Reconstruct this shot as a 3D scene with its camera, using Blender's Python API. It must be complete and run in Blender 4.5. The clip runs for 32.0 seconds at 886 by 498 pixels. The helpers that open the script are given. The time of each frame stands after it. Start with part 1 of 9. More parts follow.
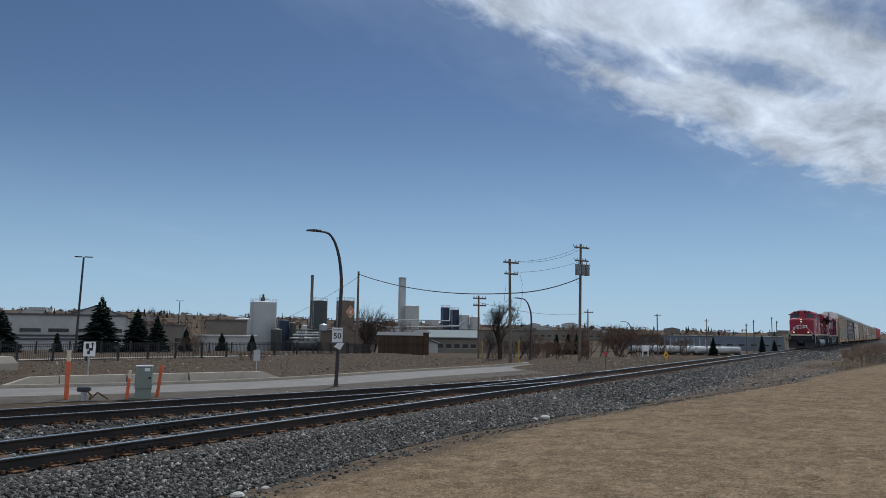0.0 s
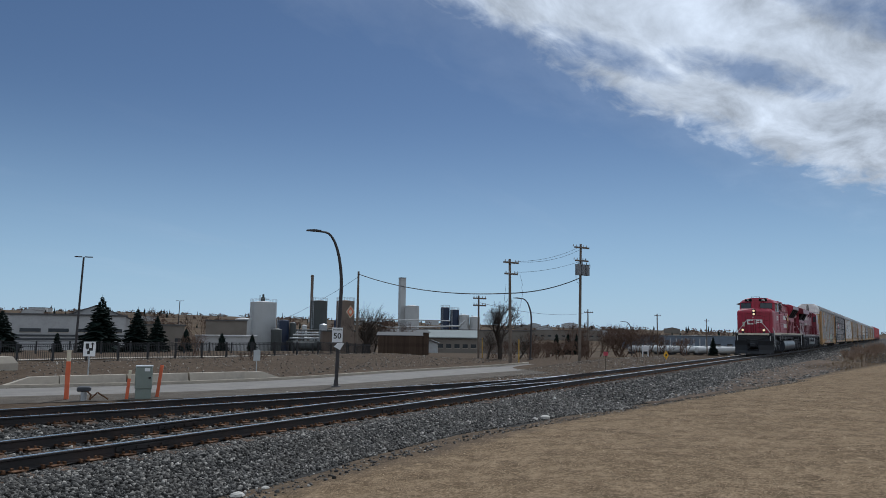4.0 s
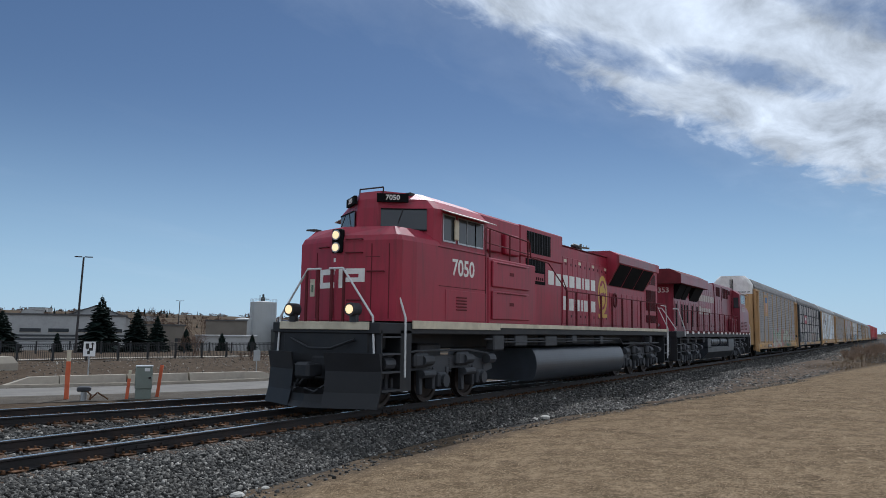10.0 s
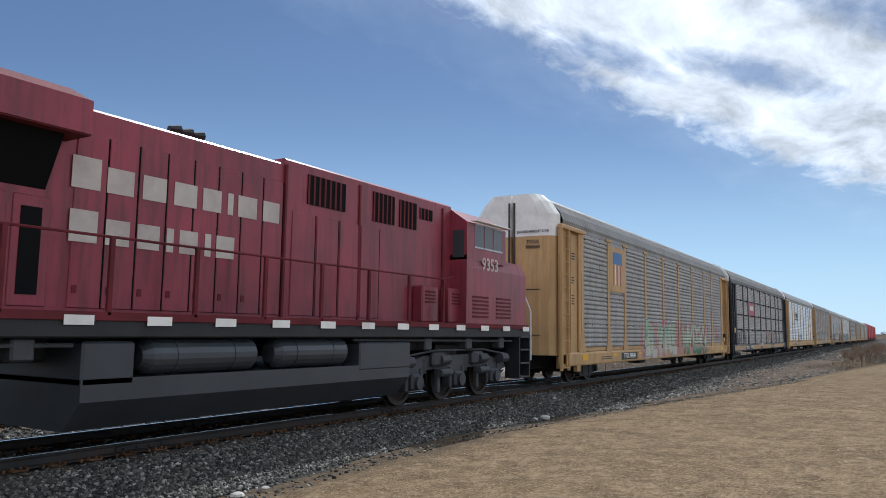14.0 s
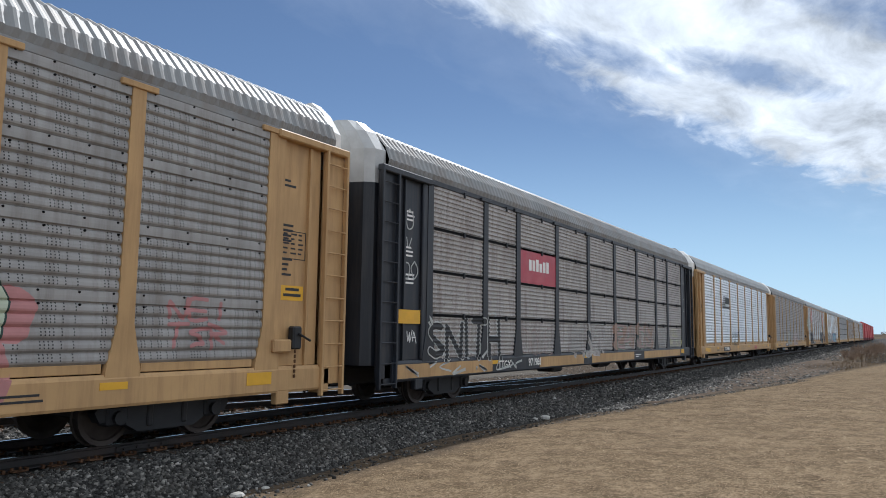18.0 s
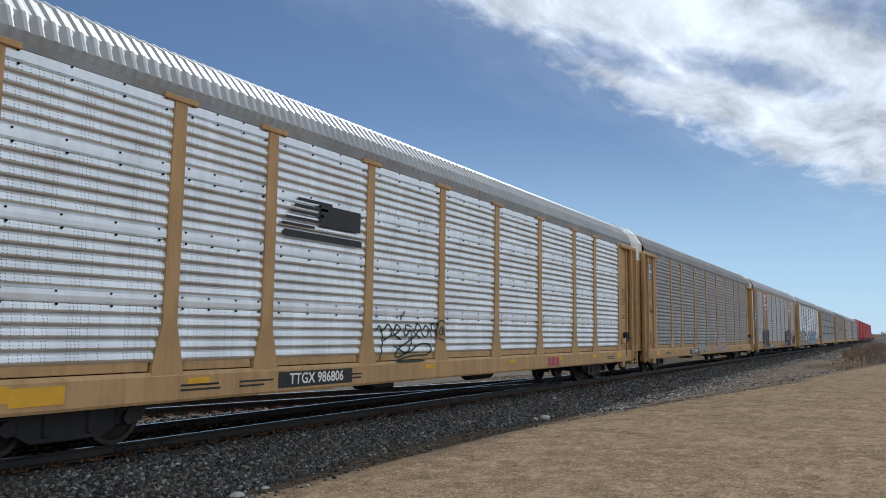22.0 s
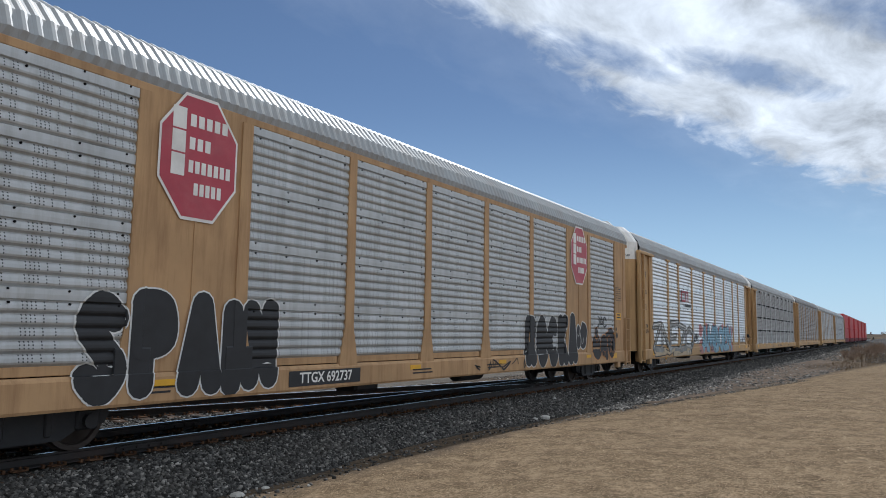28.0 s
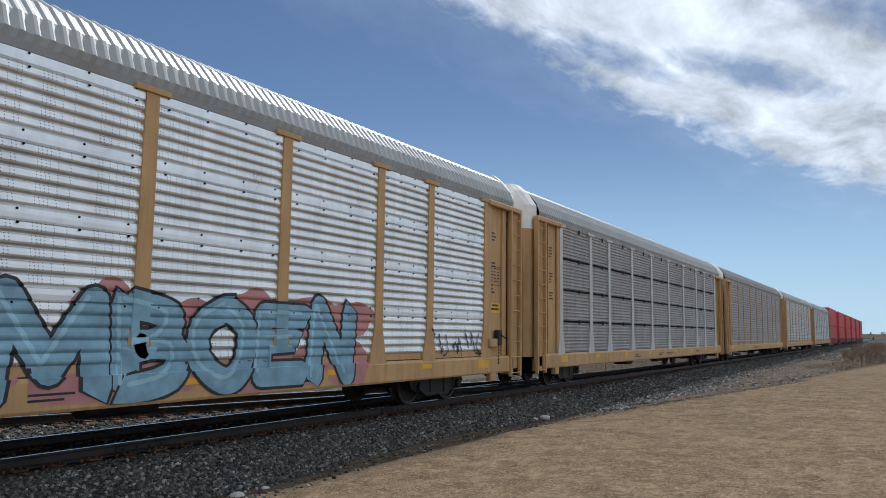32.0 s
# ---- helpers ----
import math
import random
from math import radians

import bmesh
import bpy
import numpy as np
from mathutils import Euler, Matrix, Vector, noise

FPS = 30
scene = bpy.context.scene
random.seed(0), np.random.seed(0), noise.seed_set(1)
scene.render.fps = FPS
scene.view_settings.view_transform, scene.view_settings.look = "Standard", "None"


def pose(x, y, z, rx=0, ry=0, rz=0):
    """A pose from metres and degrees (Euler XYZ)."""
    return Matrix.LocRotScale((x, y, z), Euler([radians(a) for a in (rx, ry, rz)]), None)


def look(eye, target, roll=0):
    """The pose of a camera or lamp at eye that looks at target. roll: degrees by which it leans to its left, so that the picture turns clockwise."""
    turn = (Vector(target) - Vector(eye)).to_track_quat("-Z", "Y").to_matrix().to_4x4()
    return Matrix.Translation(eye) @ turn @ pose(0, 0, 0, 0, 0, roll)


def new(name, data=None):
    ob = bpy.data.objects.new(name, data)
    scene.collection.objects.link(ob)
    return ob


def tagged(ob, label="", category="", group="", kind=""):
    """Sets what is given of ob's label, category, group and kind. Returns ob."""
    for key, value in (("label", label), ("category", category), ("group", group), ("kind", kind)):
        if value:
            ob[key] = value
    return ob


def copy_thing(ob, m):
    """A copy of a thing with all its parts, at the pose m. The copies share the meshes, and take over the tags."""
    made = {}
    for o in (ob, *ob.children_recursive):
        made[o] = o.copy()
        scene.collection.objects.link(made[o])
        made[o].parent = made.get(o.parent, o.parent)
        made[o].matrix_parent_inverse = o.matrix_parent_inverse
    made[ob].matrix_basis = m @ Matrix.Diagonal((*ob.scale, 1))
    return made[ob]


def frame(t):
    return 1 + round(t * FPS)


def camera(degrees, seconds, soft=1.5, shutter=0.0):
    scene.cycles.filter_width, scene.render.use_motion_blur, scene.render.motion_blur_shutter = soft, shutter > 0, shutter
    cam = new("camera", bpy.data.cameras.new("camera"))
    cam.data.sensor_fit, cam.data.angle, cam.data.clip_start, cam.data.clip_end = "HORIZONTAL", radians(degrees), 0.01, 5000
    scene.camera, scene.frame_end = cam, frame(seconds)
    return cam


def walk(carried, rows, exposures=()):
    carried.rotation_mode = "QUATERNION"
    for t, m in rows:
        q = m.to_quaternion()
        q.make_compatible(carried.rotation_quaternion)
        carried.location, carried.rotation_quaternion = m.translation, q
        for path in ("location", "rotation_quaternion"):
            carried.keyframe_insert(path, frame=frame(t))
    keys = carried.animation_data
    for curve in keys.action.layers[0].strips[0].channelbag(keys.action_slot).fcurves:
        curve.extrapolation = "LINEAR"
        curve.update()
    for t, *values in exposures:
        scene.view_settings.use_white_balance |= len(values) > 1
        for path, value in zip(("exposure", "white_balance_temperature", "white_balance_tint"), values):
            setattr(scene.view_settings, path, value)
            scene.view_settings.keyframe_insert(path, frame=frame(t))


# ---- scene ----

# ---- camera, held still on the grass beside the line ----
EYE = (0.0, -10.597, 1.707)


def aim(eye, heading, tilt, roll):
    h, a = radians(heading), radians(tilt)
    return look(eye, (eye[0] + math.cos(h) * math.cos(a), eye[1] + math.sin(h) * math.cos(a), eye[2] + math.sin(a)), roll)


cam = camera(61.936, 32.0, 0.9)
STAND = aim(EYE, 31.501, 6.316, 0.783)
walk(cam, [(0.0, STAND), (32.0, STAND)],
     exposures=[(0.0, -0.85, 5650, 10), (8.5, -0.83, 5650, 10), (10.0, -0.7, 5650, 10), (11.0, -0.5, 5700, 10), (13.0, -0.28, 5800, 10), (19.0, -0.36, 5800, 10), (23.0, -0.48, 5800, 10), (32.0, -0.5, 5800, 10)])

# ---- sky and sun ----
SUN_AZ, SUN_EL = 20.0, 48.0
world = bpy.data.worlds.new("world")
scene.world = world
world.use_nodes = True


def sky_nodes(tree):
    n, l = tree.nodes, tree.links
    n.clear()
    out = n.new("ShaderNodeOutputWorld")
    bg = n.new("ShaderNodeBackground")
    bg.inputs["Strength"].default_value = 0.085
    sky = n.new("ShaderNodeTexSky")
    sky.sky_type = "NISHITA"
    sky.sun_disc = False
    sky.sun_elevation = radians(SUN_EL)
    sky.sun_rotation = radians(90.0 - SUN_AZ)
    sky.altitude = 1050.0
    sky.air_density, sky.dust_density, sky.ozone_density = 1.0, 0.2, 1.5
    # cloud deck: the direction is spread on a flat layer overhead
    co = n.new("ShaderNodeTexCoord")
    sep = n.new("ShaderNodeSeparateXYZ")
    l.new(co.outputs["Generated"], sep.inputs[0])

    def m(op, a, b=None, c=None):
        k = n.new("ShaderNodeMath")
        k.operation = op
        for i, v in enumerate((a, b, c)):
            if v is None:
                continue
            if isinstance(v, (int, float)):
                k.inputs[i].default_value = v
            else:
                l.new(v, k.inputs[i])
        return k.outputs[0]

    zz = m("MAXIMUM", m("ADD", sep.outputs[2], 0.1), 0.04)
    px, py = m("DIVIDE", sep.outputs[0], zz), m("DIVIDE", sep.outputs[1], zz)
    comb = n.new("ShaderNodeCombineXYZ")
    l.new(px, comb.inputs[0])
    l.new(py, comb.inputs[1])

    def noise_tex(scale, detail, rough, dist, stretch=(1, 1, 1), off=(0, 0, 0), turn=0.0):
        mp = n.new("ShaderNodeMapping")
        mp.inputs["Scale"].default_value = stretch
        mp.inputs["Location"].default_value = off
        mp.inputs["Rotation"].default_value = (0, 0, turn)
        l.new(comb.outputs[0], mp.inputs[0])
        t = n.new("ShaderNodeTexNoise")
        t.inputs["Scale"].default_value, t.inputs["Detail"].default_value = scale, detail
        t.inputs["Roughness"].default_value, t.inputs["Distortion"].default_value = rough, dist
        l.new(mp.outputs[0], t.inputs[0])
        return t.outputs[0]

    soft = noise_tex(1.7, 8, 0.55, 0.3, (1, 1.6, 1), (3.1, 1.4, 0), radians(28))
    fine = noise_tex(5.5, 9, 0.6, 0.5, (1, 1.9, 1), (0.4, 2.2, 0), radians(28))
    # edge of the deck: a line on the layer; past the zenith it goes on unseen
    edge = m("SUBTRACT", m("SUBTRACT", 2.05, m("MULTIPLY", px, 0.53)), py)
    edge = m("SUBTRACT", edge, m("MULTIPLY", m("MAXIMUM", m("SUBTRACT", py, 0.6), 0.0), 0.75))
    edge = m("MULTIPLY_ADD", m("SUBTRACT", soft, 0.5), 0.5, edge)
    edge = m("MULTIPLY_ADD", m("SUBTRACT", fine, 0.5), 0.5, edge)

    def rift(cx, cy, dx, dy, wide, deep):
        """A long thin break in the deck along (dx, dy)."""
        long = math.hypot(dx, dy)
        ux, uy = dx / long, dy / long
        ax, ay = m("SUBTRACT", px, cx), m("SUBTRACT", py, cy)
        u = m("DIVIDE", m("ADD", m("MULTIPLY", ax, ux), m("MULTIPLY", ay, uy)), long)
        v = m("DIVIDE", m("SUBTRACT", m("MULTIPLY", ay, ux), m("MULTIPLY", ax, uy)), wide)
        d = m("ADD", m("MULTIPLY", u, u), m("MULTIPLY", v, v))
        d = m("ADD", d, m("MULTIPLY", m("SUBTRACT", fine, 0.5), 2.0))
        return m("MULTIPLY", m("MAXIMUM", m("SUBTRACT", 1.0, d), 0.0), deep)

    gaps = m("ADD", rift(1.96, 0.655, 0.26, -0.11, 0.085, 0.75), rift(2.27, 0.31, 0.3, -0.22, 0.1, 0.75))
    gaps = m("ADD", gaps, rift(2.0, 0.0, 0.3, -0.2, 0.12, 0.7))
    ramp = n.new("ShaderNodeMapRange")
    ramp.interpolation_type = "SMOOTHSTEP"
    ramp.inputs["From Min"].default_value, ramp.inputs["From Max"].default_value = -0.08, 0.26
    l.new(edge, ramp.inputs["Value"])
    # thin veil before the deck and low wisps
    veil = n.new("ShaderNodeMapRange")
    veil.inputs["From Min"].default_value, veil.inputs["From Max"].default_value = -0.45, 0.5
    veil.inputs["To Max"].default_value = 0.2
    l.new(edge, veil.inputs["Value"])
    wisp = noise_tex(0.55, 6, 0.5, 0.2, (0.55, 2.4, 1), (5.3, 0.2, 0), radians(-52))
    low = n.new("ShaderNodeMapRange")
    low.inputs["From Min"].default_value, low.inputs["From Max"].default_value = 0.60, 0.78
    low.inputs["To Max"].default_value = 0.07
    l.new(wisp, low.inputs["Value"])
    cover = m("MAXIMUM", m("MAXIMUM", ramp.outputs[0], veil.outputs[0]), low.outputs[0])
    # unseen cloud kept behind the camera, added to brighten the train's shaded side
    past = n.new("ShaderNodeMapRange")
    past.interpolation_type = "SMOOTHSTEP"
    past.inputs["From Min"].default_value, past.inputs["From Max"].default_value = 30.0, 12.0
    l.new(m("MULTIPLY_ADD", m("SUBTRACT", soft, 0.5), 1.5, edge), past.inputs["Value"])
    cover = m("MULTIPLY", m("MULTIPLY", cover, past.outputs[0]), m("SUBTRACT", 1.0, m("MINIMUM", gaps, 0.75)))
    shade = n.new("ShaderNodeMapRange")
    shade.inputs["From Min"].default_value, shade.inputs["From Max"].default_value = 0.3, 0.72
    shade.inputs["To Min"].default_value, shade.inputs["To Max"].default_value = 7.5, 18.5
    body = noise_tex(2.6, 7, 0.6, 0.4, (1, 1.7, 1), (7.7, 3.4, 0), radians(28))
    l.new(body, shade.inputs["Value"])
    tint = n.new("ShaderNodeVectorMath")
    tint.operation = "SCALE"
    tint.inputs[0].default_value = (0.93, 0.97, 1.0)
    l.new(shade.outputs[0], tint.inputs["Scale"])
    mix = n.new("ShaderNodeMix")
    mix.data_type = "RGBA"
    l.new(cover, mix.inputs["Factor"])
    # pale blue haze low over the horizon
    hz = n.new("ShaderNodeMapRange")
    hz.interpolation_type = "SMOOTHERSTEP"
    hz.inputs["From Min"].default_value, hz.inputs["From Max"].default_value = 0.34, -0.12
    hz.inputs["To Max"].default_value = 0.8
    l.new(sep.outputs[2], hz.inputs["Value"])
    haze = n.new("ShaderNodeMix")
    haze.data_type = "RGBA"
    l.new(hz.outputs[0], haze.inputs["Factor"])
    l.new(sky.outputs[0], haze.inputs["A"])
    haze.inputs["B"].default_value = (8.4, 12.0, 14.7, 1)
    l.new(haze.outputs["Result"], mix.inputs["A"])
    l.new(tint.outputs[0], mix.inputs["B"])
    l.new(mix.outputs["Result"], bg.inputs["Color"])
    l.new(bg.outputs[0], out.inputs[0])


sky_nodes(world.node_tree)
sun = new("sun", bpy.data.lights.new("sun", "SUN"))
sun.data.energy, sun.data.angle, sun.data.color = 5.0, radians(0.5), (1.0, 0.95, 0.87)
_a, _e = radians(SUN_AZ), radians(SUN_EL)
sun.matrix_world = look((0, 0, 60), (-math.cos(_a) * math.cos(_e), -math.sin(_a) * math.cos(_e), 60 - math.sin(_e)))


# ---- materials ----
def nodes_of(name):
    mt = bpy.data.materials.new(name)
    mt.use_nodes = True
    t = mt.node_tree
    return mt, t, t.nodes["Principled BSDF"]


def noise_node(t, scale, detail=6.0, rough=0.6, stretch=None, coord="Object"):
    co = t.nodes.new("ShaderNodeTexCoord")
    src = co.outputs[coord]
    if stretch:
        mp = t.nodes.new("ShaderNodeMapping")
        mp.inputs["Scale"].default_value = stretch
        t.links.new(src, mp.inputs[0])
        src = mp.outputs[0]
    nz = t.nodes.new("ShaderNodeTexNoise")
    nz.inputs["Scale"].default_value, nz.inputs["Detail"].default_value, nz.inputs["Roughness"].default_value = scale, detail, rough
    t.links.new(src, nz.inputs[0])
    return nz.outputs[0]


def ramp_node(t, src, stops):
    r = t.nodes.new("ShaderNodeValToRGB")
    e = r.color_ramp.elements
    while len(e) < len(stops):
        e.new(0.5)
    for k, (p, c) in zip(e, stops):
        k.position = p
        k.color = (*c, 1) if len(c) == 3 else c
    t.links.new(src, r.inputs[0])
    return r.outputs[0]


def mix_node(t, fac, a, b, kind="MIX"):
    x = t.nodes.new("ShaderNodeMix")
    x.data_type, x.blend_type = "RGBA", kind
    for s, v in (("Factor", fac), ("A", a), ("B", b)):
        if isinstance(v, (int, float)):
            x.inputs[s].default_value = v
        elif isinstance(v, tuple):
            x.inputs[s].default_value = (*v, 1)
        else:
            t.links.new(v, x.inputs[s])
    return x.outputs["Result"]


def surf(name, base, rough=0.6, metal=0.0, var=0.18, scale=2.5, bump=0.15, bscale=40.0, grime=None, gamount=0.5, streak=False, dist=0.01, each=0.0):
    """A worn surface: broad tone drift, fine grain, optional grime or rust in patches or upright streaks."""
    mt, t, b = nodes_of(name)
    big = noise_node(t, scale, 5, 0.55)
    lo, hi = tuple(c * (1 - var) for c in base), tuple(min(1, c * (1 + var)) for c in base)
    col = ramp_node(t, big, [(0.3, lo), (0.7, hi)])
    if each:
        oi = t.nodes.new("ShaderNodeObjectInfo")
        g = t.nodes.new("ShaderNodeMapRange")
        g.inputs["To Min"].default_value, g.inputs["To Max"].default_value = 1 - each, 1 + each
        t.links.new(oi.outputs["Random"], g.inputs["Value"])
        v = t.nodes.new("ShaderNodeVectorMath")
        v.operation = "SCALE"
        t.links.new(col, v.inputs[0])
        t.links.new(g.outputs[0], v.inputs["Scale"])
        col = v.outputs[0]
    if grime:
        g = noise_node(t, 1.3, 8, 0.65, (5.0, 5.0, 0.5) if streak else None)
        fac = ramp_node(t, g, [(0.46, (0, 0, 0)), (0.74, (gamount,) * 3)])
        col = mix_node(t, fac, col, grime)
    t.links.new(col, b.inputs["Base Color"])
    fine = noise_node(t, bscale, 4, 0.6)
    rr = t.nodes.new("ShaderNodeMapRange")
    rr.inputs["To Min"].default_value, rr.inputs["To Max"].default_value = max(0.04, rough - 0.1), min(1, rough + 0.12)
    t.links.new(big, rr.inputs["Value"])
    t.links.new(rr.outputs[0], b.inputs["Roughness"])
    b.inputs["Metallic"].default_value = metal
    if rough >= 0.8:
        b.inputs["Specular IOR Level"].default_value = 0.08
    if bump:
        bp = t.nodes.new("ShaderNodeBump")
        bp.inputs["Strength"].default_value, bp.inputs["Distance"].default_value = bump, dist
        t.links.new(fine, bp.inputs["Height"])
        t.links.new(bp.outputs[0], b.inputs["Normal"])
    return mt


def glow(name, colour, strength):
    mt, t, b = nodes_of(name)
    b.inputs["Base Color"].default_value = (*colour, 1)
    b.inputs["Emission Color"].default_value = (*colour, 1)
    b.inputs["Emission Strength"].default_value = strength
    return mt


def holed(name, base, metal, rough, pitch, hole, group, grime, gamount=0.5):
    """Galvanised sheet with rows of small punched holes in upright pairs."""
    mt = surf(name, base, rough, metal, 0.16, 1.1, 0.05, 60, grime, gamount, True)
    t = mt.node_tree
    b = t.nodes["Principled BSDF"]
    col = b.inputs["Base Color"].links[0].from_socket
    co = t.nodes.new("ShaderNodeTexCoord")
    sep = t.nodes.new("ShaderNodeSeparateXYZ")
    t.links.new(co.outputs["Object"], sep.inputs[0])

    def m(op, a, b2):
        k = t.nodes.new("ShaderNodeMath")
        k.operation = op
        for i, v in enumerate((a, b2)):
            if isinstance(v, (int, float)):
                k.inputs[i].default_value = v
            else:
                t.links.new(v, k.inputs[i])
        return k.outputs[0]

    fx = m("LESS_THAN", m("ABSOLUTE", m("SUBTRACT", m("PINGPONG", sep.outputs[0], pitch[0] / 2), pitch[0] / 4), 0), hole)
    fz = m("LESS_THAN", m("ABSOLUTE", m("SUBTRACT", m("PINGPONG", m("SUBTRACT", sep.outputs[2], 1.2), pitch[1] / 2), pitch[1] / 4), 0), hole * 1.1)
    hit = m("MULTIPLY", fx, fz)
    if group:
        # only some of the columns are punched, and only the flats between the ribs
        wn = t.nodes.new("ShaderNodeTexWhiteNoise")
        wn.noise_dimensions = "1D"
        t.links.new(m("FLOOR", m("DIVIDE", sep.outputs[0], pitch[0] / 2), 0), wn.inputs["W"])
        up = m("DIVIDE", m("SUBTRACT", sep.outputs[2], 1.2), 0.972)
        gz = m("MULTIPLY", m("GREATER_THAN", m("FRACT", m("MULTIPLY", up, 6.0), 0), 0.25), m("LESS_THAN", m("FRACT", up, 0), 0.833))
        hit = m("MULTIPLY", hit, m("MULTIPLY", m("LESS_THAN", wn.outputs["Value"], 0.5), gz))
    t.links.new(mix_node(t, hit, col, (0.012, 0.012, 0.013)), b.inputs["Base Color"])
    return mt


M = {}
M["rail_head"] = surf("rail_head", (0.62, 0.62, 0.62), 0.25, 1.0, 0.1, 3, 0.05)
M["rail_side"] = surf("rail_side", (0.022, 0.02, 0.02), 0.6, 0.3, 0.4, 2, 0.3, 60, (0.07, 0.036, 0.022), 0.5)
M["tie"] = surf("tie", (0.075, 0.052, 0.038), 0.9, 0, 0.35, 4, 0.6, 50, (0.16, 0.085, 0.045), 0.6, each=0.35)
M["rust"] = surf("rust", (0.13, 0.072, 0.042), 0.85, 0.2, 0.4, 6, 0.4, 70, (0.2, 0.11, 0.06), 0.5, each=0.3)
M["red"] = surf("red", (0.33, 0.022, 0.046), 0.42, 0, 0.14, 0.7, 0.04, 30, (0.14, 0.026, 0.034), 0.75, True)
M["red_old"] = surf("red_old", (0.25, 0.036, 0.056), 0.34, 0, 0.28, 0.6, 0.05, 30, (0.085, 0.026, 0.032), 0.85, True)
M["red_dark"] = surf("red_dark", (0.13, 0.022, 0.028), 0.78, 0, 0.25, 1.5, 0.1, 30, (0.05, 0.02, 0.02), 0.6)
M["grille_red"] = surf("grille_red", (0.045, 0.01, 0.014), 0.75, 0, 0.2, 2, 0.05)
M["black"] = surf("black", (0.011, 0.013, 0.017), 0.6, 0, 0.35, 2.2, 0.15, 40, (0.04, 0.035, 0.031), 0.6)
M["frame_grey"] = surf("frame_grey", (0.05, 0.054, 0.062), 0.6, 0.1, 0.3, 2.5, 0.2, 40, (0.03, 0.027, 0.025), 0.7)
M["tank_grey"] = surf("tank_grey", (0.042, 0.049, 0.06), 0.34, 0.0, 0.2, 1.2, 0.08, 30, (0.03, 0.03, 0.03), 0.5)
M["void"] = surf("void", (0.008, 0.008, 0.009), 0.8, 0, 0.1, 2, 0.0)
M["white"] = surf("white", (0.82, 0.8, 0.76), 0.55, 0, 0.08, 3, 0.04, 40, (0.4, 0.36, 0.32), 0.45)
M["faded_sunlit_white"] = surf("faded_sunlit_white", (0.5, 0.44, 0.4), 0.6, 0, 0.12, 3, 0.04, 40, (0.3, 0.2, 0.19), 0.6)
M["cream"] = surf("cream", (0.62, 0.56, 0.42), 0.55, 0, 0.12, 3, 0.05, 40, (0.28, 0.22, 0.15), 0.6)
M["gold"] = surf("gold", (0.58, 0.36, 0.06), 0.5, 0, 0.12, 3, 0.04)
M["yellow_mark"] = surf("yellow_mark", (0.7, 0.38, 0.02), 0.5, 0, 0.1, 3, 0.03)
M["rack_yellow"] = surf("rack_yellow", (0.49, 0.31, 0.145), 0.55, 0, 0.13, 0.9, 0.05, 30, (0.26, 0.15, 0.08), 0.6, True)
M["rack_tan"] = surf("rack_tan", (0.46, 0.29, 0.15), 0.65, 0, 0.16, 0.9, 0.05, 30, (0.2, 0.1, 0.05), 0.6, True)
M["rack_black"] = surf("rack_black", (0.013, 0.017, 0.025), 0.5, 0, 0.3, 1.2, 0.08, 30, (0.07, 0.06, 0.055), 0.5, True)
M["roof_metal"] = surf("roof_metal", (0.34, 0.35, 0.35), 0.5, 0.5, 0.14, 0.7, 0.05, 30, (0.3, 0.26, 0.22), 0.6)
M["roof_dull"] = surf("roof_dull", (0.25, 0.25, 0.245), 0.55, 0.5, 0.2, 0.7, 0.05, 30, (0.2, 0.14, 0.1), 0.6)
M["bright_sheet"] = holed("bright_sheet", (0.72, 0.74, 0.75), 0.85, 0.3, (0.11, 0.081), 0.0062, True, (0.45, 0.44, 0.42), 0.3)
M["grey_sheet"] = holed("grey_sheet", (0.335, 0.322, 0.308), 0.3, 0.5, (0.11, 0.081), 0.0085, True, (0.17, 0.15, 0.13), 0.65)
M["pale_sheet"] = holed("pale_sheet", (0.47, 0.48, 0.48), 0.45, 0.45, (0.11, 0.081), 0.0085, True, (0.27, 0.26, 0.24), 0.55)
M["dark_sheet"] = holed("dark_sheet", (0.46, 0.43, 0.405), 0.15, 0.5, (0.08, 0.054), 0.0058, None, (0.16, 0.115, 0.09), 0.75)
M["sign_green"] = surf("sign_green", (0.05, 0.22, 0.12), 0.5, 0, 0.1, 3, 0.03)
M["glass"] = surf("glass", (0.045, 0.052, 0.058), 0.06, 0, 0.1, 1, 0)
M["lamp_on"] = glow("lamp_on", (1.0, 0.7, 0.36), 1.5)
M["lens_off"] = surf("lens_off", (0.45, 0.47, 0.5), 0.15, 0.3, 0.1, 5, 0)
M["wheel"] = surf("wheel", (0.06, 0.05, 0.045), 0.55, 0.6, 0.3, 4, 0.1)
M["container_red"] = surf("container_red", (0.42, 0.03, 0.032), 0.5, 0, 0.12, 0.6, 0.05, 20, (0.25, 0.05, 0.045), 0.4, each=0.12)
M["sign_red"] = surf("sign_red", (0.42, 0.05, 0.075), 0.5, 0, 0.1, 3, 0.03, 30, (0.5, 0.2, 0.2), 0.4)
M["sign_blue"] = surf("sign_blue", (0.03, 0.13, 0.33), 0.5, 0, 0.1, 3, 0.03)
M["spray_black"] = surf("spray_black", (0.02, 0.021, 0.024), 0.6, 0, 0.3, 4, 0.04)
M["spray_white"] = surf("spray_white", (0.7, 0.7, 0.68), 0.6, 0, 0.1, 4, 0.04)
M["spray_blue"] = surf("spray_blue", (0.2, 0.35, 0.45), 0.55, 0, 0.3, 2.5, 0.04)
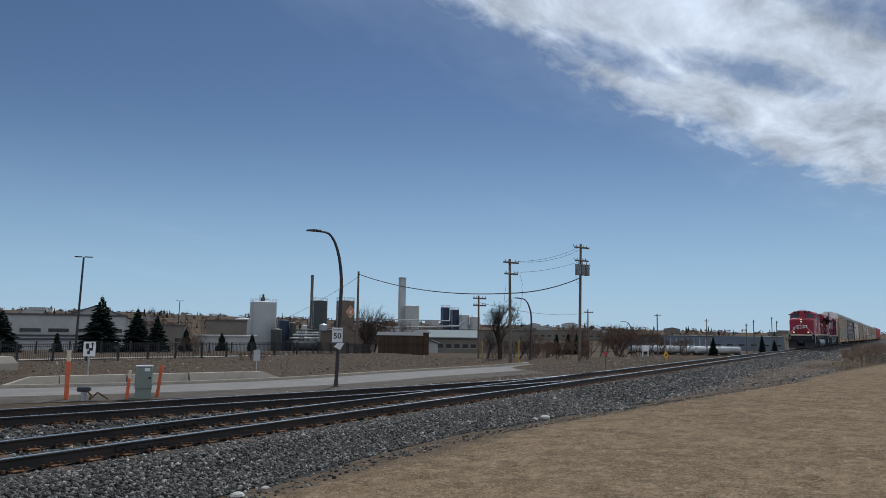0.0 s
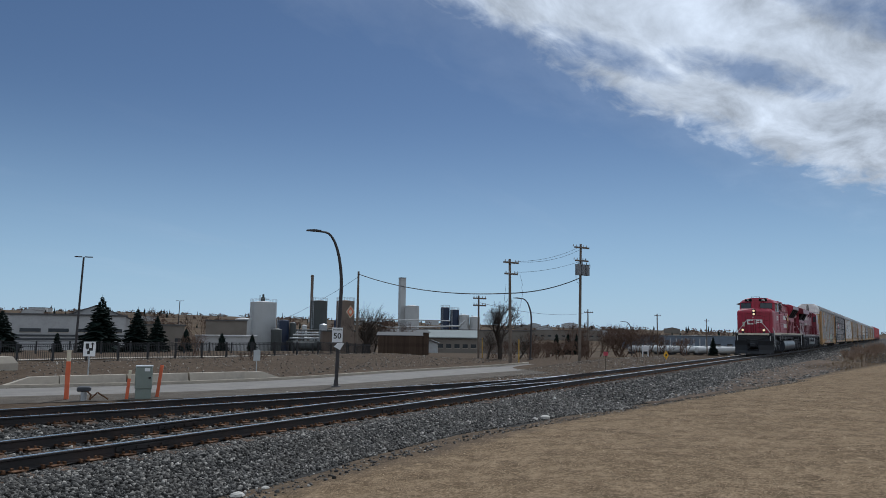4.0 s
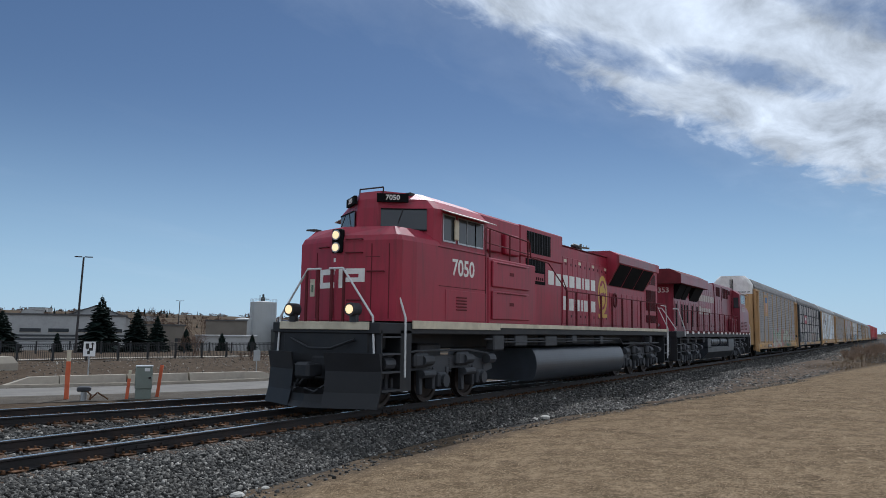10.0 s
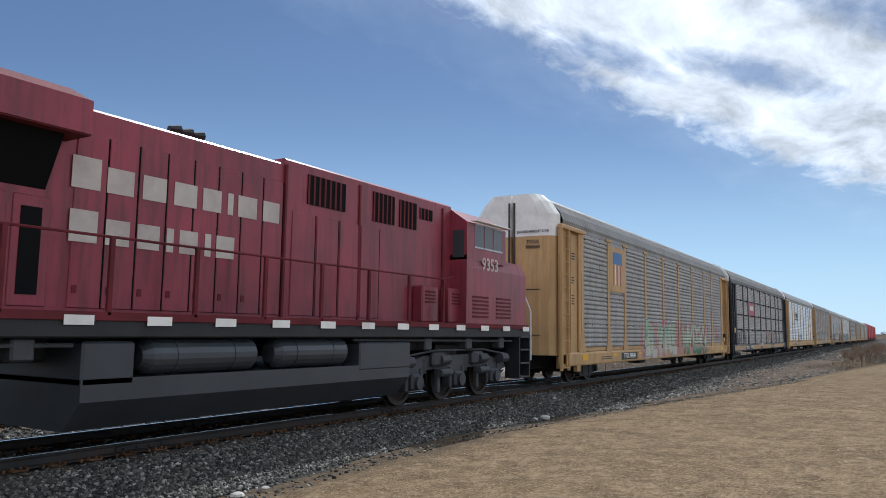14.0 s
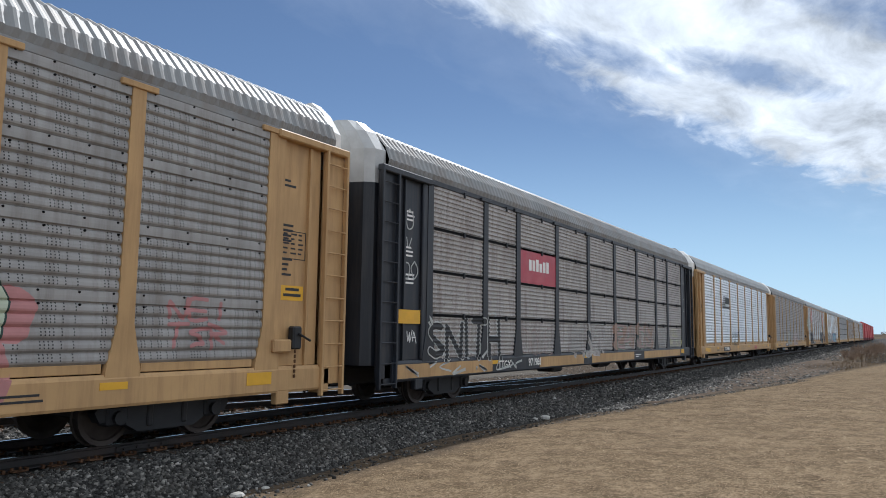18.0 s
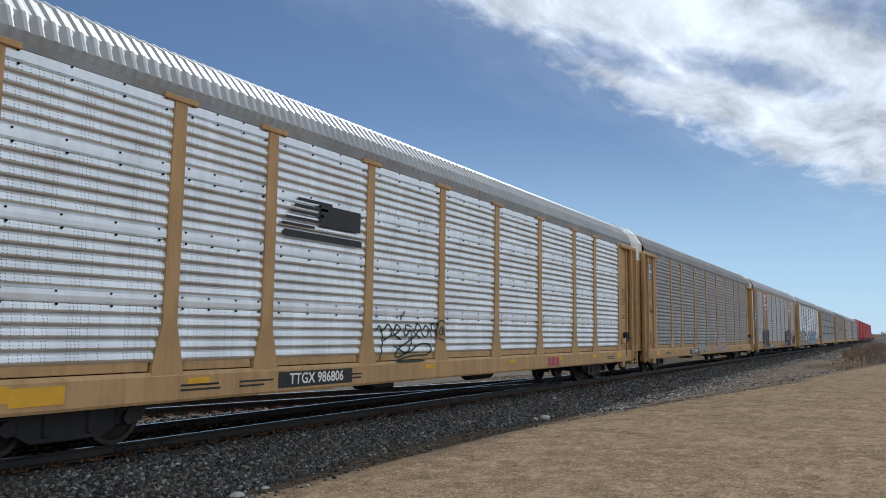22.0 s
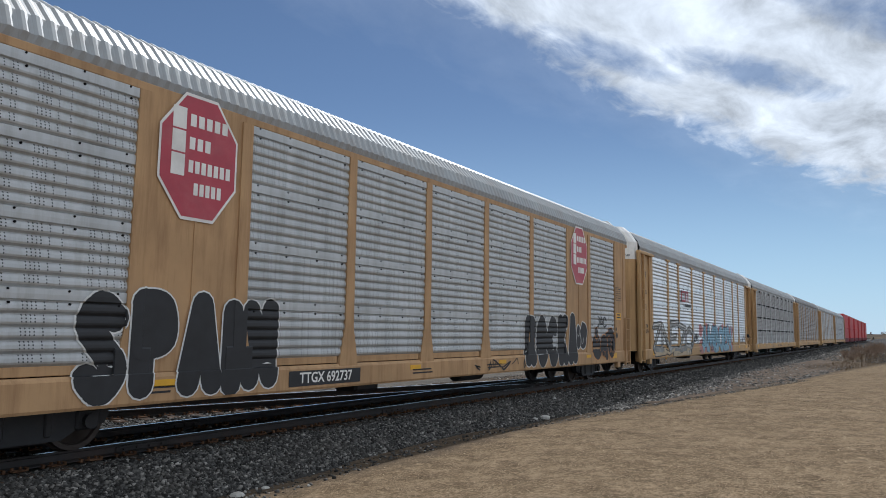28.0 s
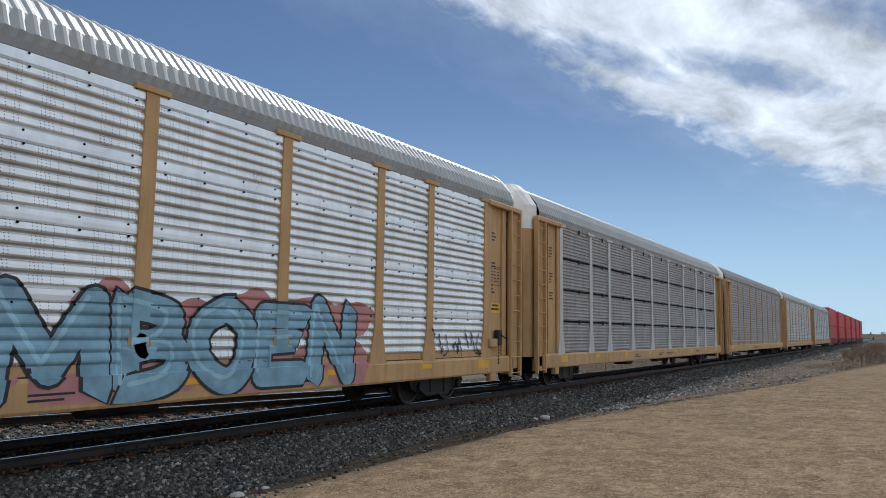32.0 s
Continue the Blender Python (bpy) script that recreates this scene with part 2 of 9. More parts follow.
M["spray_pink"] = surf("spray_pink", (0.44, 0.2, 0.195), 0.6, 0, 0.15, 3, 0.04)
M["spray_green"] = surf("spray_green", (0.13, 0.24, 0.17), 0.6, 0, 0.4, 2.5, 0.04)
M["spray_pale"] = surf("spray_pale", (0.36, 0.36, 0.32), 0.6, 0, 0.2, 3, 0.04)
M["spray_teal"] = surf("spray_teal", (0.1, 0.38, 0.31), 0.6, 0, 0.2, 3, 0.04)
M["plough"] = surf("plough", (0.006, 0.007, 0.01), 0.6, 0.0, 0.4, 1.5, 0.1, 20, (0.02, 0.019, 0.018), 0.5)
M["steel"] = surf("steel", (0.42, 0.43, 0.44), 0.4, 0.9, 0.12, 3, 0.05)
M["rail_white"] = surf("rail_white", (0.66, 0.66, 0.65), 0.45, 0, 0.08, 3, 0.03)

for k in ("red", "red_old"):
    M[k].node_tree.nodes["Principled BSDF"].inputs["Specular IOR Level"].default_value = 0.4
for k in ("red_dark", "grey_sheet", "dark_sheet", "rack_yellow", "rack_tan"):
    M[k].node_tree.nodes["Principled BSDF"].inputs["Specular IOR Level"].default_value = 0.22


# ---- mesh helpers ----
def fac(bm, pts, faces):
    v = [bm.verts.new(p) for p in pts]
    for f in faces:
        bm.faces.new([v[i] for i in f])
    return v


def box(bm, x0, x1, y0, y1, z0, z1, c=0.0):
    """A box; with c its edges are cut off at 45 degrees."""
    if c <= 0:
        fac(bm, [(x0, y0, z0), (x1, y0, z0), (x1, y1, z0), (x0, y1, z0), (x0, y0, z1), (x1, y0, z1), (x1, y1, z1), (x0, y1, z1)],
            [(0, 3, 2, 1), (4, 5, 6, 7), (0, 1, 5, 4), (1, 2, 6, 5), (2, 3, 7, 6), (3, 0, 4, 7)])
        return
    c = min(c, abs(x1 - x0) / 2.2, abs(y1 - y0) / 2.2, abs(z1 - z0) / 2.2)
    m, h = Vector(((x0 + x1) / 2, (y0 + y1) / 2, (z0 + z1) / 2)), (abs(x1 - x0) / 2, abs(y1 - y0) / 2, abs(z1 - z0) / 2)
    vs = {}
    for sx in (-1, 1):
        for sy in (-1, 1):
            for sz in (-1, 1):
                for ax in range(3):
                    d = [sx * (h[0] - c), sy * (h[1] - c), sz * (h[2] - c)]
                    d[ax] = (sx, sy, sz)[ax] * h[ax]
                    vs[sx, sy, sz, ax] = bm.verts.new(m + Vector(d))
    S = ((-1, -1), (1, -1), (1, 1), (-1, 1))
    for s in (-1, 1):
        bm.faces.new([vs[s, a, b, 0] for a, b in S][::s])
        bm.faces.new([vs[a, s, b, 1] for a, b in S][::-s])
        bm.faces.new([vs[a, b, s, 2] for a, b in S][::s])
    for a in (-1, 1):
        for b in (-1, 1):
            bm.faces.new([vs[a, b, -1, 0], vs[a, b, 1, 0], vs[a, b, 1, 1], vs[a, b, -1, 1]][::a * b])
            bm.faces.new([vs[a, -1, b, 0], vs[a, 1, b, 0], vs[a, 1, b, 2], vs[a, -1, b, 2]][::-a * b])
            bm.faces.new([vs[-1, a, b, 1], vs[1, a, b, 1], vs[1, a, b, 2], vs[-1, a, b, 2]][::a * b])
            for e in (-1, 1):
                bm.faces.new([vs[a, b, e, 0], vs[a, b, e, 1], vs[a, b, e, 2]][::a * b * e])


def rod(bm, p, q, r, seg=8, r2=None, caps=True):
    p, q = Vector(p), Vector(q)
    d = (q - p).normalized()
    u = d.orthogonal().normalized()
    w = d.cross(u)
    r2 = r if r2 is None else r2
    A = [bm.verts.new(p + (u * math.cos(k * math.tau / seg) + w * math.sin(k * math.tau / seg)) * r) for k in range(seg)]
    B = [bm.verts.new(q + (u * math.cos(k * math.tau / seg) + w * math.sin(k * math.tau / seg)) * r2) for k in range(seg)]
    for k in range(seg):
        j = (k + 1) % seg
        bm.faces.new((A[k], A[j], B[j], B[k]))
    if caps:
        bm.faces.new(A[::-1])
        bm.faces.new(B)


def pipe(bm, pts, r, seg=6):
    for a, b in zip(pts, pts[1:]):
        rod(bm, a, b, r, seg)


def prism(bm, prof, a, b, axis="x"):
    """A closed outline carried from a to b: along x the outline is (y, z), along y (x, z), along z (x, y)."""
    def P(k, s):
        return {"x": (s, k[0], k[1]), "y": (k[0], s, k[1]), "z": (k[0], k[1], s)}[axis]
    A = [bm.verts.new(P(k, a)) for k in prof]
    B = [bm.verts.new(P(k, b)) for k in prof]
    n = len(prof)
    for i in range(n):
        j = (i + 1) % n
        bm.faces.new((A[i], A[j], B[j], B[i]))
    bm.faces.new(A[::-1])
    bm.faces.new(B)


def strip(bm, prof, a, b, axis="x"):
    """An open outline carried from a to b."""
    def P(k, s):
        return {"x": (s, k[0], k[1]), "y": (k[0], s, k[1]), "z": (k[0], k[1], s)}[axis]
    A = [bm.verts.new(P(k, a)) for k in prof]
    B = [bm.verts.new(P(k, b)) for k in prof]
    for i in range(len(prof) - 1):
        bm.faces.new((A[i], A[i + 1], B[i + 1], B[i]))


def loft(bm, rings, cap=True):
    R = [[bm.verts.new(p) for p in r] for r in rings]
    n = len(R[0])
    for a, b in zip(R, R[1:]):
        for i in range(n):
            j = (i + 1) % n
            bm.faces.new((a[i], a[j], b[j], b[i]))
    if cap:
        bm.faces.new(R[0][::-1])
        bm.faces.new(R[-1])


def mesh_of(name, bm, material):
    bmesh.ops.recalc_face_normals(bm, faces=bm.faces)
    me = bpy.data.meshes.new(name)
    bm.to_mesh(me)
    bm.free()
    me.materials.append(material)
    return me


def part(name, bm, material, parent, label=""):
    """Links bm as one mesh object under a thing or a part."""
    ob = new(name, bm if isinstance(bm, bpy.types.Mesh) else mesh_of(name, bm, material))
    ob.parent = parent
    if label:
        ob["label"] = label
    return ob


def put(name, me, parent, loc=(0, 0, 0), rot=(0, 0, 0), label=""):
    """One more piece on shared mesh data."""
    ob = new(name, me)
    ob.parent = parent
    ob.location, ob.rotation_euler = loc, rot
    if label:
        ob["label"] = label
    return ob


def solid(name, bm, material, label, category, group="", kind=""):
    return tagged(new(name, mesh_of(name, bm, material)), label, category, group, kind)


def thing(name, loc, label, category, group="", rz=0.0):
    e = new(name)
    e.matrix_basis = pose(*loc, 0, 0, rz)
    e.empty_display_size = 0.3
    return tagged(e, label, category, group)


def B():
    return bmesh.new()


def text_mesh(name, body, size, material, depth=0.004, shear=0.0, wide=1.0):
    c = bpy.data.curves.new(name, "FONT")
    c.body, c.size, c.extrude, c.shear = body, size, depth, shear
    c.align_x, c.align_y = "CENTER", "CENTER"
    c.offset = size * 0.018
    c.resolution_u = 3
    o = bpy.data.objects.new(name, c)
    me = bpy.data.meshes.new_from_object(o)
    bpy.data.objects.remove(o)
    if wide != 1.0:
        for v in me.vertices:
            v.co.x *= wide
    me.materials.clear()
    me.materials.append(material)
    return me


SIDE = (radians(90), 0, 0)       # lettering that faces the camera's side of the train
FRONT = (radians(90), 0, radians(-90))  # lettering that faces the way the train goes


# ---- ground ----
def siding_y(x):
    """Centre line of the side track that leaves the main line."""
    if x >= 30:
        return 0.0
    if x >= 21:
        return 0.0136 * (30 - x) ** 2
    return 1.1 + 0.245 * (21 - x)


def grass_edge(x):
    """Where the ballast ends and the lawn begins."""
    return float(np.interp(x, (7, 10, 13.5, 17, 22, 29, 40, 55, 77), (-3.1, -2.85, -2.7, -3.05, -3.65, -4.65, -6.3, -7.6, -9.9)))


def height(x, y):
    r = math.hypot(x - EYE[0], y - EYE[1])
    if y < 0:
        near = grass_edge(x)
        if y > near:
            z = -0.32 - 0.16 * min(1.0, (y + 1.6) / (near + 1.6)) if y < -1.6 else -0.32
        else:
            z = -0.48 + 0.045 * min(8.0, near - y)
        if x > 45 and y > -9:
            z += 0.1 * min(1.0, (x - 45) / 30) * max(0.0, 1 - abs(y + 7) / 3)
    else:
        side = max(0.0, siding_y(x))
        z = -0.32 - 0.14 * min(6.0, max(0.0, y - side - 1.6))
        z = max(z, -0.9)
    if y > 0 or x > 100:
        # a shallow valley, then a long far ridge
        if r > 70:
            z += -6.5 * min(1.0, (r - 70) / 230) ** 1.2
        if r > 500:
            az = math.degrees(math.atan2(y - EYE[1], x - EYE[0]))
            top = 5.0 + 17.0 * max(0.0, min(1.0, (az - 10) / 45))
            k = min(1.0, (r - 500) / 700)
            z += (7.4 + top) * k * k * (3 - 2 * k)
        # gravel rise between the road's end and the line
        if 44 < x < 120:
            z += 0.45 * min(1.0, (x - 44) / 14) * max(0.0, 1 - abs(y - 9.5) / 5.5)
        # low bank below the fence
        z += 0.35 * max(0.0, 1 - abs(y - 33) / 8) * (1 if 5 < x < 62 else 0)
    return z


def axis(lo, hi, near, step):
    out, v = [], lo
    while v < hi:
        out.append(v)
        d = min(abs(v - c) for c in near)
        v += max(step, d * 0.09)
    return out + [hi]


def build_ground():
    xs = axis(-900, 2600, (0, 10, 20, 30, 40, 55), 0.55)
    ys = axis(-900, 2400, (-10, -6, -3, 0, 4, 10, 25, 36), 0.5)
    vs = [(x, y, height(x, y)) for x in xs for y in ys]
    n = len(ys)
    fs = [(i * n + j, (i + 1) * n + j, (i + 1) * n + j + 1, i * n + j + 1) for i in range(len(xs) - 1) for j in range(n - 1)]
    me = bpy.data.meshes.new("ground")
    me.from_pydata(vs, [], fs)
    me.materials.append(M["ground"])
    for p in me.polygons:
        p.use_smooth = True
    return tagged(new("ground", me), "dry tan lawn and bare dirt reaching the far ridge", "ground", kind="structure")


def ground_material():
    """Dormant lawn by the camera, bare gravelly dirt beyond the track, dull fields far off."""
    mt, t, b = nodes_of("ground")
    n1 = noise_node(t, 0.35, 7, 0.65)
    n2 = noise_node(t, 9.0, 8, 0.75)
    n3 = noise_node(t, 110.0, 4, 0.7)
    n4 = noise_node(t, 1.9, 9, 0.78)
    streak = noise_node(t, 3.2, 8, 0.75, (0.8, 1.25, 1.0))
    lawn = mix_node(t, ramp_node(t, n1, [(0.4, (0, 0, 0)), (0.6, (1, 1, 1))]), (0.15, 0.102, 0.059), (0.21, 0.148, 0.09))
    lawn = mix_node(t, ramp_node(t, streak, [(0.47, (0, 0, 0)), (0.6, (0.85, 0.85, 0.85))]), lawn, (0.31, 0.225, 0.142))
    lawn = mix_node(t, ramp_node(t, n4, [(0.47, (0, 0, 0)), (0.6, (0.9, 0.9, 0.9))]), lawn, (0.075, 0.05, 0.029))
    lawn = mix_node(t, ramp_node(t, n3, [(0.36, (0.85, 0.85, 0.85)), (0.54, (0, 0, 0))]), lawn, (0.05, 0.036, 0.022))
    lawn = mix_node(t, ramp_node(t, n2, [(0.52, (0, 0, 0)), (0.68, (0.6, 0.6, 0.6))]), lawn, (0.32, 0.24, 0.152))
    lawn = mix_node(t, ramp_node(t, noise_node(t, 15.0, 7, 0.8), [(0.36, (0.75, 0.75, 0.75)), (0.54, (0, 0, 0))]), lawn, (0.06, 0.045, 0.028))
    lawn = mix_node(t, ramp_node(t, noise_node(t, 24.0, 6, 0.8), [(0.5, (0, 0, 0)), (0.64, (0.8, 0.8, 0.8))]), lawn, (0.34, 0.255, 0.162))
    dirt = mix_node(t, ramp_node(t, n4, [(0.38, (0, 0, 0)), (0.64, (1, 1, 1))]), (0.05, 0.036, 0.025), (0.1, 0.074, 0.052))
    dirt = mix_node(t, ramp_node(t, n2, [(0.5, (0, 0, 0)), (0.7, (0.55, 0.55, 0.55))]), dirt, (0.17, 0.135, 0.1))
    dirt = mix_node(t, ramp_node(t, noise_node(t, 28.0, 5, 0.7), [(0.3, (0.7, 0.7, 0.7)), (0.48, (0, 0, 0))]), dirt, (0.024, 0.018, 0.013))
    field = mix_node(t, ramp_node(t, noise_node(t, 0.02, 6, 0.6, (1.0, 2.5, 1.0)), [(0.4, (0, 0, 0)), (0.6, (1, 1, 1))]), (0.06, 0.046, 0.034), (0.115, 0.085, 0.056))
    field = mix_node(t, ramp_node(t, noise_node(t, 0.3, 7, 0.7), [(0.45, (0, 0, 0)), (0.7, (0.6, 0.6, 0.6))]), field, (0.035, 0.027, 0.02))
    co = t.nodes.new("ShaderNodeTexCoord")
    sep = t.nodes.new("ShaderNodeSeparateXYZ")
    t.links.new(co.outputs["Object"], sep.inputs[0])

    def band(src, a, b2):
        r = t.nodes.new("ShaderNodeMapRange")
        r.inputs["From Min"].default_value, r.inputs["From Max"].default_value = a, b2
        t.links.new(src, r.inputs["Value"])
        return r.outputs[0]

    # bare soil along the edge of the ballast
    def m(op, a, b2):
        k = t.nodes.new("ShaderNodeMath")
        k.operation = op
        for i, v in enumerate((a, b2)):
            if isinstance(v, (int, float)):
                k.inputs[i].default_value = v
            else:
                t.links.new(v, k.inputs[i])
        return k.outputs[0]

    edge = m("ADD", sep.outputs[1], m("ADD", 3.05, m("MULTIPLY", m("MAXIMUM", m("SUBTRACT", sep.outputs[0], 16.5), 0.0), 0.119)))
    edge = m("ADD", edge, m("MULTIPLY", m("SUBTRACT", n4, 0.5), 1.6))
    soil = mix_node(t, ramp_node(t, n2, [(0.4, (0, 0, 0)), (0.65, (1, 1, 1))]), (0.06, 0.045, 0.032), (0.14, 0.105, 0.072))
    lawn = mix_node(t, band(edge, -0.85, -0.3), lawn, soil)
    col = mix_node(t, band(sep.outputs[1], -0.3, 0.3), lawn, dirt)
    far = t.nodes.new("ShaderNodeVectorMath")
    far.operation = "LENGTH"
    t.links.new(co.outputs["Object"], far.inputs[0])
    col = mix_node(t, band(far.outputs["Value"], 70, 140), col, field)
    t.links.new(col, b.inputs["Base Color"])
    b.inputs["Roughness"].default_value = 0.95
    b.inputs["Specular IOR Level"].default_value = 0.03
    bp = t.nodes.new("ShaderNodeBump")
    bp.inputs["Strength"].default_value, bp.inputs["Distance"].default_value = 0.35, 0.012
    t.links.new(n2, bp.inputs["Height"])
    bp2 = t.nodes.new("ShaderNodeBump")
    bp2.inputs["Strength"].default_value, bp2.inputs["Distance"].default_value = 0.35, 0.008
    t.links.new(n3, bp2.inputs["Height"])
    t.links.new(bp.outputs[0], bp2.inputs["Normal"])
    t.links.new(bp2.outputs[0], b.inputs["Normal"])
    return mt


M["ground"] = ground_material()
M["ballast"] = surf("ballast", (0.05, 0.049, 0.047), 0.9, 0, 0.3, 1.0, 1.0, 22, (0.07, 0.06, 0.05), 0.7, dist=0.06)


def stone_material(name, stops, dust):
    mt, t, b = nodes_of(name)
    geo = t.nodes.new("ShaderNodeNewGeometry")
    col = ramp_node(t, geo.outputs["Random Per Island"], stops)
    col = mix_node(t, ramp_node(t, noise_node(t, 1.1, 6), [(0.45, (0, 0, 0)), (0.7, (0.45, 0.45, 0.45))]), col, dust)
    t.links.new(col, b.inputs["Base Color"])
    b.inputs["Roughness"].default_value = 0.8
    b.inputs["Specular IOR Level"].default_value = 0.15
    return mt


M["stone"] = stone_material("stone", [(0.0, (0.018, 0.017, 0.016)), (0.4, (0.052, 0.05, 0.047)), (0.75, (0.112, 0.107, 0.098)), (0.94, (0.22, 0.205, 0.182)), (1.0, (0.38, 0.36, 0.325))], (0.07, 0.062, 0.052))
M["gravel_stone"] = stone_material("gravel_stone", [(0.0, (0.05, 0.043, 0.037)), (0.5, (0.11, 0.097, 0.082)), (0.85, (0.2, 0.18, 0.155)), (1.0, (0.4, 0.37, 0.32))], (0.1, 0.082, 0.065))
build_ground()


# ---- track bed, rails ----
def bed(name, path, profile, label):
    """A strip carried along a list of (x, y) with its outline (offset, z)."""
    vs, fs = [], []
    n = len(profile)
    for i, (x, y) in enumerate(path):
        a, b = path[max(0, i - 1)], path[min(len(path) - 1, i + 1)]
        d = Vector((b[0] - a[0], b[1] - a[1], 0)).normalized()
        nx, ny = -d.y, d.x
        vs += [(x + nx * o, y + ny * o, z) for o, z in profile]
    for i in range(len(path) - 1):
        fs += [(i * n + j, (i + 1) * n + j, (i + 1) * n + j + 1, i * n + j + 1) for j in range(n - 1)]
    return vs, fs


def sheet(name, vs, fs, material, label, category, kind=""):
    me = bpy.data.meshes.new(name)
    me.from_pydata(vs, [], fs)
    bm = bmesh.new()
    bm.from_mesh(me)
    bmesh.ops.recalc_face_normals(bm, faces=bm.faces)
    bm.to_mesh(me)
    bm.free()
    me.materials.append(material)
    return tagged(new(name, me), label, category, kind=kind)


TIE_TOP = -0.165
LONG = [(-40 + 2.0 * k, 0.0) for k in range(60)] + [(80 + 20.0 * k, 0.0) for k in range(42)]
vs, fs = [], []
for i, (x, y) in enumerate(LONG):
    e = grass_edge(x) + 0.05
    s = siding_y(x) if x < 30 else 0.0
    vs += [(x, e - 0.3, -0.52), (x, e, -0.46), (x, -2.1, -0.3), (x, -1.7, -0.205), (x, -0.9, -0.2), (x, 0.9, -0.2), (x, max(1.7, s + 1.6), -0.21), (x, max(2.3, s + 2.2), -0.36), (x, max(3.1, s + 3.0), -0.75)]
n = 9
fs = [(i * n + j, (i + 1) * n + j, (i + 1) * n + j + 1, i * n + j + 1) for i in range(len(LONG) - 1) for j in range(n - 1)]
BED = sheet("ballast_bed", vs, fs, M["ballast"], "grey crushed-stone ballast bed under the tracks", "track bed", "structure")

# brown dirt that has washed over the foot of the bed farther along
M["shoulder_dirt"] = surf("shoulder_dirt", (0.1, 0.072, 0.05), 0.95, 0, 0.45, 2.2, 0.8, 25, (0.045, 0.034, 0.026), 0.85, dist=0.03)


def shoulder_top(x):
    e = grass_edge(x)
    f = 0.74 * min(1.0, max(0.0, (x - 22) / 20))
    return e + f * (-2.0 - e) + 0.16 * math.sin(x * 1.7) + 0.1 * math.sin(x * 4.3 + 1.0)


vs = []
SHOULDER = [23.2 + 0.4 * k for k in range(92)] + [60 + 2.0 * k for k in range(31)]
for x in SHOULDER:
    e, top = grass_edge(x), max(grass_edge(x) + 0.05, shoulder_top(x))
    for u, dz in ((0.0, -0.05), (0.12, 0.008), (0.3, 0.035), (0.6, 0.03), (0.85, 0.022), (1.0, -0.03)):
        y = e - 0.25 + (top - e + 0.25) * u
        k = max(0.0, (y - e) / (-2.1 - e))
        vs.append((x, y, -0.46 + 0.16 * k + dz + 0.012 * math.sin(x * 3.1 + u * 7)))
n = 6
fs = [(i * n + j, (i + 1) * n + j, (i + 1) * n + j + 1, i * n + j + 1) for i in range(len(SHOULDER) - 1) for j in range(n - 1)]
sheet("dirt_shoulder", vs, fs, M["shoulder_dirt"], "brown dirt washed over the foot of the ballast", "ground", "structure")

RAIL_PROFILE = [(-0.07, -0.165), (-0.07, -0.15), (-0.012, -0.128), (-0.01, -0.045), (-0.036, -0.032), (-0.037, -0.008), (-0.028, -0.001), (0.028, -0.001), (0.037, -0.008), (0.036, -0.032), (0.01, -0.045), (0.012, -0.128), (0.07, -0.15), (0.07, -0.165)]


def rail(path, off, label):
    vs, fs = bed("rail", path, [(o + off, z) for o, z in RAIL_PROFILE], "")
    ob = sheet("rail", vs, fs, M["rail_side"], label, "rail", "structure")
    vs, fs = bed("head", path, [(off - 0.03, 0.0), (off + 0.03, 0.0)], "")
    h = sheet("running_surface", vs, fs, M["rail_head"], "", "")
    h.parent = ob
    return ob


for off in (-0.755, 0.755):
    rail([(-60, 0), (0, 0), (30, 0), (900, 0)], off, "rusty steel rail with a polished head")
SIDE_PATH = [(x, siding_y(x)) for x in range(-40, 32)]
for off in (-0.755, 0.755):
    cut = SIDE_PATH if off > 0 else [p for p in SIDE_PATH if p[0] <= 25]
    rail(cut, off, "rusty rail of the side track")


# ---- beyond the track: road, fence, poles, works ----
M["asphalt"] = surf("asphalt", (0.2, 0.187, 0.17), 0.9, 0, 0.12, 0.8, 0.5, 60, (0.12, 0.115, 0.11), 0.5)
M["concrete"] = surf("concrete", (0.4, 0.355, 0.29), 0.9, 0, 0.12, 1.5, 0.3, 40, (0.2, 0.19, 0.17), 0.6)
M["gravel"] = surf("gravel", (0.1, 0.086, 0.07), 0.95, 0, 0.25, 1.2, 0.9, 25, (0.06, 0.05, 0.04), 0.6, dist=0.04)
M["fence_black"] = surf("fence_black", (0.02, 0.02, 0.022), 0.5, 0.2, 0.2, 3, 0.05)
M["pole_wood"] = surf("pole_wood", (0.16, 0.13, 0.105), 0.9, 0, 0.25, 2, 0.5, 30, (0.07, 0.06, 0.05), 0.6, True)
M["pole_steel"] = surf("pole_steel", (0.045, 0.04, 0.04), 0.5, 0.3, 0.2, 2, 0.05)
M["galv"] = surf("galv", (0.4, 0.42, 0.43), 0.5, 0.6, 0.12, 2, 0.05)
M["can_grey"] = surf("can_grey", (0.17, 0.18, 0.19), 0.5, 0.2, 0.12, 2, 0.05)
M["orange"] = surf("orange", (0.62, 0.13, 0.05), 0.6, 0, 0.1, 3, 0.05, 30, (0.4, 0.2, 0.12), 0.4)
M["green_box"] = surf("green_box", (0.2, 0.235, 0.205), 0.5, 0, 0.1, 1.5, 0.05, 30, (0.1, 0.13, 0.11), 0.4)
M["sign_white"] = surf("sign_white", (0.72, 0.73, 0.73), 0.5, 0, 0.05, 3, 0.02)
M["sign_black"] = surf("sign_black", (0.02, 0.02, 0.02), 0.6, 0, 0.1, 3, 0.0)
M["wall_grey"] = surf("wall_grey", (0.4, 0.4, 0.395), 0.85, 0, 0.1, 0.3, 0.1, 20, (0.24, 0.23, 0.22), 0.4)
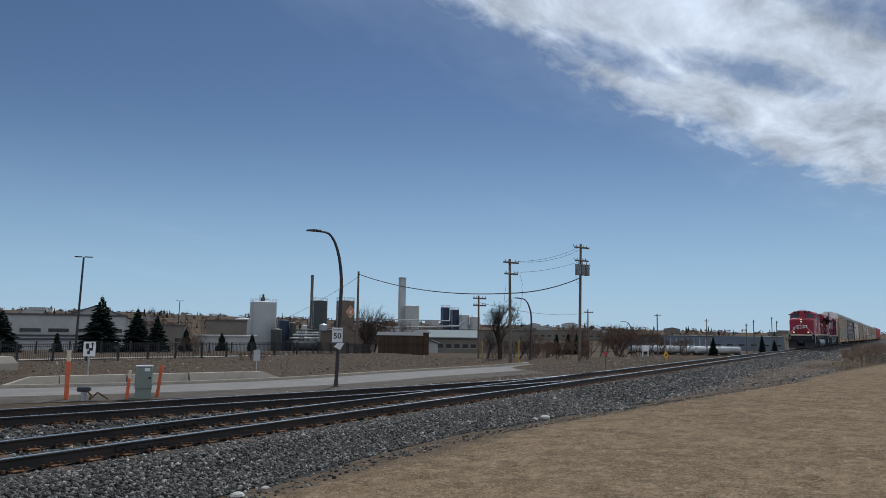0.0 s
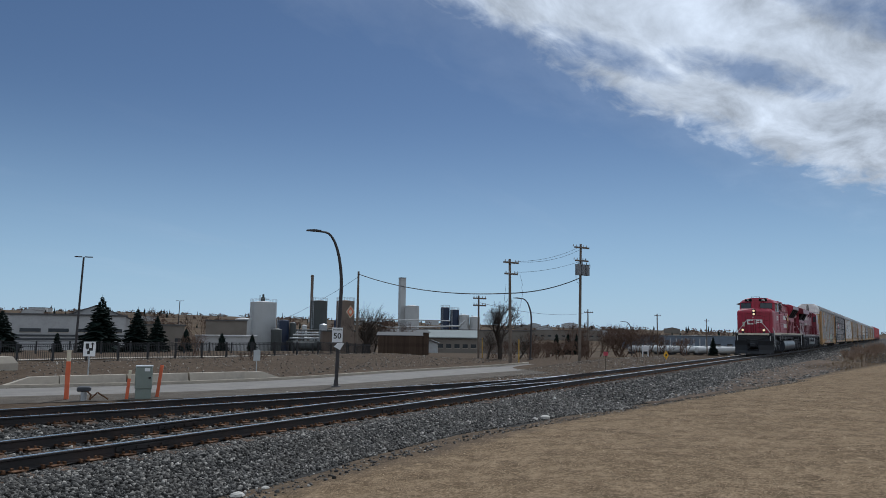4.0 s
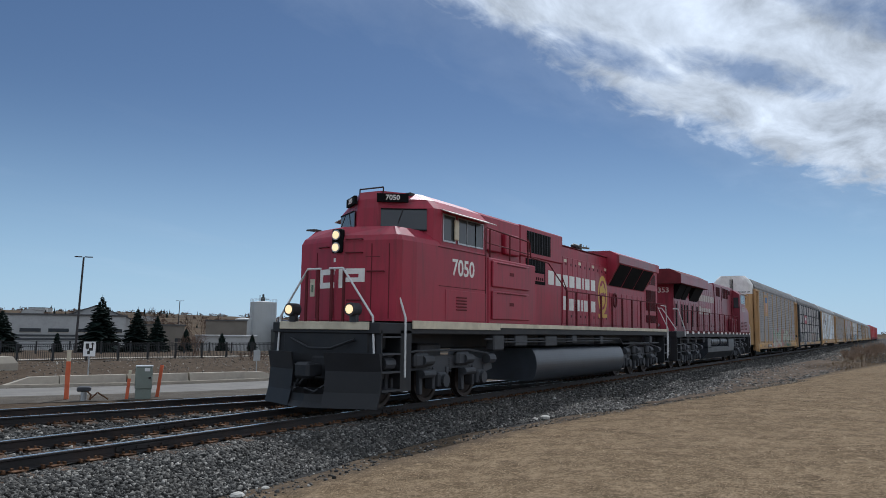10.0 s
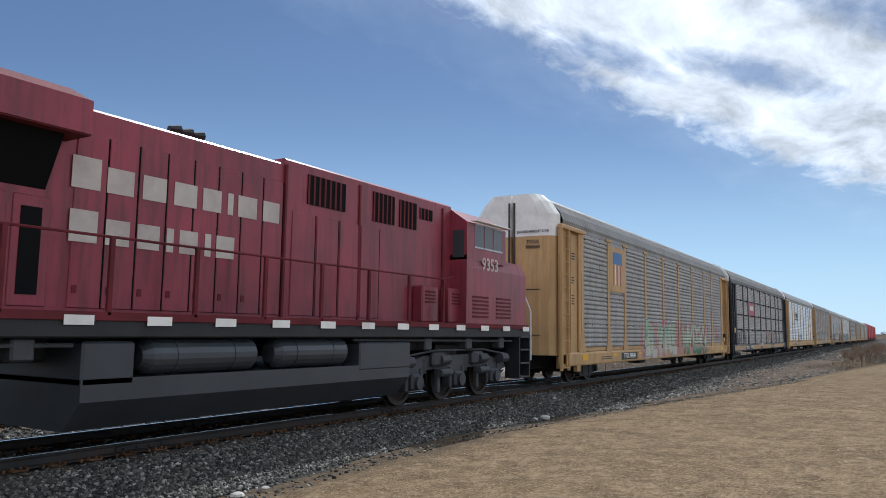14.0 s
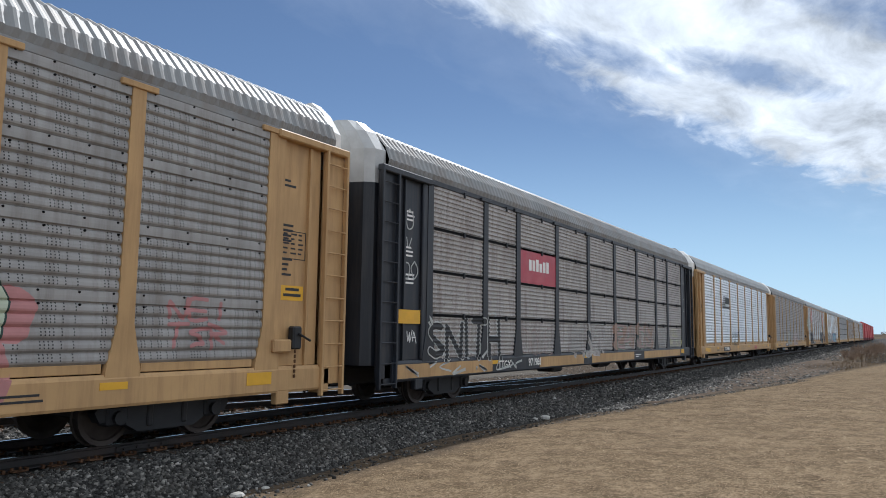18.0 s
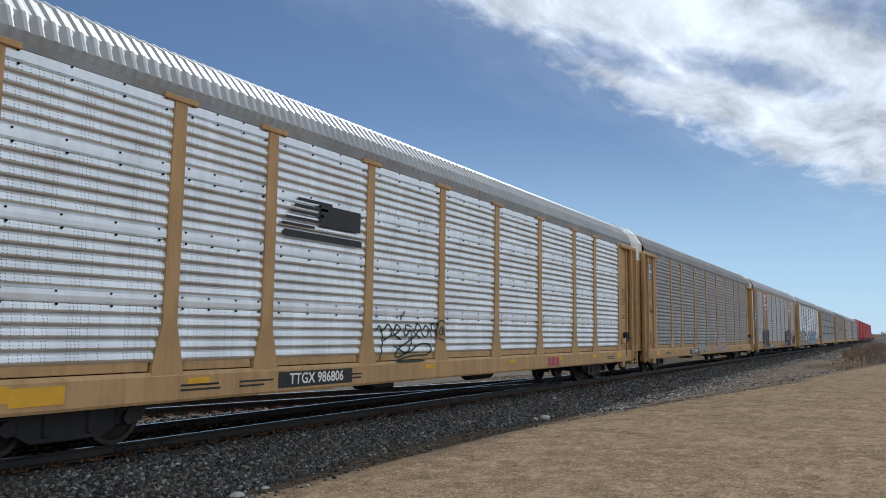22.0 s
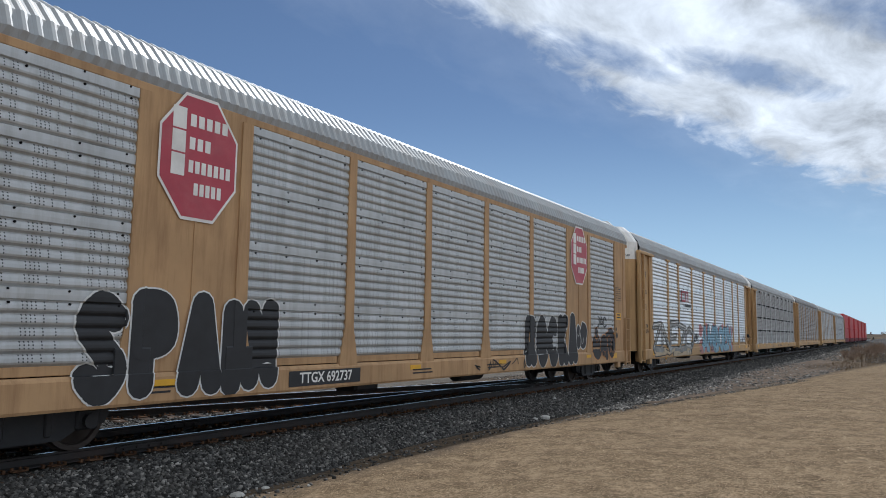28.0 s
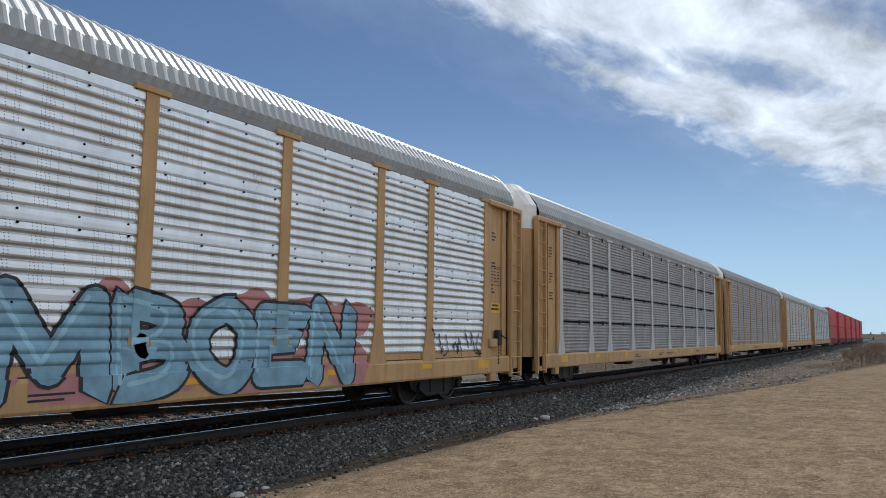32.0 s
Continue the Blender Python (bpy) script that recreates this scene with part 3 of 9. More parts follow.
M["wall_tan"] = surf("wall_tan", (0.19, 0.17, 0.145), 0.85, 0, 0.12, 0.3, 0.1, 20, (0.2, 0.17, 0.14), 0.4)
M["roof_pale"] = surf("roof_pale", (0.21, 0.235, 0.23), 0.85, 0, 0.1, 0.3, 0.1)
M["wall_dark"] = surf("wall_dark", (0.075, 0.08, 0.085), 0.8, 0, 0.2, 0.4, 0.1)
M["roof_grey"] = surf("roof_grey", (0.1, 0.1, 0.1), 0.8, 0, 0.15, 0.3, 0.1)
M["wall_blue"] = surf("wall_blue", (0.16, 0.19, 0.23), 0.8, 0, 0.12, 0.3, 0.1)
M["tank_white"] = surf("tank_white", (0.42, 0.43, 0.425), 0.6, 0, 0.06, 0.3, 0.05, 20, (0.4, 0.38, 0.36), 0.4, True)
M["tank_navy"] = surf("tank_navy", (0.015, 0.027, 0.06), 0.5, 0, 0.15, 0.3, 0.05)
M["tank_dark"] = surf("tank_dark", (0.055, 0.062, 0.06), 0.7, 0, 0.15, 0.3, 0.05)
M["tank_brown"] = surf("tank_brown", (0.17, 0.135, 0.11), 0.8, 0, 0.15, 0.3, 0.05)
M["shed_wood"] = surf("shed_wood", (0.075, 0.052, 0.038), 0.9, 0, 0.3, 1.2, 0.3, 20, (0.06, 0.045, 0.035), 0.6, True, each=0.2)
M["bark"] = surf("bark", (0.055, 0.045, 0.038), 0.95, 0, 0.25, 3, 0.3, each=0.15)
M["twig"] = surf("twig", (0.12, 0.08, 0.06), 0.95, 0, 0.25, 1, 0.0, each=0.15)
M["brush_tan"] = surf("brush_tan", (0.2, 0.14, 0.1), 0.95, 0, 0.25, 1, 0.0, each=0.2)
M["needles"] = surf("needles", (0.010, 0.017, 0.014), 0.85, 0, 0.35, 1.2, 0.0, each=0.15)
M["straw"] = surf("straw", (0.15, 0.105, 0.06), 0.95, 0, 0.25, 1.5, 0.0)
M["wire"] = surf("wire", (0.02, 0.02, 0.02), 0.6, 0, 0.1, 2, 0)
M["yellow_post"] = surf("yellow_post", (0.42, 0.25, 0.03), 0.6, 0, 0.12, 3, 0.03)


def base_z(x, y):
    return height(x, y)


ROAD = [(-6, 33.5), (2, 28), (9, 23.2), (16, 18.3), (22.5, 15.0), (29, 13.6), (36, 13.5), (43, 13.0), (49, 12.6), (55, 12.8)]


def smooth(path, n=6):
    out = []
    for i in range(len(path) - 1):
        p0, p1, p2, p3 = (Vector(path[max(0, min(len(path) - 1, i + k))]) for k in (-1, 0, 1, 2))
        for k in range(n):
            t = k / n
            out.append(tuple(0.5 * (2 * p1 + (p2 - p0) * t + (2 * p0 - 5 * p1 + 4 * p2 - p3) * t * t + (3 * p1 - p0 - 3 * p2 + p3) * t ** 3)))
    return out + [tuple(path[-1])]


path = smooth(ROAD)
vs, fs = bed("road", path, [(-2.0, 0), (-1.0, 0), (0, 0), (1.0, 0), (2.0, 0)], "")
vs = [(x, y, -0.9 + 0.05) for x, y, z in vs]
sheet("road", vs, fs, M["asphalt"], "pale worn asphalt road curving beside the tracks", "road", "structure")
vs, fs = bed("kerb", path, [(2.0, -0.86), (2.0, -0.72), (2.16, -0.72), (2.16, -0.9)], "")
sheet("kerb", vs, fs, M["concrete"], "low concrete kerb along the road", "kerb", "structure")
vs, fs = bed("gravel_shoulder", path, [(-4.4, -0.885), (-3.4, -0.86), (-2.0, -0.845)], "")
sheet("gravel_shoulder", vs, fs, M["gravel"], "gravel shoulder between the road and the ballast", "gravel", "structure")


def barriers():
    a, b = Vector((18.6, 19.9)), Vector((27.2, 16.4))
    d = (b - a) / 3.4
    ang = math.degrees(math.atan2(d.y, d.x))
    L = d.length
    prof = [(-0.3, 0), (-0.3, 0.1), (-0.17, 0.43), (0.17, 0.43), (0.3, 0.1), (0.3, 0)]
    bm = B()
    prism(bm, prof, -L / 2 + 0.04, L / 2 - 0.04, "x")
    first = None
    for k in range(3):
        p = a + d * (k + 0.5)
        if first is None:
            first = solid("concrete_barrier", bm, M["concrete"], "low weathered concrete road barrier", "barrier", "barriers on the road edge")
            first.matrix_basis = pose(p.x, p.y, -0.85, 0, 0, ang)
        else:
            copy_thing(first, pose(p.x, p.y, -0.85, 0, 0, ang))
    for p, turn in ((a - d * 0.4, 180), (a + d * 3.35, 0)):
        bm = B()
        loft(bm, [[(-L * 0.4, y, z) for y, z in prof], [(0.0, y, z * 0.95) for y, z in prof], [(L * 0.4, y * 0.8, z * 0.12) for y, z in prof]])
        e = solid("barrier_end", bm, M["concrete"], "sloped concrete end of the road barrier", "barrier", "barriers on the road edge")
        e.matrix_basis = pose(p.x, p.y, -0.85, 0, 0, ang + turn)
    bm = B()
    loft(bm, [[(x, y, z) for x, y in ((-0.8, -0.6), (0.7, -0.7), (0.8, 0.6), (-0.6, 0.7))] for z in (0, 0.4)] + [[(x * 0.7, y * 0.7, 0.75) for x, y in ((-0.8, -0.6), (0.7, -0.7), (0.8, 0.6), (-0.6, 0.7))]])
    o = solid("boulder", bm, M["concrete"], "grey boulder beside the gravel drive", "rock")
    o.location = (21.5, 30.2, base_z(21.5, 30.2) - 0.05)


barriers()


def fence(pts, tall, gap, label, name="metal_fence", pickets=True):
    f = thing(name, (0, 0, 0), label, "fence", "black fences")
    bmp, post = B(), None
    for a, b in zip(pts, pts[1:]):
        a, b = Vector(a), Vector(b)
        n = max(1, round((b - a).length / gap))
        d = (b - a) / n
        ang = math.atan2(d.y, d.x)
        for k in range(n):
            p = a + d * k
            z = base_z(p.x, p.y)
            bm = B()
            box(bm, -0.065, 0.065, -0.065, 0.065, 0, tall + 0.08, 0.01)
            if post is None:
                post = mesh_of("fence_post", bm, M["fence_black"])
            else:
                bm.free()
            put("post", post, f, (p.x, p.y, z), (0, 0, ang))
            q = p + d
            for h in (0.12, tall - 0.14, tall):
                bm = B()
                rod(bm, (p.x, p.y, z + h), (q.x, q.y, base_z(q.x, q.y) + h), 0.022, 4)
                part("fence_rail", bm, M["fence_black"], f)
            if pickets:
                m = int(d.length / 0.14)
                for i in range(1, m):
                    s = p + d * (i / m)
                    zz = z + (base_z(q.x, q.y) - z) * i / m
                    box(bmp, s.x - 0.012, s.x + 0.012, s.y - 0.012, s.y + 0.012, zz + 0.1, zz + tall)
    if pickets:
        tagged(part("pickets", bmp, M["fence_black"], f), kind="stuff")
    else:
        bmp.free()


fence([(20.0, 45.2), (29.3, 42.6), (46.2, 40.0), (58.9, 37.8), (67.5, 40.2)], 1.22, 2.45, "black metal picket fence along the top of the bank")
fence([(35, 62), (60, 58), (82, 52)], 1.2, 3.0, "black metal fence behind a footpath", pickets=False)
vs, fs = bed("path", [(18, 47.4), (29.3, 44.7), (46.2, 42.0), (59, 39.9), (67, 42)], [(-1.0, -0.83), (1.4, -0.83)], "")
vs = [(x, y, base_z(x, y) + 0.05) for x, y, z in vs]
sheet("footpath", vs, fs, M["concrete"], "pale concrete footpath behind the fence", "path", "structure")


# poles and lamps
def wood_pole(x, y, top, arms, lean=0.0, turn=0.0, r=0.15, label="weathered wooden utility pole with crossarms"):
    z = base_z(x, y)
    h = top - z
    p = thing("utility_pole", (x, y, z), label, "utility pole", "wooden poles", turn)
    bm = B()
    rod(bm, (0, 0, -0.3), (lean, 0, h), r, 10, r * 0.68)
    part("shaft", bm, M["pole_wood"], p)
    for zz, half, side in arms:
        bm = B()
        box(bm, -half + lean * zz / top, half + lean * zz / top, -0.22, -0.1, zz - z - 0.07, zz - z + 0.07, 0.01)
        a = part("crossarm", bm, M["pole_wood"], p)
        for k in (-0.9, -0.45, 0.45, 0.9):
            bm = B()
            rod(bm, (half * k, -0.16, zz - z + 0.07), (half * k, -0.16, zz - z + 0.25), 0.05, 8, 0.03)
            part("insulator", bm, M["galv"], a)
    return p


def utility():
    p = wood_pole(63.5, 13.8, 9.75, [(9.4, 0.9, 0), (8.2, 0.8, 0)], 0.25, -25)
    for k in (-0.75, 0.0, 0.75):
        bm = B()
        rod(bm, (k * 0.7, -0.45, 7.65), (k * 0.7, -0.45, 8.55), 0.27, 14)
        rod(bm, (k * 0.7, -0.45, 8.55), (k * 0.7, -0.45, 8.62), 0.29, 14)
        rod(bm, (k * 0.7, -0.45, 8.6), (k * 0.7, -0.45, 8.85), 0.05, 8, 0.03)
        part("transformer", bm, M["can_grey"], p, "grey transformer can")
    bm = B()
    pipe(bm, [(-0.8, -0.4, 7.7), (-0.6, -0.4, 7.0), (0.1, -0.2, 6.7), (0.2, 0, 7.4)], 0.012)
    part("drop_wire", bm, M["wire"], p)
    bm = B()
    pipe(bm, [(0.9, -0.3, 9.0), (1.15, -0.3, 8.6), (1.0, -0.3, 8.2), (0.85, -0.3, 8.7)], 0.012)
    part("drop_wire", bm, M["wire"], p)
    p = wood_pole(55.6, 16.8, 7.75, [(7.45, 0.85, 0), (6.5, 0.75, 0)], -0.1, -20)
    bm = B()
    pipe(bm, [(0.9, -0.2, 7.4), (1.2, -0.2, 6.6), (1.1, -0.2, 6.3), (1.25, -0.2, 5.9), (0.9, -0.2, 4.6), (0.2, 0, 4.2)], 0.012)
    part("drop_wire", bm, M["wire"], p)
    bm = B()
    pipe(bm, [(-0.7, -0.2, 6.5), (-0.9, -0.2, 5.2), (-0.6, -0.1, 5.0), (0.0, -0.1, 5.8)], 0.012)
    part("drop_wire", bm, M["wire"], p)
    wood_pole(64.6, 39.9, 8.1, [], 0.0, 0, 0.16, "bare wooden utility pole carrying one cable")
    p = wood_pole(65.8, 25.4, 5.3, [(5.0, 0.85, 0), (4.3, 0.85, 0)], 0.0, -20, 0.12)
    wood_pole(140.6, 41.6, 6.3, [(5.7, 1.5, 0)], 0, -15, 0.16)
    wood_pole(183.3, 39.6, 6.6, [(6.1, 1.6, 0)], 0, -12, 0.18)
    wood_pole(254.4, 42.9, 6.8, [(6.1, 2.0, 0)], 0, -10, 0.2)
    for x, y, top in ((330, 40, 8), (352, 34, 8), (368, 38, 10), (300, 38, 6), (420, 36, 12), (455, 33, 13)):
        wood_pole(x, y, top, [(top - 0.8, 1.6, 0)], 0, -8, 0.24)
    for x, y in ((65.4, 25.0), (55.4, 16.2)):
        bm = B()
        rod(bm, (0, 0, 0), (0, 0, 2.0), 0.05, 8)
        g = solid("guy_guard", bm, M["yellow_post"], "yellow plastic guard at the foot of a pole", "guard", "yellow guards")
        g.location = (x - 0.15, y - 0.35, base_z(x, y))
    # wires
    def wire(a, b, sag, r, label="sagging black overhead cable"):
        bm = B()
        pts = []
        for k in range(17):
            t = k / 16
            pts.append((a[0] + (b[0] - a[0]) * t, a[1] + (b[1] - a[1]) * t, a[2] + (b[2] - a[2]) * t - sag * 4 * t * (1 - t)))
        pipe(bm, pts, r, 5)
        solid("overhead_cable", bm, M["wire"], label, "cable", "overhead cables")
    wire((64.6, 39.9, 7.8), (55.6, 16.8, 4.9), 0.75, 0.045)
    wire((55.6, 16.8, 4.9), (63.5, 13.8, 6.6), 0.3, 0.045)
    wire((64.6, 39.9, 7.5), (75.0, 62.0, 2.5), 0.3, 0.02)
    wire((56.0, 16.3, 7.6), (63.2, 13.4, 9.5), 0.35, 0.014)
    wire((56.2, 16.6, 7.6), (63.8, 13.2, 9.5), 0.5, 0.014)
    wire((56.3, 16.7, 6.7), (64.0, 13.2, 8.4), 0.3, 0.014)
    wire((65.8, 25.4, 4.6), (140.6, 41.6, 5.7), 0.8, 0.02)


utility()


def street_lamp(x, y, top, reach, az, label, r=0.085, lean=0.12):
    z = base_z(x, y)
    h = top - z
    p = thing("street_lamp", (x, y, z), label, "street lamp", "street lamps", az)
    bm = B()
    pts = [(0, 0, 0.0), (lean, 0, h * 0.62)]
    for k in range(1, 9):
        a = k / 8 * math.pi / 2
        pts.append((lean - (reach * 0.62 + lean) * (1 - math.cos(a)), 0, h * 0.62 + h * 0.36 * math.sin(a)))
    pts.append((-reach, 0, h * 0.985))
    for i, (a, b) in enumerate(zip(pts, pts[1:])):
        rod(bm, a, b, r * (1 - 0.05 * i), 10)
    part("curved_pole", bm, M["pole_steel"], p)
    bm = B()
    box(bm, -0.2, 0.2, -0.2, 0.2, 0, 0.08, 0.02)
    rod(bm, (0, 0, 0.08), (0, 0, 0.35), 0.12, 10, 0.09)
    part("base_plate", bm, M["pole_steel"], p)
    bm = B()
    loft(bm, [[(-reach + 0.25, s * 0.06, h * 0.985 + dz) for s, dz in ((-1, -0.02), (1, -0.02), (1, 0.05), (-1, 0.05))],
              [(-reach - 0.1, s * 0.14, h * 0.985 + dz) for s, dz in ((-1, -0.03), (1, -0.03), (1, 0.06), (-1, 0.06))],
              [(-reach - 0.42, s * 0.1, h * 0.985 + dz) for s, dz in ((-1, -0.02), (1, -0.02), (1, 0.03), (-1, 0.03))]])
    part("lamp_head", bm, M["pole_steel"], p)
    return p


LAMP = street_lamp(26.2, 11.0, 6.25, 1.12, -42, "dark steel street lamp with a curved arm")
bm = B()
box(bm, -0.235, 0.235, -0.12, -0.1, 2.02, 2.68, 0.004)
s = part("speed_sign", bm, M["sign_white"], LAMP, "white speed limit sign reading 50")
s.rotation_euler = (0, 0, radians(-8))
for body, size, z in (("MAXIMUM", 0.085, 2.58), ("50", 0.36, 2.3)):
    put("lettering", text_mesh("lettering", body, size, M["sign_black"]), s, (0, -0.125, z), SIDE)
bm = B()
fac(bm, [(-0.16, -0.11, 1.83), (0.12, -0.11, 1.68), (0.3, -0.11, 1.98), (0.0, -0.11, 2.0)], [(0, 1, 2, 3)])
part("sign_tag", bm, M["sign_white"], LAMP)
street_lamp(65.4, 19.5, 5.0, 1.45, -35, "dark street lamp with a curved arm beside bare trees")
street_lamp(152.9, 36.7, 4.2, 3.0, -20, "distant street lamp with a curved arm", 0.12)


def car_park_lamp(x, y, top):
    z = base_z(x, y)
    p = thing("car_park_lamp", (x, y, z), "tall black car park lamp with two flat heads", "street lamp", "street lamps", -40)
    bm = B()
    rod(bm, (0, 0, 0), (0.25, 0, top - z), 0.14, 10, 0.1)
    part("shaft", bm, M["pole_steel"], p)
    for s in (-1, 1):
        bm = B()
        box(bm, 0.25 + s * 0.15, 0.25 + s * 0.95, -0.2, 0.2, top - z - 0.04, top - z + 0.06, 0.02)
        part("lamp_head", bm, M["pole_steel"], p)


car_park_lamp(50.8, 69.7, 9.65)
car_park_lamp(128.0, 148.0, 8.5)


# marker posts, boxes and signs near the line
def near_items():
    for x, y, tall, w, lean, reach in ((15.6, 14.4, 1.75, 0.075, 0, 1.35), (17.0, 13.0, 1.05, 0.055, 4, 0.75), (18.2, 12.9, 1.2, 0.06, 6, 1.2)):
        z = base_z(x, y)
        p = thing("marker_post", (x, y, z), "orange plastic marker post in the gravel", "marker post", "orange marker posts")
        p.matrix_basis = pose(x, y, z, 0, lean, -40)
        bm = B()
        box(bm, -w, w, -0.03, 0.03, -0.1, reach, 0.01)
        part("orange_blade", bm, M["orange"], p)
        if tall > reach:
            bm = B()
            box(bm, -w * 0.9, w * 0.9, -0.025, 0.025, reach, tall, 0.01)
            part("pale_tip", bm, M["cream"], p)
    # utility pedestal
    x, y = 17.6, 12.9
    z = base_z(x, y)
    p = thing("utility_pedestal", (x, y, z), "grey-green metal utility pedestal in the gravel", "utility box", "", -38)
    bm = B()
    box(bm, -0.27, 0.27, -0.24, 0.24, 0, 0.36, 0.02)
    part("skirt", bm, M["green_box"], p)
    bm = B()
    box(bm, -0.29, 0.29, -0.26, 0.26, 0.36, 1.15, 0.03)
    part("cabinet", bm, M["green_box"], p)
    bm = B()
    box(bm, -0.3, 0.3, -0.27, 0.27, 1.15, 1.2, 0.02)
    part("lid", bm, M["galv"], p, "pale metal lid")
    bm = B()
    box(bm, 0.16, 0.24, -0.3, -0.26, 0.74, 0.8, 0.01)
    part("latch", bm, M["sign_black"], p)
    bm = B()
    box(bm, 0.02, 0.2, -0.268, -0.261, 1.0, 1.12)
    part("notice", bm, M["sign_white"], p)
    # cable stub
    x, y = 15.8, 13.7
    z = base_z(x, y)
    p = thing("junction_box", (x, y, z), "small grey junction box with a loose cable", "utility box", "", -40)
    bm = B()
    rod(bm, (0, 0, 0), (0, 0, 0.35), 0.1, 10)
    part("stub", bm, M["galv"], p)
    bm = B()
    box(bm, -0.22, 0.22, -0.14, 0.14, 0.33, 0.5, 0.04)
    part("box", bm, M["frame_grey"], p)
    bm = B()
    pipe(bm, [(0.1, -0.1, 0.35), (0.25, -0.12, 0.22), (0.2, -0.12, 0.05), (0.45, -0.12, 0.3), (0.8, -0.1, 0.06)], 0.028)
    part("cable", bm, M["rust"], p)
    # keep-right sign behind the first barrier
    x, y = 20.3, 20.4
    z = base_z(x, y)
    p = thing("arrow_sign", (x, y, z), "white road sign with a black arrow on a thin post", "road sign", "road signs", -42)
    bm = B()
    rod(bm, (0, 0, 0), (0, 0, 1.6), 0.03, 8)
    part("post", bm, M["galv"], p)
    bm = B()
    box(bm, -0.25, 0.25, -0.05, -0.03, 1.25, 1.9, 0.005)
    s = part("panel", bm, M["sign_white"], p)
    bm = B()
    fac(bm, [(-0.16, -0.055, 1.82), (-0.02, -0.055, 1.82), (-0.02, -0.055, 1.62), (-0.09, -0.055, 1.54), (-0.16, -0.055, 1.62)], [(0, 1, 2, 3, 4)])
    stroke_pts = [(-0.06, 1.34), (0.0, 1.5), (0.12, 1.62), (0.12, 1.82)]
    for a, b in zip(stroke_pts, stroke_pts[1:]):
        box(bm, min(a[0], b[0]) - 0.025, max(a[0], b[0]) + 0.025, -0.055, -0.051, a[1], b[1])
    fac(bm, [(0.04, -0.055, 1.78), (0.2, -0.055, 1.78), (0.12, -0.055, 1.88)], [(0, 1, 2)])
    part("arrow", bm, M["sign_black"], s)
    x, y = 27.5, 17.3
    z = base_z(x, y)
    p = thing("road_sign", (x, y, z), "grey back of a road sign on a thin post", "road sign", "road signs", -40)
    bm = B()
    rod(bm, (0, 0, 0), (0, 0, 1.3), 0.03, 8)
    part("post", bm, M["galv"], p)
    bm = B()
    box(bm, -0.17, 0.17, -0.03, -0.01, 0.95, 1.5, 0.005)
    part("panel", bm, M["galv"], p)
    # red board, yellow diamond, white cabinet by the line
    x, y = 49.1, 6.4
    z = base_z(x, y)
    p = thing("red_board", (x, y, z), "small dark red board on a post beside the track", "sign", "", -30)
    bm = B()
    rod(bm, (0, 0, 0), (0, 0, 1.1), 0.03, 8)
    part("post", bm, M["pole_wood"], p)
    bm = B()
    box(bm, -0.2, 0.2, -0.05, -0.02, 1.0, 1.26, 0.01)
    part("board", bm, M["sign_red"], p)
    x, y = 63.8, 6.2
    z = base_z(x, y)
    p = thing("diamond_sign", (x, y, z), "yellow diamond warning sign on a short post", "sign", "", -25)
    bm = B()
    rod(bm, (0, 0, 0), (0, 0, 0.6), 0.03, 8)
    part("post", bm, M["galv"], p)
    bm = B()
    fac(bm, [(-0.33, -0.04, 0.62), (0, -0.04, 0.24), (0.33, -0.04, 0.62), (0, -0.04, 1.0), (-0.33, -0.02, 0.62), (0, -0.02, 0.24), (0.33, -0.02, 0.62), (0, -0.02, 1.0)], [(0, 1, 2, 3), (4, 5, 6, 7), (0, 1, 5, 4), (1, 2, 6, 5), (2, 3, 7, 6), (3, 0, 4, 7)])
    d = part("panel", bm, M["yellow_mark"], p)
    bm = B()
    box(bm, -0.1, 0.1, -0.046, -0.041, 0.55, 0.72)
    part("symbol", bm, M["sign_black"], d)
    x, y = 72.0, 10.3
    z = base_z(x, y)
    p = thing("board_frame", (x, y, z), "white two-legged board beside the line", "sign", "", -25)
    bm = B()
    box(bm, -0.42, 0.42, -0.03, 0.0, 0.55, 1.05, 0.01)
    part("board", bm, M["sign_white"], p)
    for s in (-1, 1):
        bm = B()
        box(bm, s * 0.38 - 0.04, s * 0.38 + 0.04, 0.0, 0.06, 0, 1.05)
        part("leg", bm, M["sign_white"], p)


near_items()


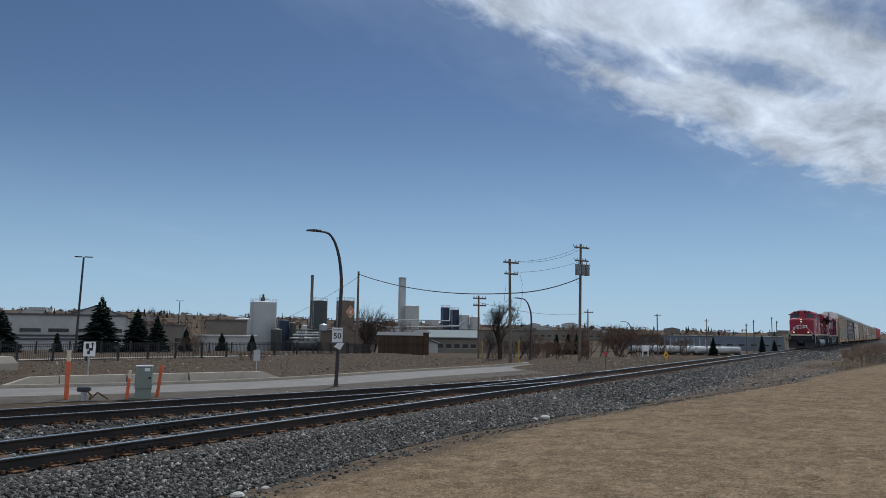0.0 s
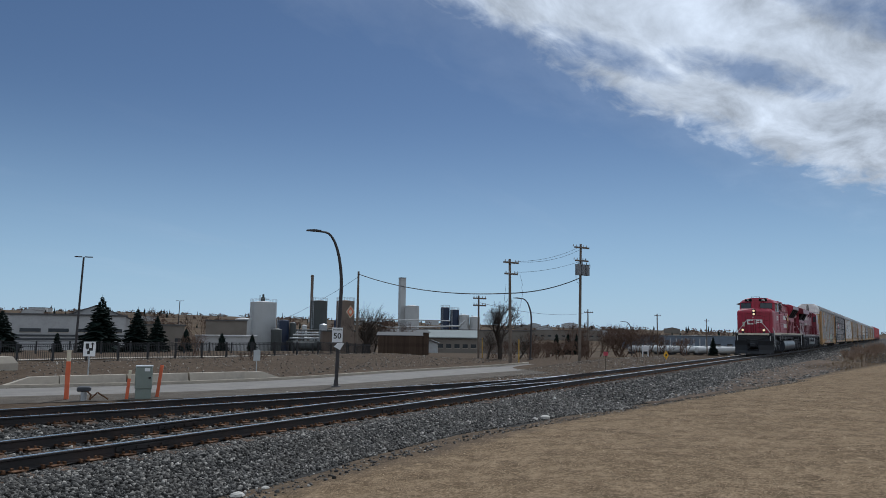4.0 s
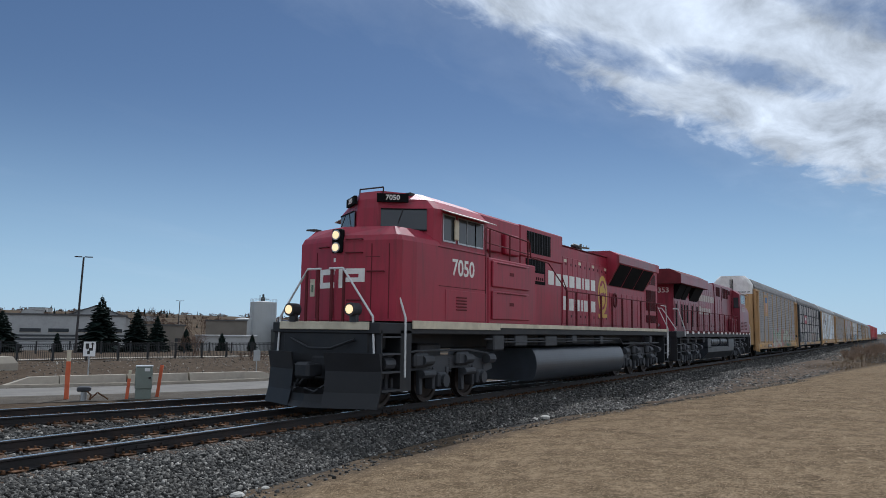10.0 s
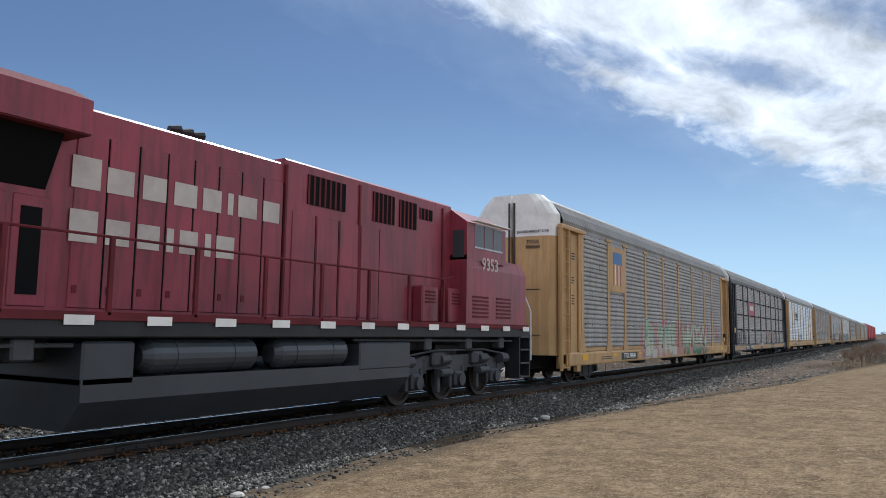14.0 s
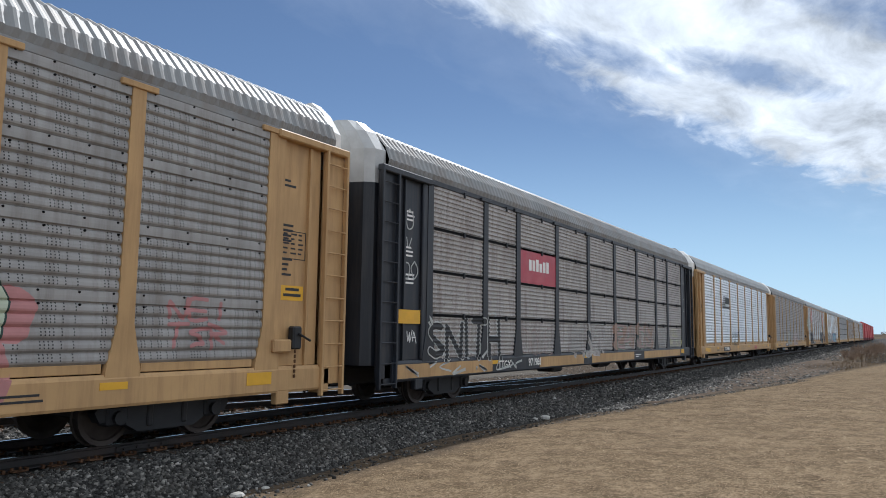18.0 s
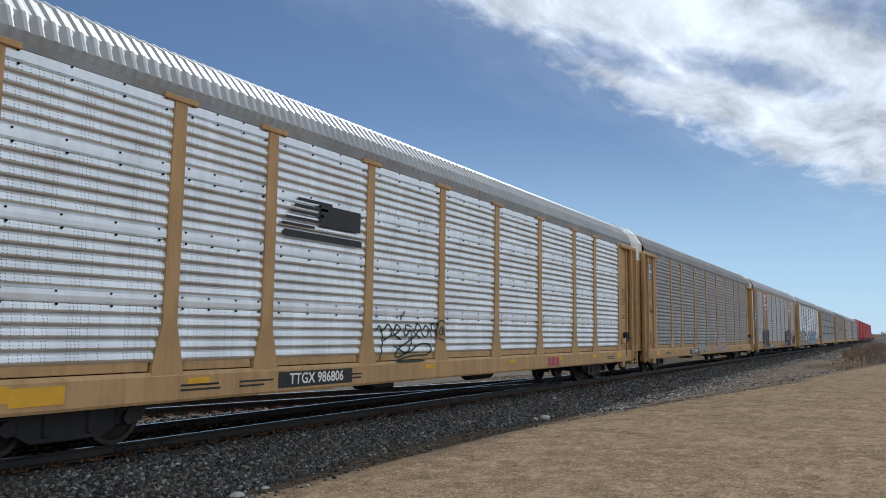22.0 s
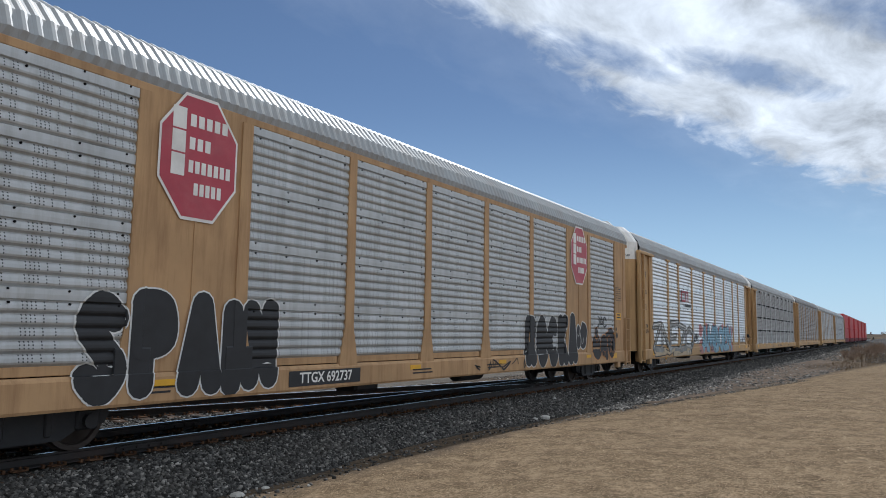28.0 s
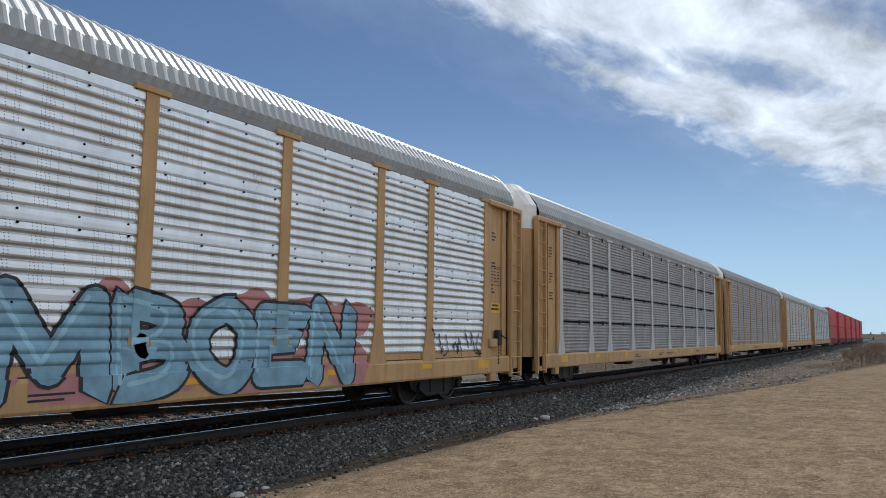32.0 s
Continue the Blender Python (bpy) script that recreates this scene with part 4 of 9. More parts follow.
# trees
def spruce_mesh(name, tall, wide, seed):
    rnd = random.Random(seed)
    bm = B()
    layers = int(tall * 3.4) + 6
    for i in range(layers):
        f = i / layers
        z = tall * (0.06 + 0.92 * f)
        r = wide * (1 - f) ** 0.85 * rnd.uniform(0.82, 1.12) + 0.05
        n = max(5, int(13 * (1 - f) + 5))
        for k in range(n):
            a = k * math.tau / n + rnd.uniform(-0.3, 0.3)
            rr = r * rnd.uniform(0.7, 1.15)
            dx, dy = math.cos(a), math.sin(a)
            w = rr * 0.2 + 0.05
            d = -rr * rnd.uniform(0.12, 0.4)
            p = [(0, 0, z + 0.1), (dx * rr * 0.55 - dy * w, dy * rr * 0.55 + dx * w, z + d * 0.4), (dx * rr, dy * rr, z + d + 0.12), (dx * rr * 0.55 + dy * w, dy * rr * 0.55 - dx * w, z + d * 0.4), (dx * rr * 0.6, dy * rr * 0.6, z + d * 0.6 - 0.16)]
            fac(bm, p, [(0, 1, 2), (0, 2, 3), (1, 4, 2), (2, 4, 3)])
            for q in range(3):
                t = rnd.uniform(0.4, 0.95)
                cx, cy, cz = dx * rr * t, dy * rr * t, z + d * t
                s = 0.1 + 0.12 * (1 - f)
                fac(bm, [(cx, cy, cz + s * 0.5), (cx + rnd.uniform(-s, s) * 1.6, cy + rnd.uniform(-s, s) * 1.6, cz - s), (cx + rnd.uniform(-s, s) * 1.6, cy + rnd.uniform(-s, s) * 1.6, cz - s * 0.3)], [(0, 1, 2)])
    fac(bm, [(-0.04, 0, tall * 0.95), (0.04, 0, tall * 0.95), (0, 0, tall * 1.03)], [(0, 1, 2)])
    return bm


def spruce(x, y, top, wide, seed, label="dark blue-green spruce tree behind the fence"):
    z = base_z(x, y)
    tall = top - z
    t = thing("spruce_tree", (x, y, z), label, "tree", "spruces by the fence")
    bm = B()
    rod(bm, (0, 0, -0.1), (0, 0, tall * 0.9), 0.02 * tall + 0.03, 7, 0.02)
    part("trunk", bm, M["bark"], t)
    part("crown", spruce_mesh("crown", tall, wide, seed), M["needles"], t)


for i, (x, y, top, wide) in enumerate(((55.7, 72.5, 5.5, 3.3), (62.0, 74.1, 4.2, 2.5), (67.0, 76.6, 3.4, 2.1), (45.8, 76.1, 3.5, 2.6), (71.3, 75.8, 1.6, 1.2), (51.8, 75.0, 0.9, 0.6), (88, 87, 0.9, 1.3), (92, 84, 0.7, 1.1))):
    spruce(x, y, top, wide, 100 + i)
for i, (x, y, top, wide) in enumerate(((196.0, 29.1, 1.2, 1.6), (166.0, 58.9, 1.5, 1.5), (168.5, 57.0, 1.6, 1.6), (171.0, 55.8, 1.5, 1.5), (158.7, 10.0, 0.9, 1.0), (240, 24, 2.0, 1.6))):
    spruce(x, y, top, wide, 130 + i, "distant dark conifer in the yard")


def branch(bm, p, d, length, r, depth, rnd, least):
    """A limb of two bent pieces, then its forks."""
    mid = p + d * (length * 0.5)
    d2 = (d + Vector((rnd.uniform(-0.25, 0.25), rnd.uniform(-0.25, 0.25), rnd.uniform(-0.1, 0.25)))).normalized()
    q = mid + d2 * (length * 0.5)
    seg = 6 if r > 0.06 else 3
    rod(bm, p, mid, r, seg, r * 0.82, False)
    rod(bm, mid, q, r * 0.82, seg, max(least * 0.6, r * 0.6), False)
    if depth == 0:
        return
    n = 3 if depth > 1 else 4
    for k in range(n):
        t = rnd.uniform(0.35, 1.0) if k else 1.0
        at = p + d * (length * t) if t < 0.5 else mid + d2 * (length * (t - 0.5))
        e = (d2 + Vector((rnd.uniform(-0.75, 0.75), rnd.uniform(-0.75, 0.75), rnd.uniform(-0.3, 0.55)))).normalized()
        branch(bm, at, e, length * rnd.uniform(0.55, 0.82), max(least, r * 0.55), depth - 1, rnd, least)


def bare_tree(x, y, top, seed, depth=5, label="leafless tree with dark forked limbs", r=0.16, name="bare_tree", stems=1, mat_name="bark", lean=(0, 0, 1)):
    rnd = random.Random(seed)
    z = base_z(x, y)
    tall = top - z
    least = 0.00007 * math.hypot(x - EYE[0], y - EYE[1]) * (1.0 if depth > 4 else 0.8)
    t = thing(name, (x, y, z), label, "tree", "leafless trees and shrubs")
    trunk, crown = B(), B()
    for k in range(stems):
        a = rnd.uniform(0, math.tau)
        spread = 0.0 if stems == 1 else 0.5
        d = (Vector(lean) + Vector((math.cos(a) * spread, math.sin(a) * spread, 0))).normalized()
        p = Vector((rnd.uniform(-1, 1) * 0.7 * (stems > 1), rnd.uniform(-1, 1) * 0.7 * (stems > 1), -0.1))
        rod(trunk, p, p + d * tall * 0.26, r, 7, r * 0.8)
        for j in range(4 if stems == 1 else 3):
            b = rnd.uniform(0, math.tau)
            e = (d + Vector((math.cos(b), math.sin(b), 0)) * rnd.uniform(0.2, 0.85)).normalized()
            branch(crown, p + d * tall * rnd.uniform(0.14, 0.26), e, tall * 0.3, r * 0.55, depth - 1, rnd, least)
    part("trunk", trunk, M[mat_name], t)
    part("crown", crown, M[mat_name], t)


bare_tree(64.1, 22.1, 5.0, 7, 7, r=0.24)
bare_tree(62.8, 22.8, 2.4, 8, 6, r=0.12, lean=(0.6, 0.0, 1))
bare_tree(66.0, 21.0, 1.6, 11, 5, r=0.1, lean=(0.7, -0.4, 1))
bare_tree(71.8, 43.6, 5.0, 9, 5, r=0.12, stems=5)
bare_tree(74.0, 42.4, 3.6, 10, 5, r=0.08, stems=5, mat_name="twig")
bare_tree(70.2, 42.6, 2.6, 12, 5, r=0.08, stems=4)
for i, (x, y, top) in enumerate(((104.7, 23.2, 3.4), (107, 21.6, 3.0), (99.1, 24.2, 2.2), (109, 20.2, 2.6), (102, 22.4, 2.4), (96, 25.5, 1.4), (92.2, 28.0, 1.0), (88, 29.5, 0.7))):
    bare_tree(x, y, top, 20 + i, 5, "reddish brown leafless shrub in dry grass", 0.06, "bare_shrub", 6, "twig")
for i, (x, y, top) in enumerate(((70.5, 24.5, 1.3), (73, 23.0, 1.1), (76, 22.5, 1.2), (68.5, 20.5, 0.8), (80, 24, 1.3), (84, 26, 1.2), (78, 28, 1.3), (67, 24.6, 1.2), (40, 30.5, 0.2), (46, 44, 1.6), (68.5, 17.5, 0.3), (72, 16.6, 0.2), (79, 19.0, 0.6))):
    bare_tree(x, y, top, 40 + i, 4, "low brown leafless brush", 0.03, "bare_shrub", 8, "twig")
for i, (x, y, top) in enumerate(((70, -7.2, 0.3), (74, -7.0, 0.5), (77, -7.6, 0.7), (80, -6.9, 0.8), (83, -7.9, 0.9), (87, -7.4, 1.2), (90, -8.3, 1.1), (94, -7.8, 1.4), (98, -8.8, 1.5), (103, -8.2, 1.6), (110, -8.6, 1.8))):
    bare_tree(x, y, top, 60 + i, 4, "low tan brush beside the track", 0.025, "bare_shrub", 6, "brush_tan")
for i, (x, y, top) in enumerate(((150, 190, 9), (168, 186, 8.5), (330, 118, 7.0), (352, 122, 7.6), (372, 110, 7.0), (392, 118, 7.4), (340, 240, 13), (420, 130, 8), (180, 70, 2.4), (150, 48, 1.2), (190, 52, 1.6), (230, 44, 1.6), (260, 58, 2.0))):
    bare_tree(x, y, top, 80 + i, 5, "distant leafless tree in the valley", 0.2, "bare_tree", 3, "twig")


# ---- works and buildings ----
def tank(x, y, r, top, mat_name, label, rail=True, ladder=True):
    z = base_z(x, y)
    h = top - z
    t = thing("storage_tank", (x, y, z), label, "tank", "storage tanks", -40)
    bm = B()
    rod(bm, (0, 0, 0), (0, 0, h), r, 32)
    rod(bm, (0, 0, h), (0, 0, h + r * 0.12), r, 32, r * 0.1)
    part("shell", bm, M[mat_name], t)
    for k in range(1, 4):
        bm = B()
        rod(bm, (0, 0, h * k / 4 - 0.04), (0, 0, h * k / 4 + 0.04), r + 0.03, 32)
        part("band", bm, M[mat_name], t)
    if rail:
        bm = B()
        for k in range(20):
            a, b = k * math.tau / 20, (k + 1) * math.tau / 20
            rod(bm, (r * math.cos(a), r * math.sin(a), h), (r * math.cos(a), r * math.sin(a), h + 1.0), 0.04, 4)
            rod(bm, (r * math.cos(a), r * math.sin(a), h + 1.0), (r * math.cos(b), r * math.sin(b), h + 1.0), 0.04, 4)
        part("guard_rail", bm, M["galv"], t)
    if ladder:
        bm = B()
        for s in (-0.25, 0.25):
            box(bm, -r * 0.85 + s - 0.05, -r * 0.85 + s + 0.05, -r * 0.6 - 0.2, -r * 0.6 - 0.1, 0, h + 0.8)
        for k in range(int(h / 0.6)):
            box(bm, -r * 0.85 - 0.25, -r * 0.85 + 0.25, -r * 0.6 - 0.2, -r * 0.6 - 0.14, k * 0.6, k * 0.6 + 0.06)
        part("ladder", bm, M["galv"], t)
    return t


t = tank(169.5, 159.3, 4.1, 9.8, "tank_white", "large pale grey steel storage tank")
bm = B()
_h = 9.8 - base_z(169.5, 159.3)
box(bm, -0.9, 0.4, -0.6, 0.6, _h, _h + 1.6, 0.1)
box(bm, -0.5, 0.1, -0.3, 0.3, _h + 1.6, _h + 2.6, 0.05)
box(bm, -1.6, 1.6, -0.1, 0.1, _h + 1.0, _h + 1.15)
box(bm, -1.3, -1.1, -0.1, 0.1, _h + 0.4, _h + 2.4)
part("roof_gear", bm, M["tank_dark"], t)
tank(170.2, 151.4, 1.9, 4.2, "tank_navy", "dark blue steel storage tank beside pipes", False)
tank(188.8, 153.2, 2.75, 11.0, "tank_dark", "tall dark green square-shouldered tank")
T = tank(171.1, 127.7, 2.65, 10.0, "tank_brown", "tall brown tank with a diamond emblem")
for rr, m, off in ((1.75, "cream", 0.03), (1.35, "orange", 0.06), (0.8, "cream", 0.09)):
    bm = B()
    y, zc = -2.62 - off, 10.0 - base_z(171.1, 127.7) - 3.2
    fac(bm, [(1.0 - rr * 0.75, y, zc), (1.0, y - 0.02, zc - rr * 1.1), (1.0 + rr * 0.75, y, zc), (1.0, y - 0.02, zc + rr * 1.1)], [(0, 1, 2, 3)])
    part("emblem", bm, M[m], T, "pale and orange diamond emblem")
tank(282.1, 160.7, 2.0, 12.0, "tank_navy", "dark blue silo among the works")
tank(284.5, 157.2, 2.0, 11.0, "tank_navy", "dark blue silo among the works")
tank(286.4, 153.5, 2.4, 8.8, "tank_white", "pale storage tank among the works", False)
tank(288.9, 149.4, 2.3, 8.0, "tank_white", "pale storage tank among the works", False)


def block(name, x, y, w, d, top, az, mat_name, label, roof=None, ridge=0.0, rows=(), cat="building"):
    """A building: walls, roof, and rows of windows (height, size, count) on its near face."""
    z = base_z(x, y) - 0.3
    h = top - z
    t = thing(name, (x, y, z), label, cat, "", az)
    bm = B()
    box(bm, -w / 2, w / 2, -d / 2, d / 2, 0, h)
    part("wall", bm, M[mat_name], t)
    bm = B()
    if ridge:
        prism(bm, [(-w / 2 - 0.3, h), (0, h + ridge), (w / 2 + 0.3, h), (w / 2 + 0.3, h + 0.15), (0, h + ridge + 0.2), (-w / 2 - 0.3, h + 0.15)], -d / 2 - 0.3, d / 2 + 0.3, "y")
        part("roof", bm, M[roof or "roof_grey"], t)
        bm = B()
        for s in (-1, 1):
            fac(bm, [(-w / 2, s * d / 2, h), (w / 2, s * d / 2, h), (0, s * d / 2, h + ridge)], [(0, 1, 2)])
        part("gable", bm, M[mat_name], t)
    else:
        box(bm, -w / 2 - 0.25, w / 2 + 0.25, -d / 2 - 0.25, d / 2 + 0.25, h, h + 0.3)
        part("roof", bm, M[roof or "roof_grey"], t)
    for zz, ww, hh, n in rows:
        for k in range(n):
            x0 = -w / 2 + w * (k + 0.5) / n
            bm = B()
            box(bm, x0 - ww / 2, x0 + ww / 2, -d / 2 - 0.05, -d / 2 - 0.01, zz, zz + hh)
            win = part("window", bm, M["glass"], t)
            bm = B()
            box(bm, x0 - ww / 2 - 0.08, x0 + ww / 2 + 0.08, -d / 2 - 0.1, -d / 2, zz - 0.12, zz)
            part("sill", bm, M["concrete"], win)
    return t


t = block("office_building", 80, 141, 44, 14, 3.7, -28, "wall_grey", "long pale grey two-storey industrial building", "roof_grey", 0, ((4.05, 3.6, 0.7, 9), ))
for zz in (2.5, 3.2):
    bm = B()
    box(bm, -22.1, 22.1, -7.15, -7.0, zz, zz + 0.35)
    part("dark_band", bm, M["wall_dark"], t)
block("gable_building", 100, 140, 13, 26, 3.2, -35, "wall_grey", "grey metal building with a gable roof", "roof_grey", 2.6)
block("low_building", 112, 137, 14, 12, 2.0, -38, "wall_tan", "low tan industrial building", "roof_grey", 0, ((2.4, 1.2, 0.8, 5),))
block("low_building", 128, 130, 14, 8, -0.4, -40, "wall_grey", "white trailer beside the works", "roof_metal")
block("low_building", 148, 152, 11, 9, 3.6, -42, "wall_tan", "tan tank house beside the large tank", "roof_grey")
block("process_block", 182, 158, 26, 10, 1.2, -42, "wall_tan", "brown process building among the tanks", "roof_grey", 0, ((2.5, 1.2, 0.8, 6),))
block("process_block", 178, 132, 16, 8, 1.0, -45, "tank_brown", "dark process building among the tanks", "roof_grey")


def stack(x, y, r, top, mat_name, label):
    z = base_z(x, y)
    bm = B()
    rod(bm, (0, 0, 0), (0, 0, top - z), r * 1.05, 14, r * 0.95)
    for k in (0.35, 0.7, 0.98):
        rod(bm, (0, 0, (top - z) * k), (0, 0, (top - z) * k + 0.25), r * 1.15, 14)
    o = solid("chimney_stack", bm, M[mat_name], label, "chimney", "chimney stacks")
    o.location = (x, y, z)


stack(190.9, 158.4, 0.5, 20.0, "tank_brown", "slender rusty steel chimney stack")
tank(345, 220.6, 4.0, 15.3, "tank_white", "pale storage tank beside a white chimney", False, False)
t = block("white_chimney", 344.6, 227.3, 3.2, 3.2, 31.0, -33, "tank_white", "tall square white chimney of the works", "roof_grey", cat="chimney")


def pipework():
    rnd = random.Random(5)
    t = thing("pipe_rack", (178, 152, base_z(178, 152)), "tangle of process pipes between the tanks", "pipes", "", -42)
    for k in range(12):
        x = -10 + k * 1.9
        bm = B()
        z = rnd.uniform(2.5, 8)
        pipe(bm, [(x, -2, 0), (x, -2, z), (x + rnd.uniform(2, 5), -2, z), (x + 4, -2, rnd.uniform(1, 4))], rnd.uniform(0.1, 0.3))
        part("pipe", bm, M["galv" if k % 2 else "tank_dark"], t)
    bm = B()
    for k in range(9):
        box(bm, -9 + k * 2.4, -8.8 + k * 2.4, -2.4, -2.2, 0, 5.0)
    box(bm, -9, 12, -2.4, -2.2, 4.8, 5.0)
    part("rack_frame", bm, M["tank_dark"], t)
    for x, y, L in ((171.5, 140, 12), (176, 134, 9)):
        bm = B()
        rod(bm, (-L / 2, 0, 1.6), (L / 2, 0, 1.6), 1.3, 16)
        for k in (-0.35, 0.35):
            box(bm, L * k - 0.3, L * k + 0.3, -1, 1, 0, 1.0)
        o = solid("horizontal_tank", bm, M["tank_dark"], "dark horizontal cylinder tank on saddles", "tank", "storage tanks")
        o.matrix_basis = pose(x, y, base_z(x, y), 0, 0, -42)
    for k, (px, py, r, top) in enumerate(((172, 149, 1.0, 3.4), (174.5, 146.5, 0.8, 2.6), (177, 141, 1.2, 3.0), (181, 139, 0.9, 4.4), (184, 136, 1.1, 2.4), (164, 148, 1.6, 1.4), (158, 156, 2.2, 4.4))):
        z = base_z(px, py)
        bm = B()
        rod(bm, (0, 0, 0), (0, 0, top - z), r, 16)
        rod(bm, (0, 0, top - z), (0, 0, top - z + 0.4), r, 16, r * 0.3)
        o = solid("process_vessel", bm, M[("tank_dark", "tank_white", "galv", "tank_navy", "tank_dark", "tank_dark", "tank_white")[k]], "upright process vessel among the pipes", "tank", "storage tanks")
        o.location = (px, py, z)
    g = thing("pipe_gantry", (176, 143, base_z(176, 143)), "steel gantry carrying pipes in front of the tanks", "pipes", "", -42)
    for k in range(7):
        bm = B()
        box(bm, -11 + k * 3.6, -10.75 + k * 3.6, -0.2, 0.2, 0, 5.2 + 0.8 * (k % 3))
        part("upright", bm, M["tank_dark"], g)
    for z, r, m in ((5.0, 0.35, "tank_white"), (5.8, 0.2, "galv"), (4.0, 0.28, "galv"), (6.6, 0.16, "tank_dark"), (3.0, 0.3, "tank_dark")):
        bm = B()
        pipe(bm, [(-12 + z, -0.4, z), (6 + z, -0.4, z), (7 + z, -0.4, z - 1.2), (11, -0.4, z - 1.2)], r, 8)
        part("pipe", bm, M[m], g)
    # white insulated duct over the low roofs
    bm = B()
    pipe(bm, [(228, 172, 6.5), (236, 158, 2.6), (252, 136, 3.6), (254, 134, 6.0)], 0.32, 10)
    pipe(bm, [(230, 170, 6.0), (250, 139, 5.6)], 0.22, 10)
    solid("duct", bm, M["tank_white"], "white insulated duct over the plant roofs", "pipe")


pipework()


# wooden sheds by the end of the fence
def shed(x, y, w, d, top, az, label):
    z = base_z(x, y)
    h = top - z
    t = thing("wooden_shed", (x, y, z), label, "shed", "wooden sheds", az)
    bm = B()
    box(bm, -w / 2 + 0.05, w / 2 - 0.05, -d / 2 + 0.05, d / 2 - 0.05, 0, h - 0.1)
    part("core", bm, M["shed_wood"], t)
    bd = B()
    box(bd, -0.085, 0.085, -0.02, 0.02, 0, h - 0.05, 0.006)
    bd = mesh_of("board", bd, M["shed_wood"])
    n = int(w / 0.19)
    for k in range(n):
        put("board", bd, t, (-w / 2 + (k + 0.5) * w / n, -d / 2, 0))
    for k in range(int(d / 0.19)):
        put("board", bd, t, (w / 2, -d / 2 + (k + 0.5) * 0.19, 0), (0, 0, math.pi / 2))
    bm = B()
    prism(bm, [(-d / 2 - 0.08, h - 0.05), (d / 2 + 0.1, h + 0.3), (d / 2 + 0.1, h + 0.36), (-d / 2 - 0.08, h + 0.01)][::-1], -w / 2 - 0.2, w / 2 + 0.2, "x")
    part("roof", bm, M["roof_grey"], t)


shed(66.4, 35.4, 4.6, 3.2, 1.15, -56, "dark brown weathered board shed")
shed(77.0, 42.0, 5.6, 4.0, 1.45, -52, "brown board shed with a pale roof")
t = block("long_low_building", 154.3, 82.1, 13.5, 12, 0.0, -58, "wall_tan", "long low building with a pale metal roof", "roof_grey", 0, ((1.6, 1.2, 0.9, 7),))
bm = B()
_h = 0.0 - base_z(154.3, 82.1) + 0.3
prism(bm, [(-6.6, _h), (-6.6, _h + 0.2), (1.0, _h + 1.9), (6.6, _h + 0.2), (6.6, _h)], -7.2, 7.2, "x")
part("pitched_roof", bm, M["roof_pale"], t, "pale grey-green sheet roof")
block("long_low_building", 224, 116, 44, 18, 1.9, -58, "wall_tan", "long flat grey plant building", "roof_grey")
block("small_office", 118.3, 64.2, 2.4, 3, -0.7, -60, "wall_grey", "small white cabin with a garage door", "roof_grey", 0.5)


# tank wagons and warehouse in the valley
def tank_wagons():
    bm = B()
    rod(bm, (-5.4, 0, 2.3), (5.4, 0, 2.3), 1.45, 16)
    rod(bm, (-5.9, 0, 2.3), (-5.4, 0, 2.3), 0.8, 16, 1.45)
    rod(bm, (5.4, 0, 2.3), (5.9, 0, 2.3), 1.45, 16, 0.8)
    rod(bm, (0, 0, 3.6), (0, 0, 4.0), 0.6, 12)
    shell = mesh_of("tank_shell", bm, M["tank_white"])
    bm = B()
    box(bm, -6.3, 6.3, -0.5, 0.5, 0.7, 1.0)
    for x in (-4.6, 4.6):
        box(bm, x - 1.2, x + 1.2, -1.0, 1.0, 0.1, 0.75, 0.1)
    under = mesh_of("wagon_frame", bm, M["black"])
    for r in range(2):
        for k in range(7):
            x, y = 330 + r * 12 + k * 1.5, 88 - k * 5.4 - r * 2.4
            c = thing("tank_wagon", (x, y, base_z(x, y)), "white tank wagon parked in the yard", "rail car", "parked tank wagons", -30)
            put("tank_shell", shell, c)
            put("wagon_frame", under, c)


tank_wagons()
block("warehouse", 470, 92, 90, 40, 0.6, -78, "wall_blue", "long low blue-grey warehouse across the valley", "roof_pale", 0, ((3.0, 3.0, 1.0, 14),))
t = block("warehouse", 412, 92, 34, 20, 0.6, -68, "wall_blue", "low blue-grey ribbed warehouse in the yard", "roof_grey")
for k in range(12):
    bm = B()
    box(bm, -16.5 + k * 3 - 0.25, -16.5 + k * 3 + 0.25, -10.12, -10.0, 0, 7.0)
    part("wall_rib", bm, M["tank_white"], t)
block("warehouse", 620, 240, 60, 30, 3.4, -65, "wall_tan", "distant long industrial building", "roof_grey", 0, ((3.0, 3.0, 1.4, 10),))

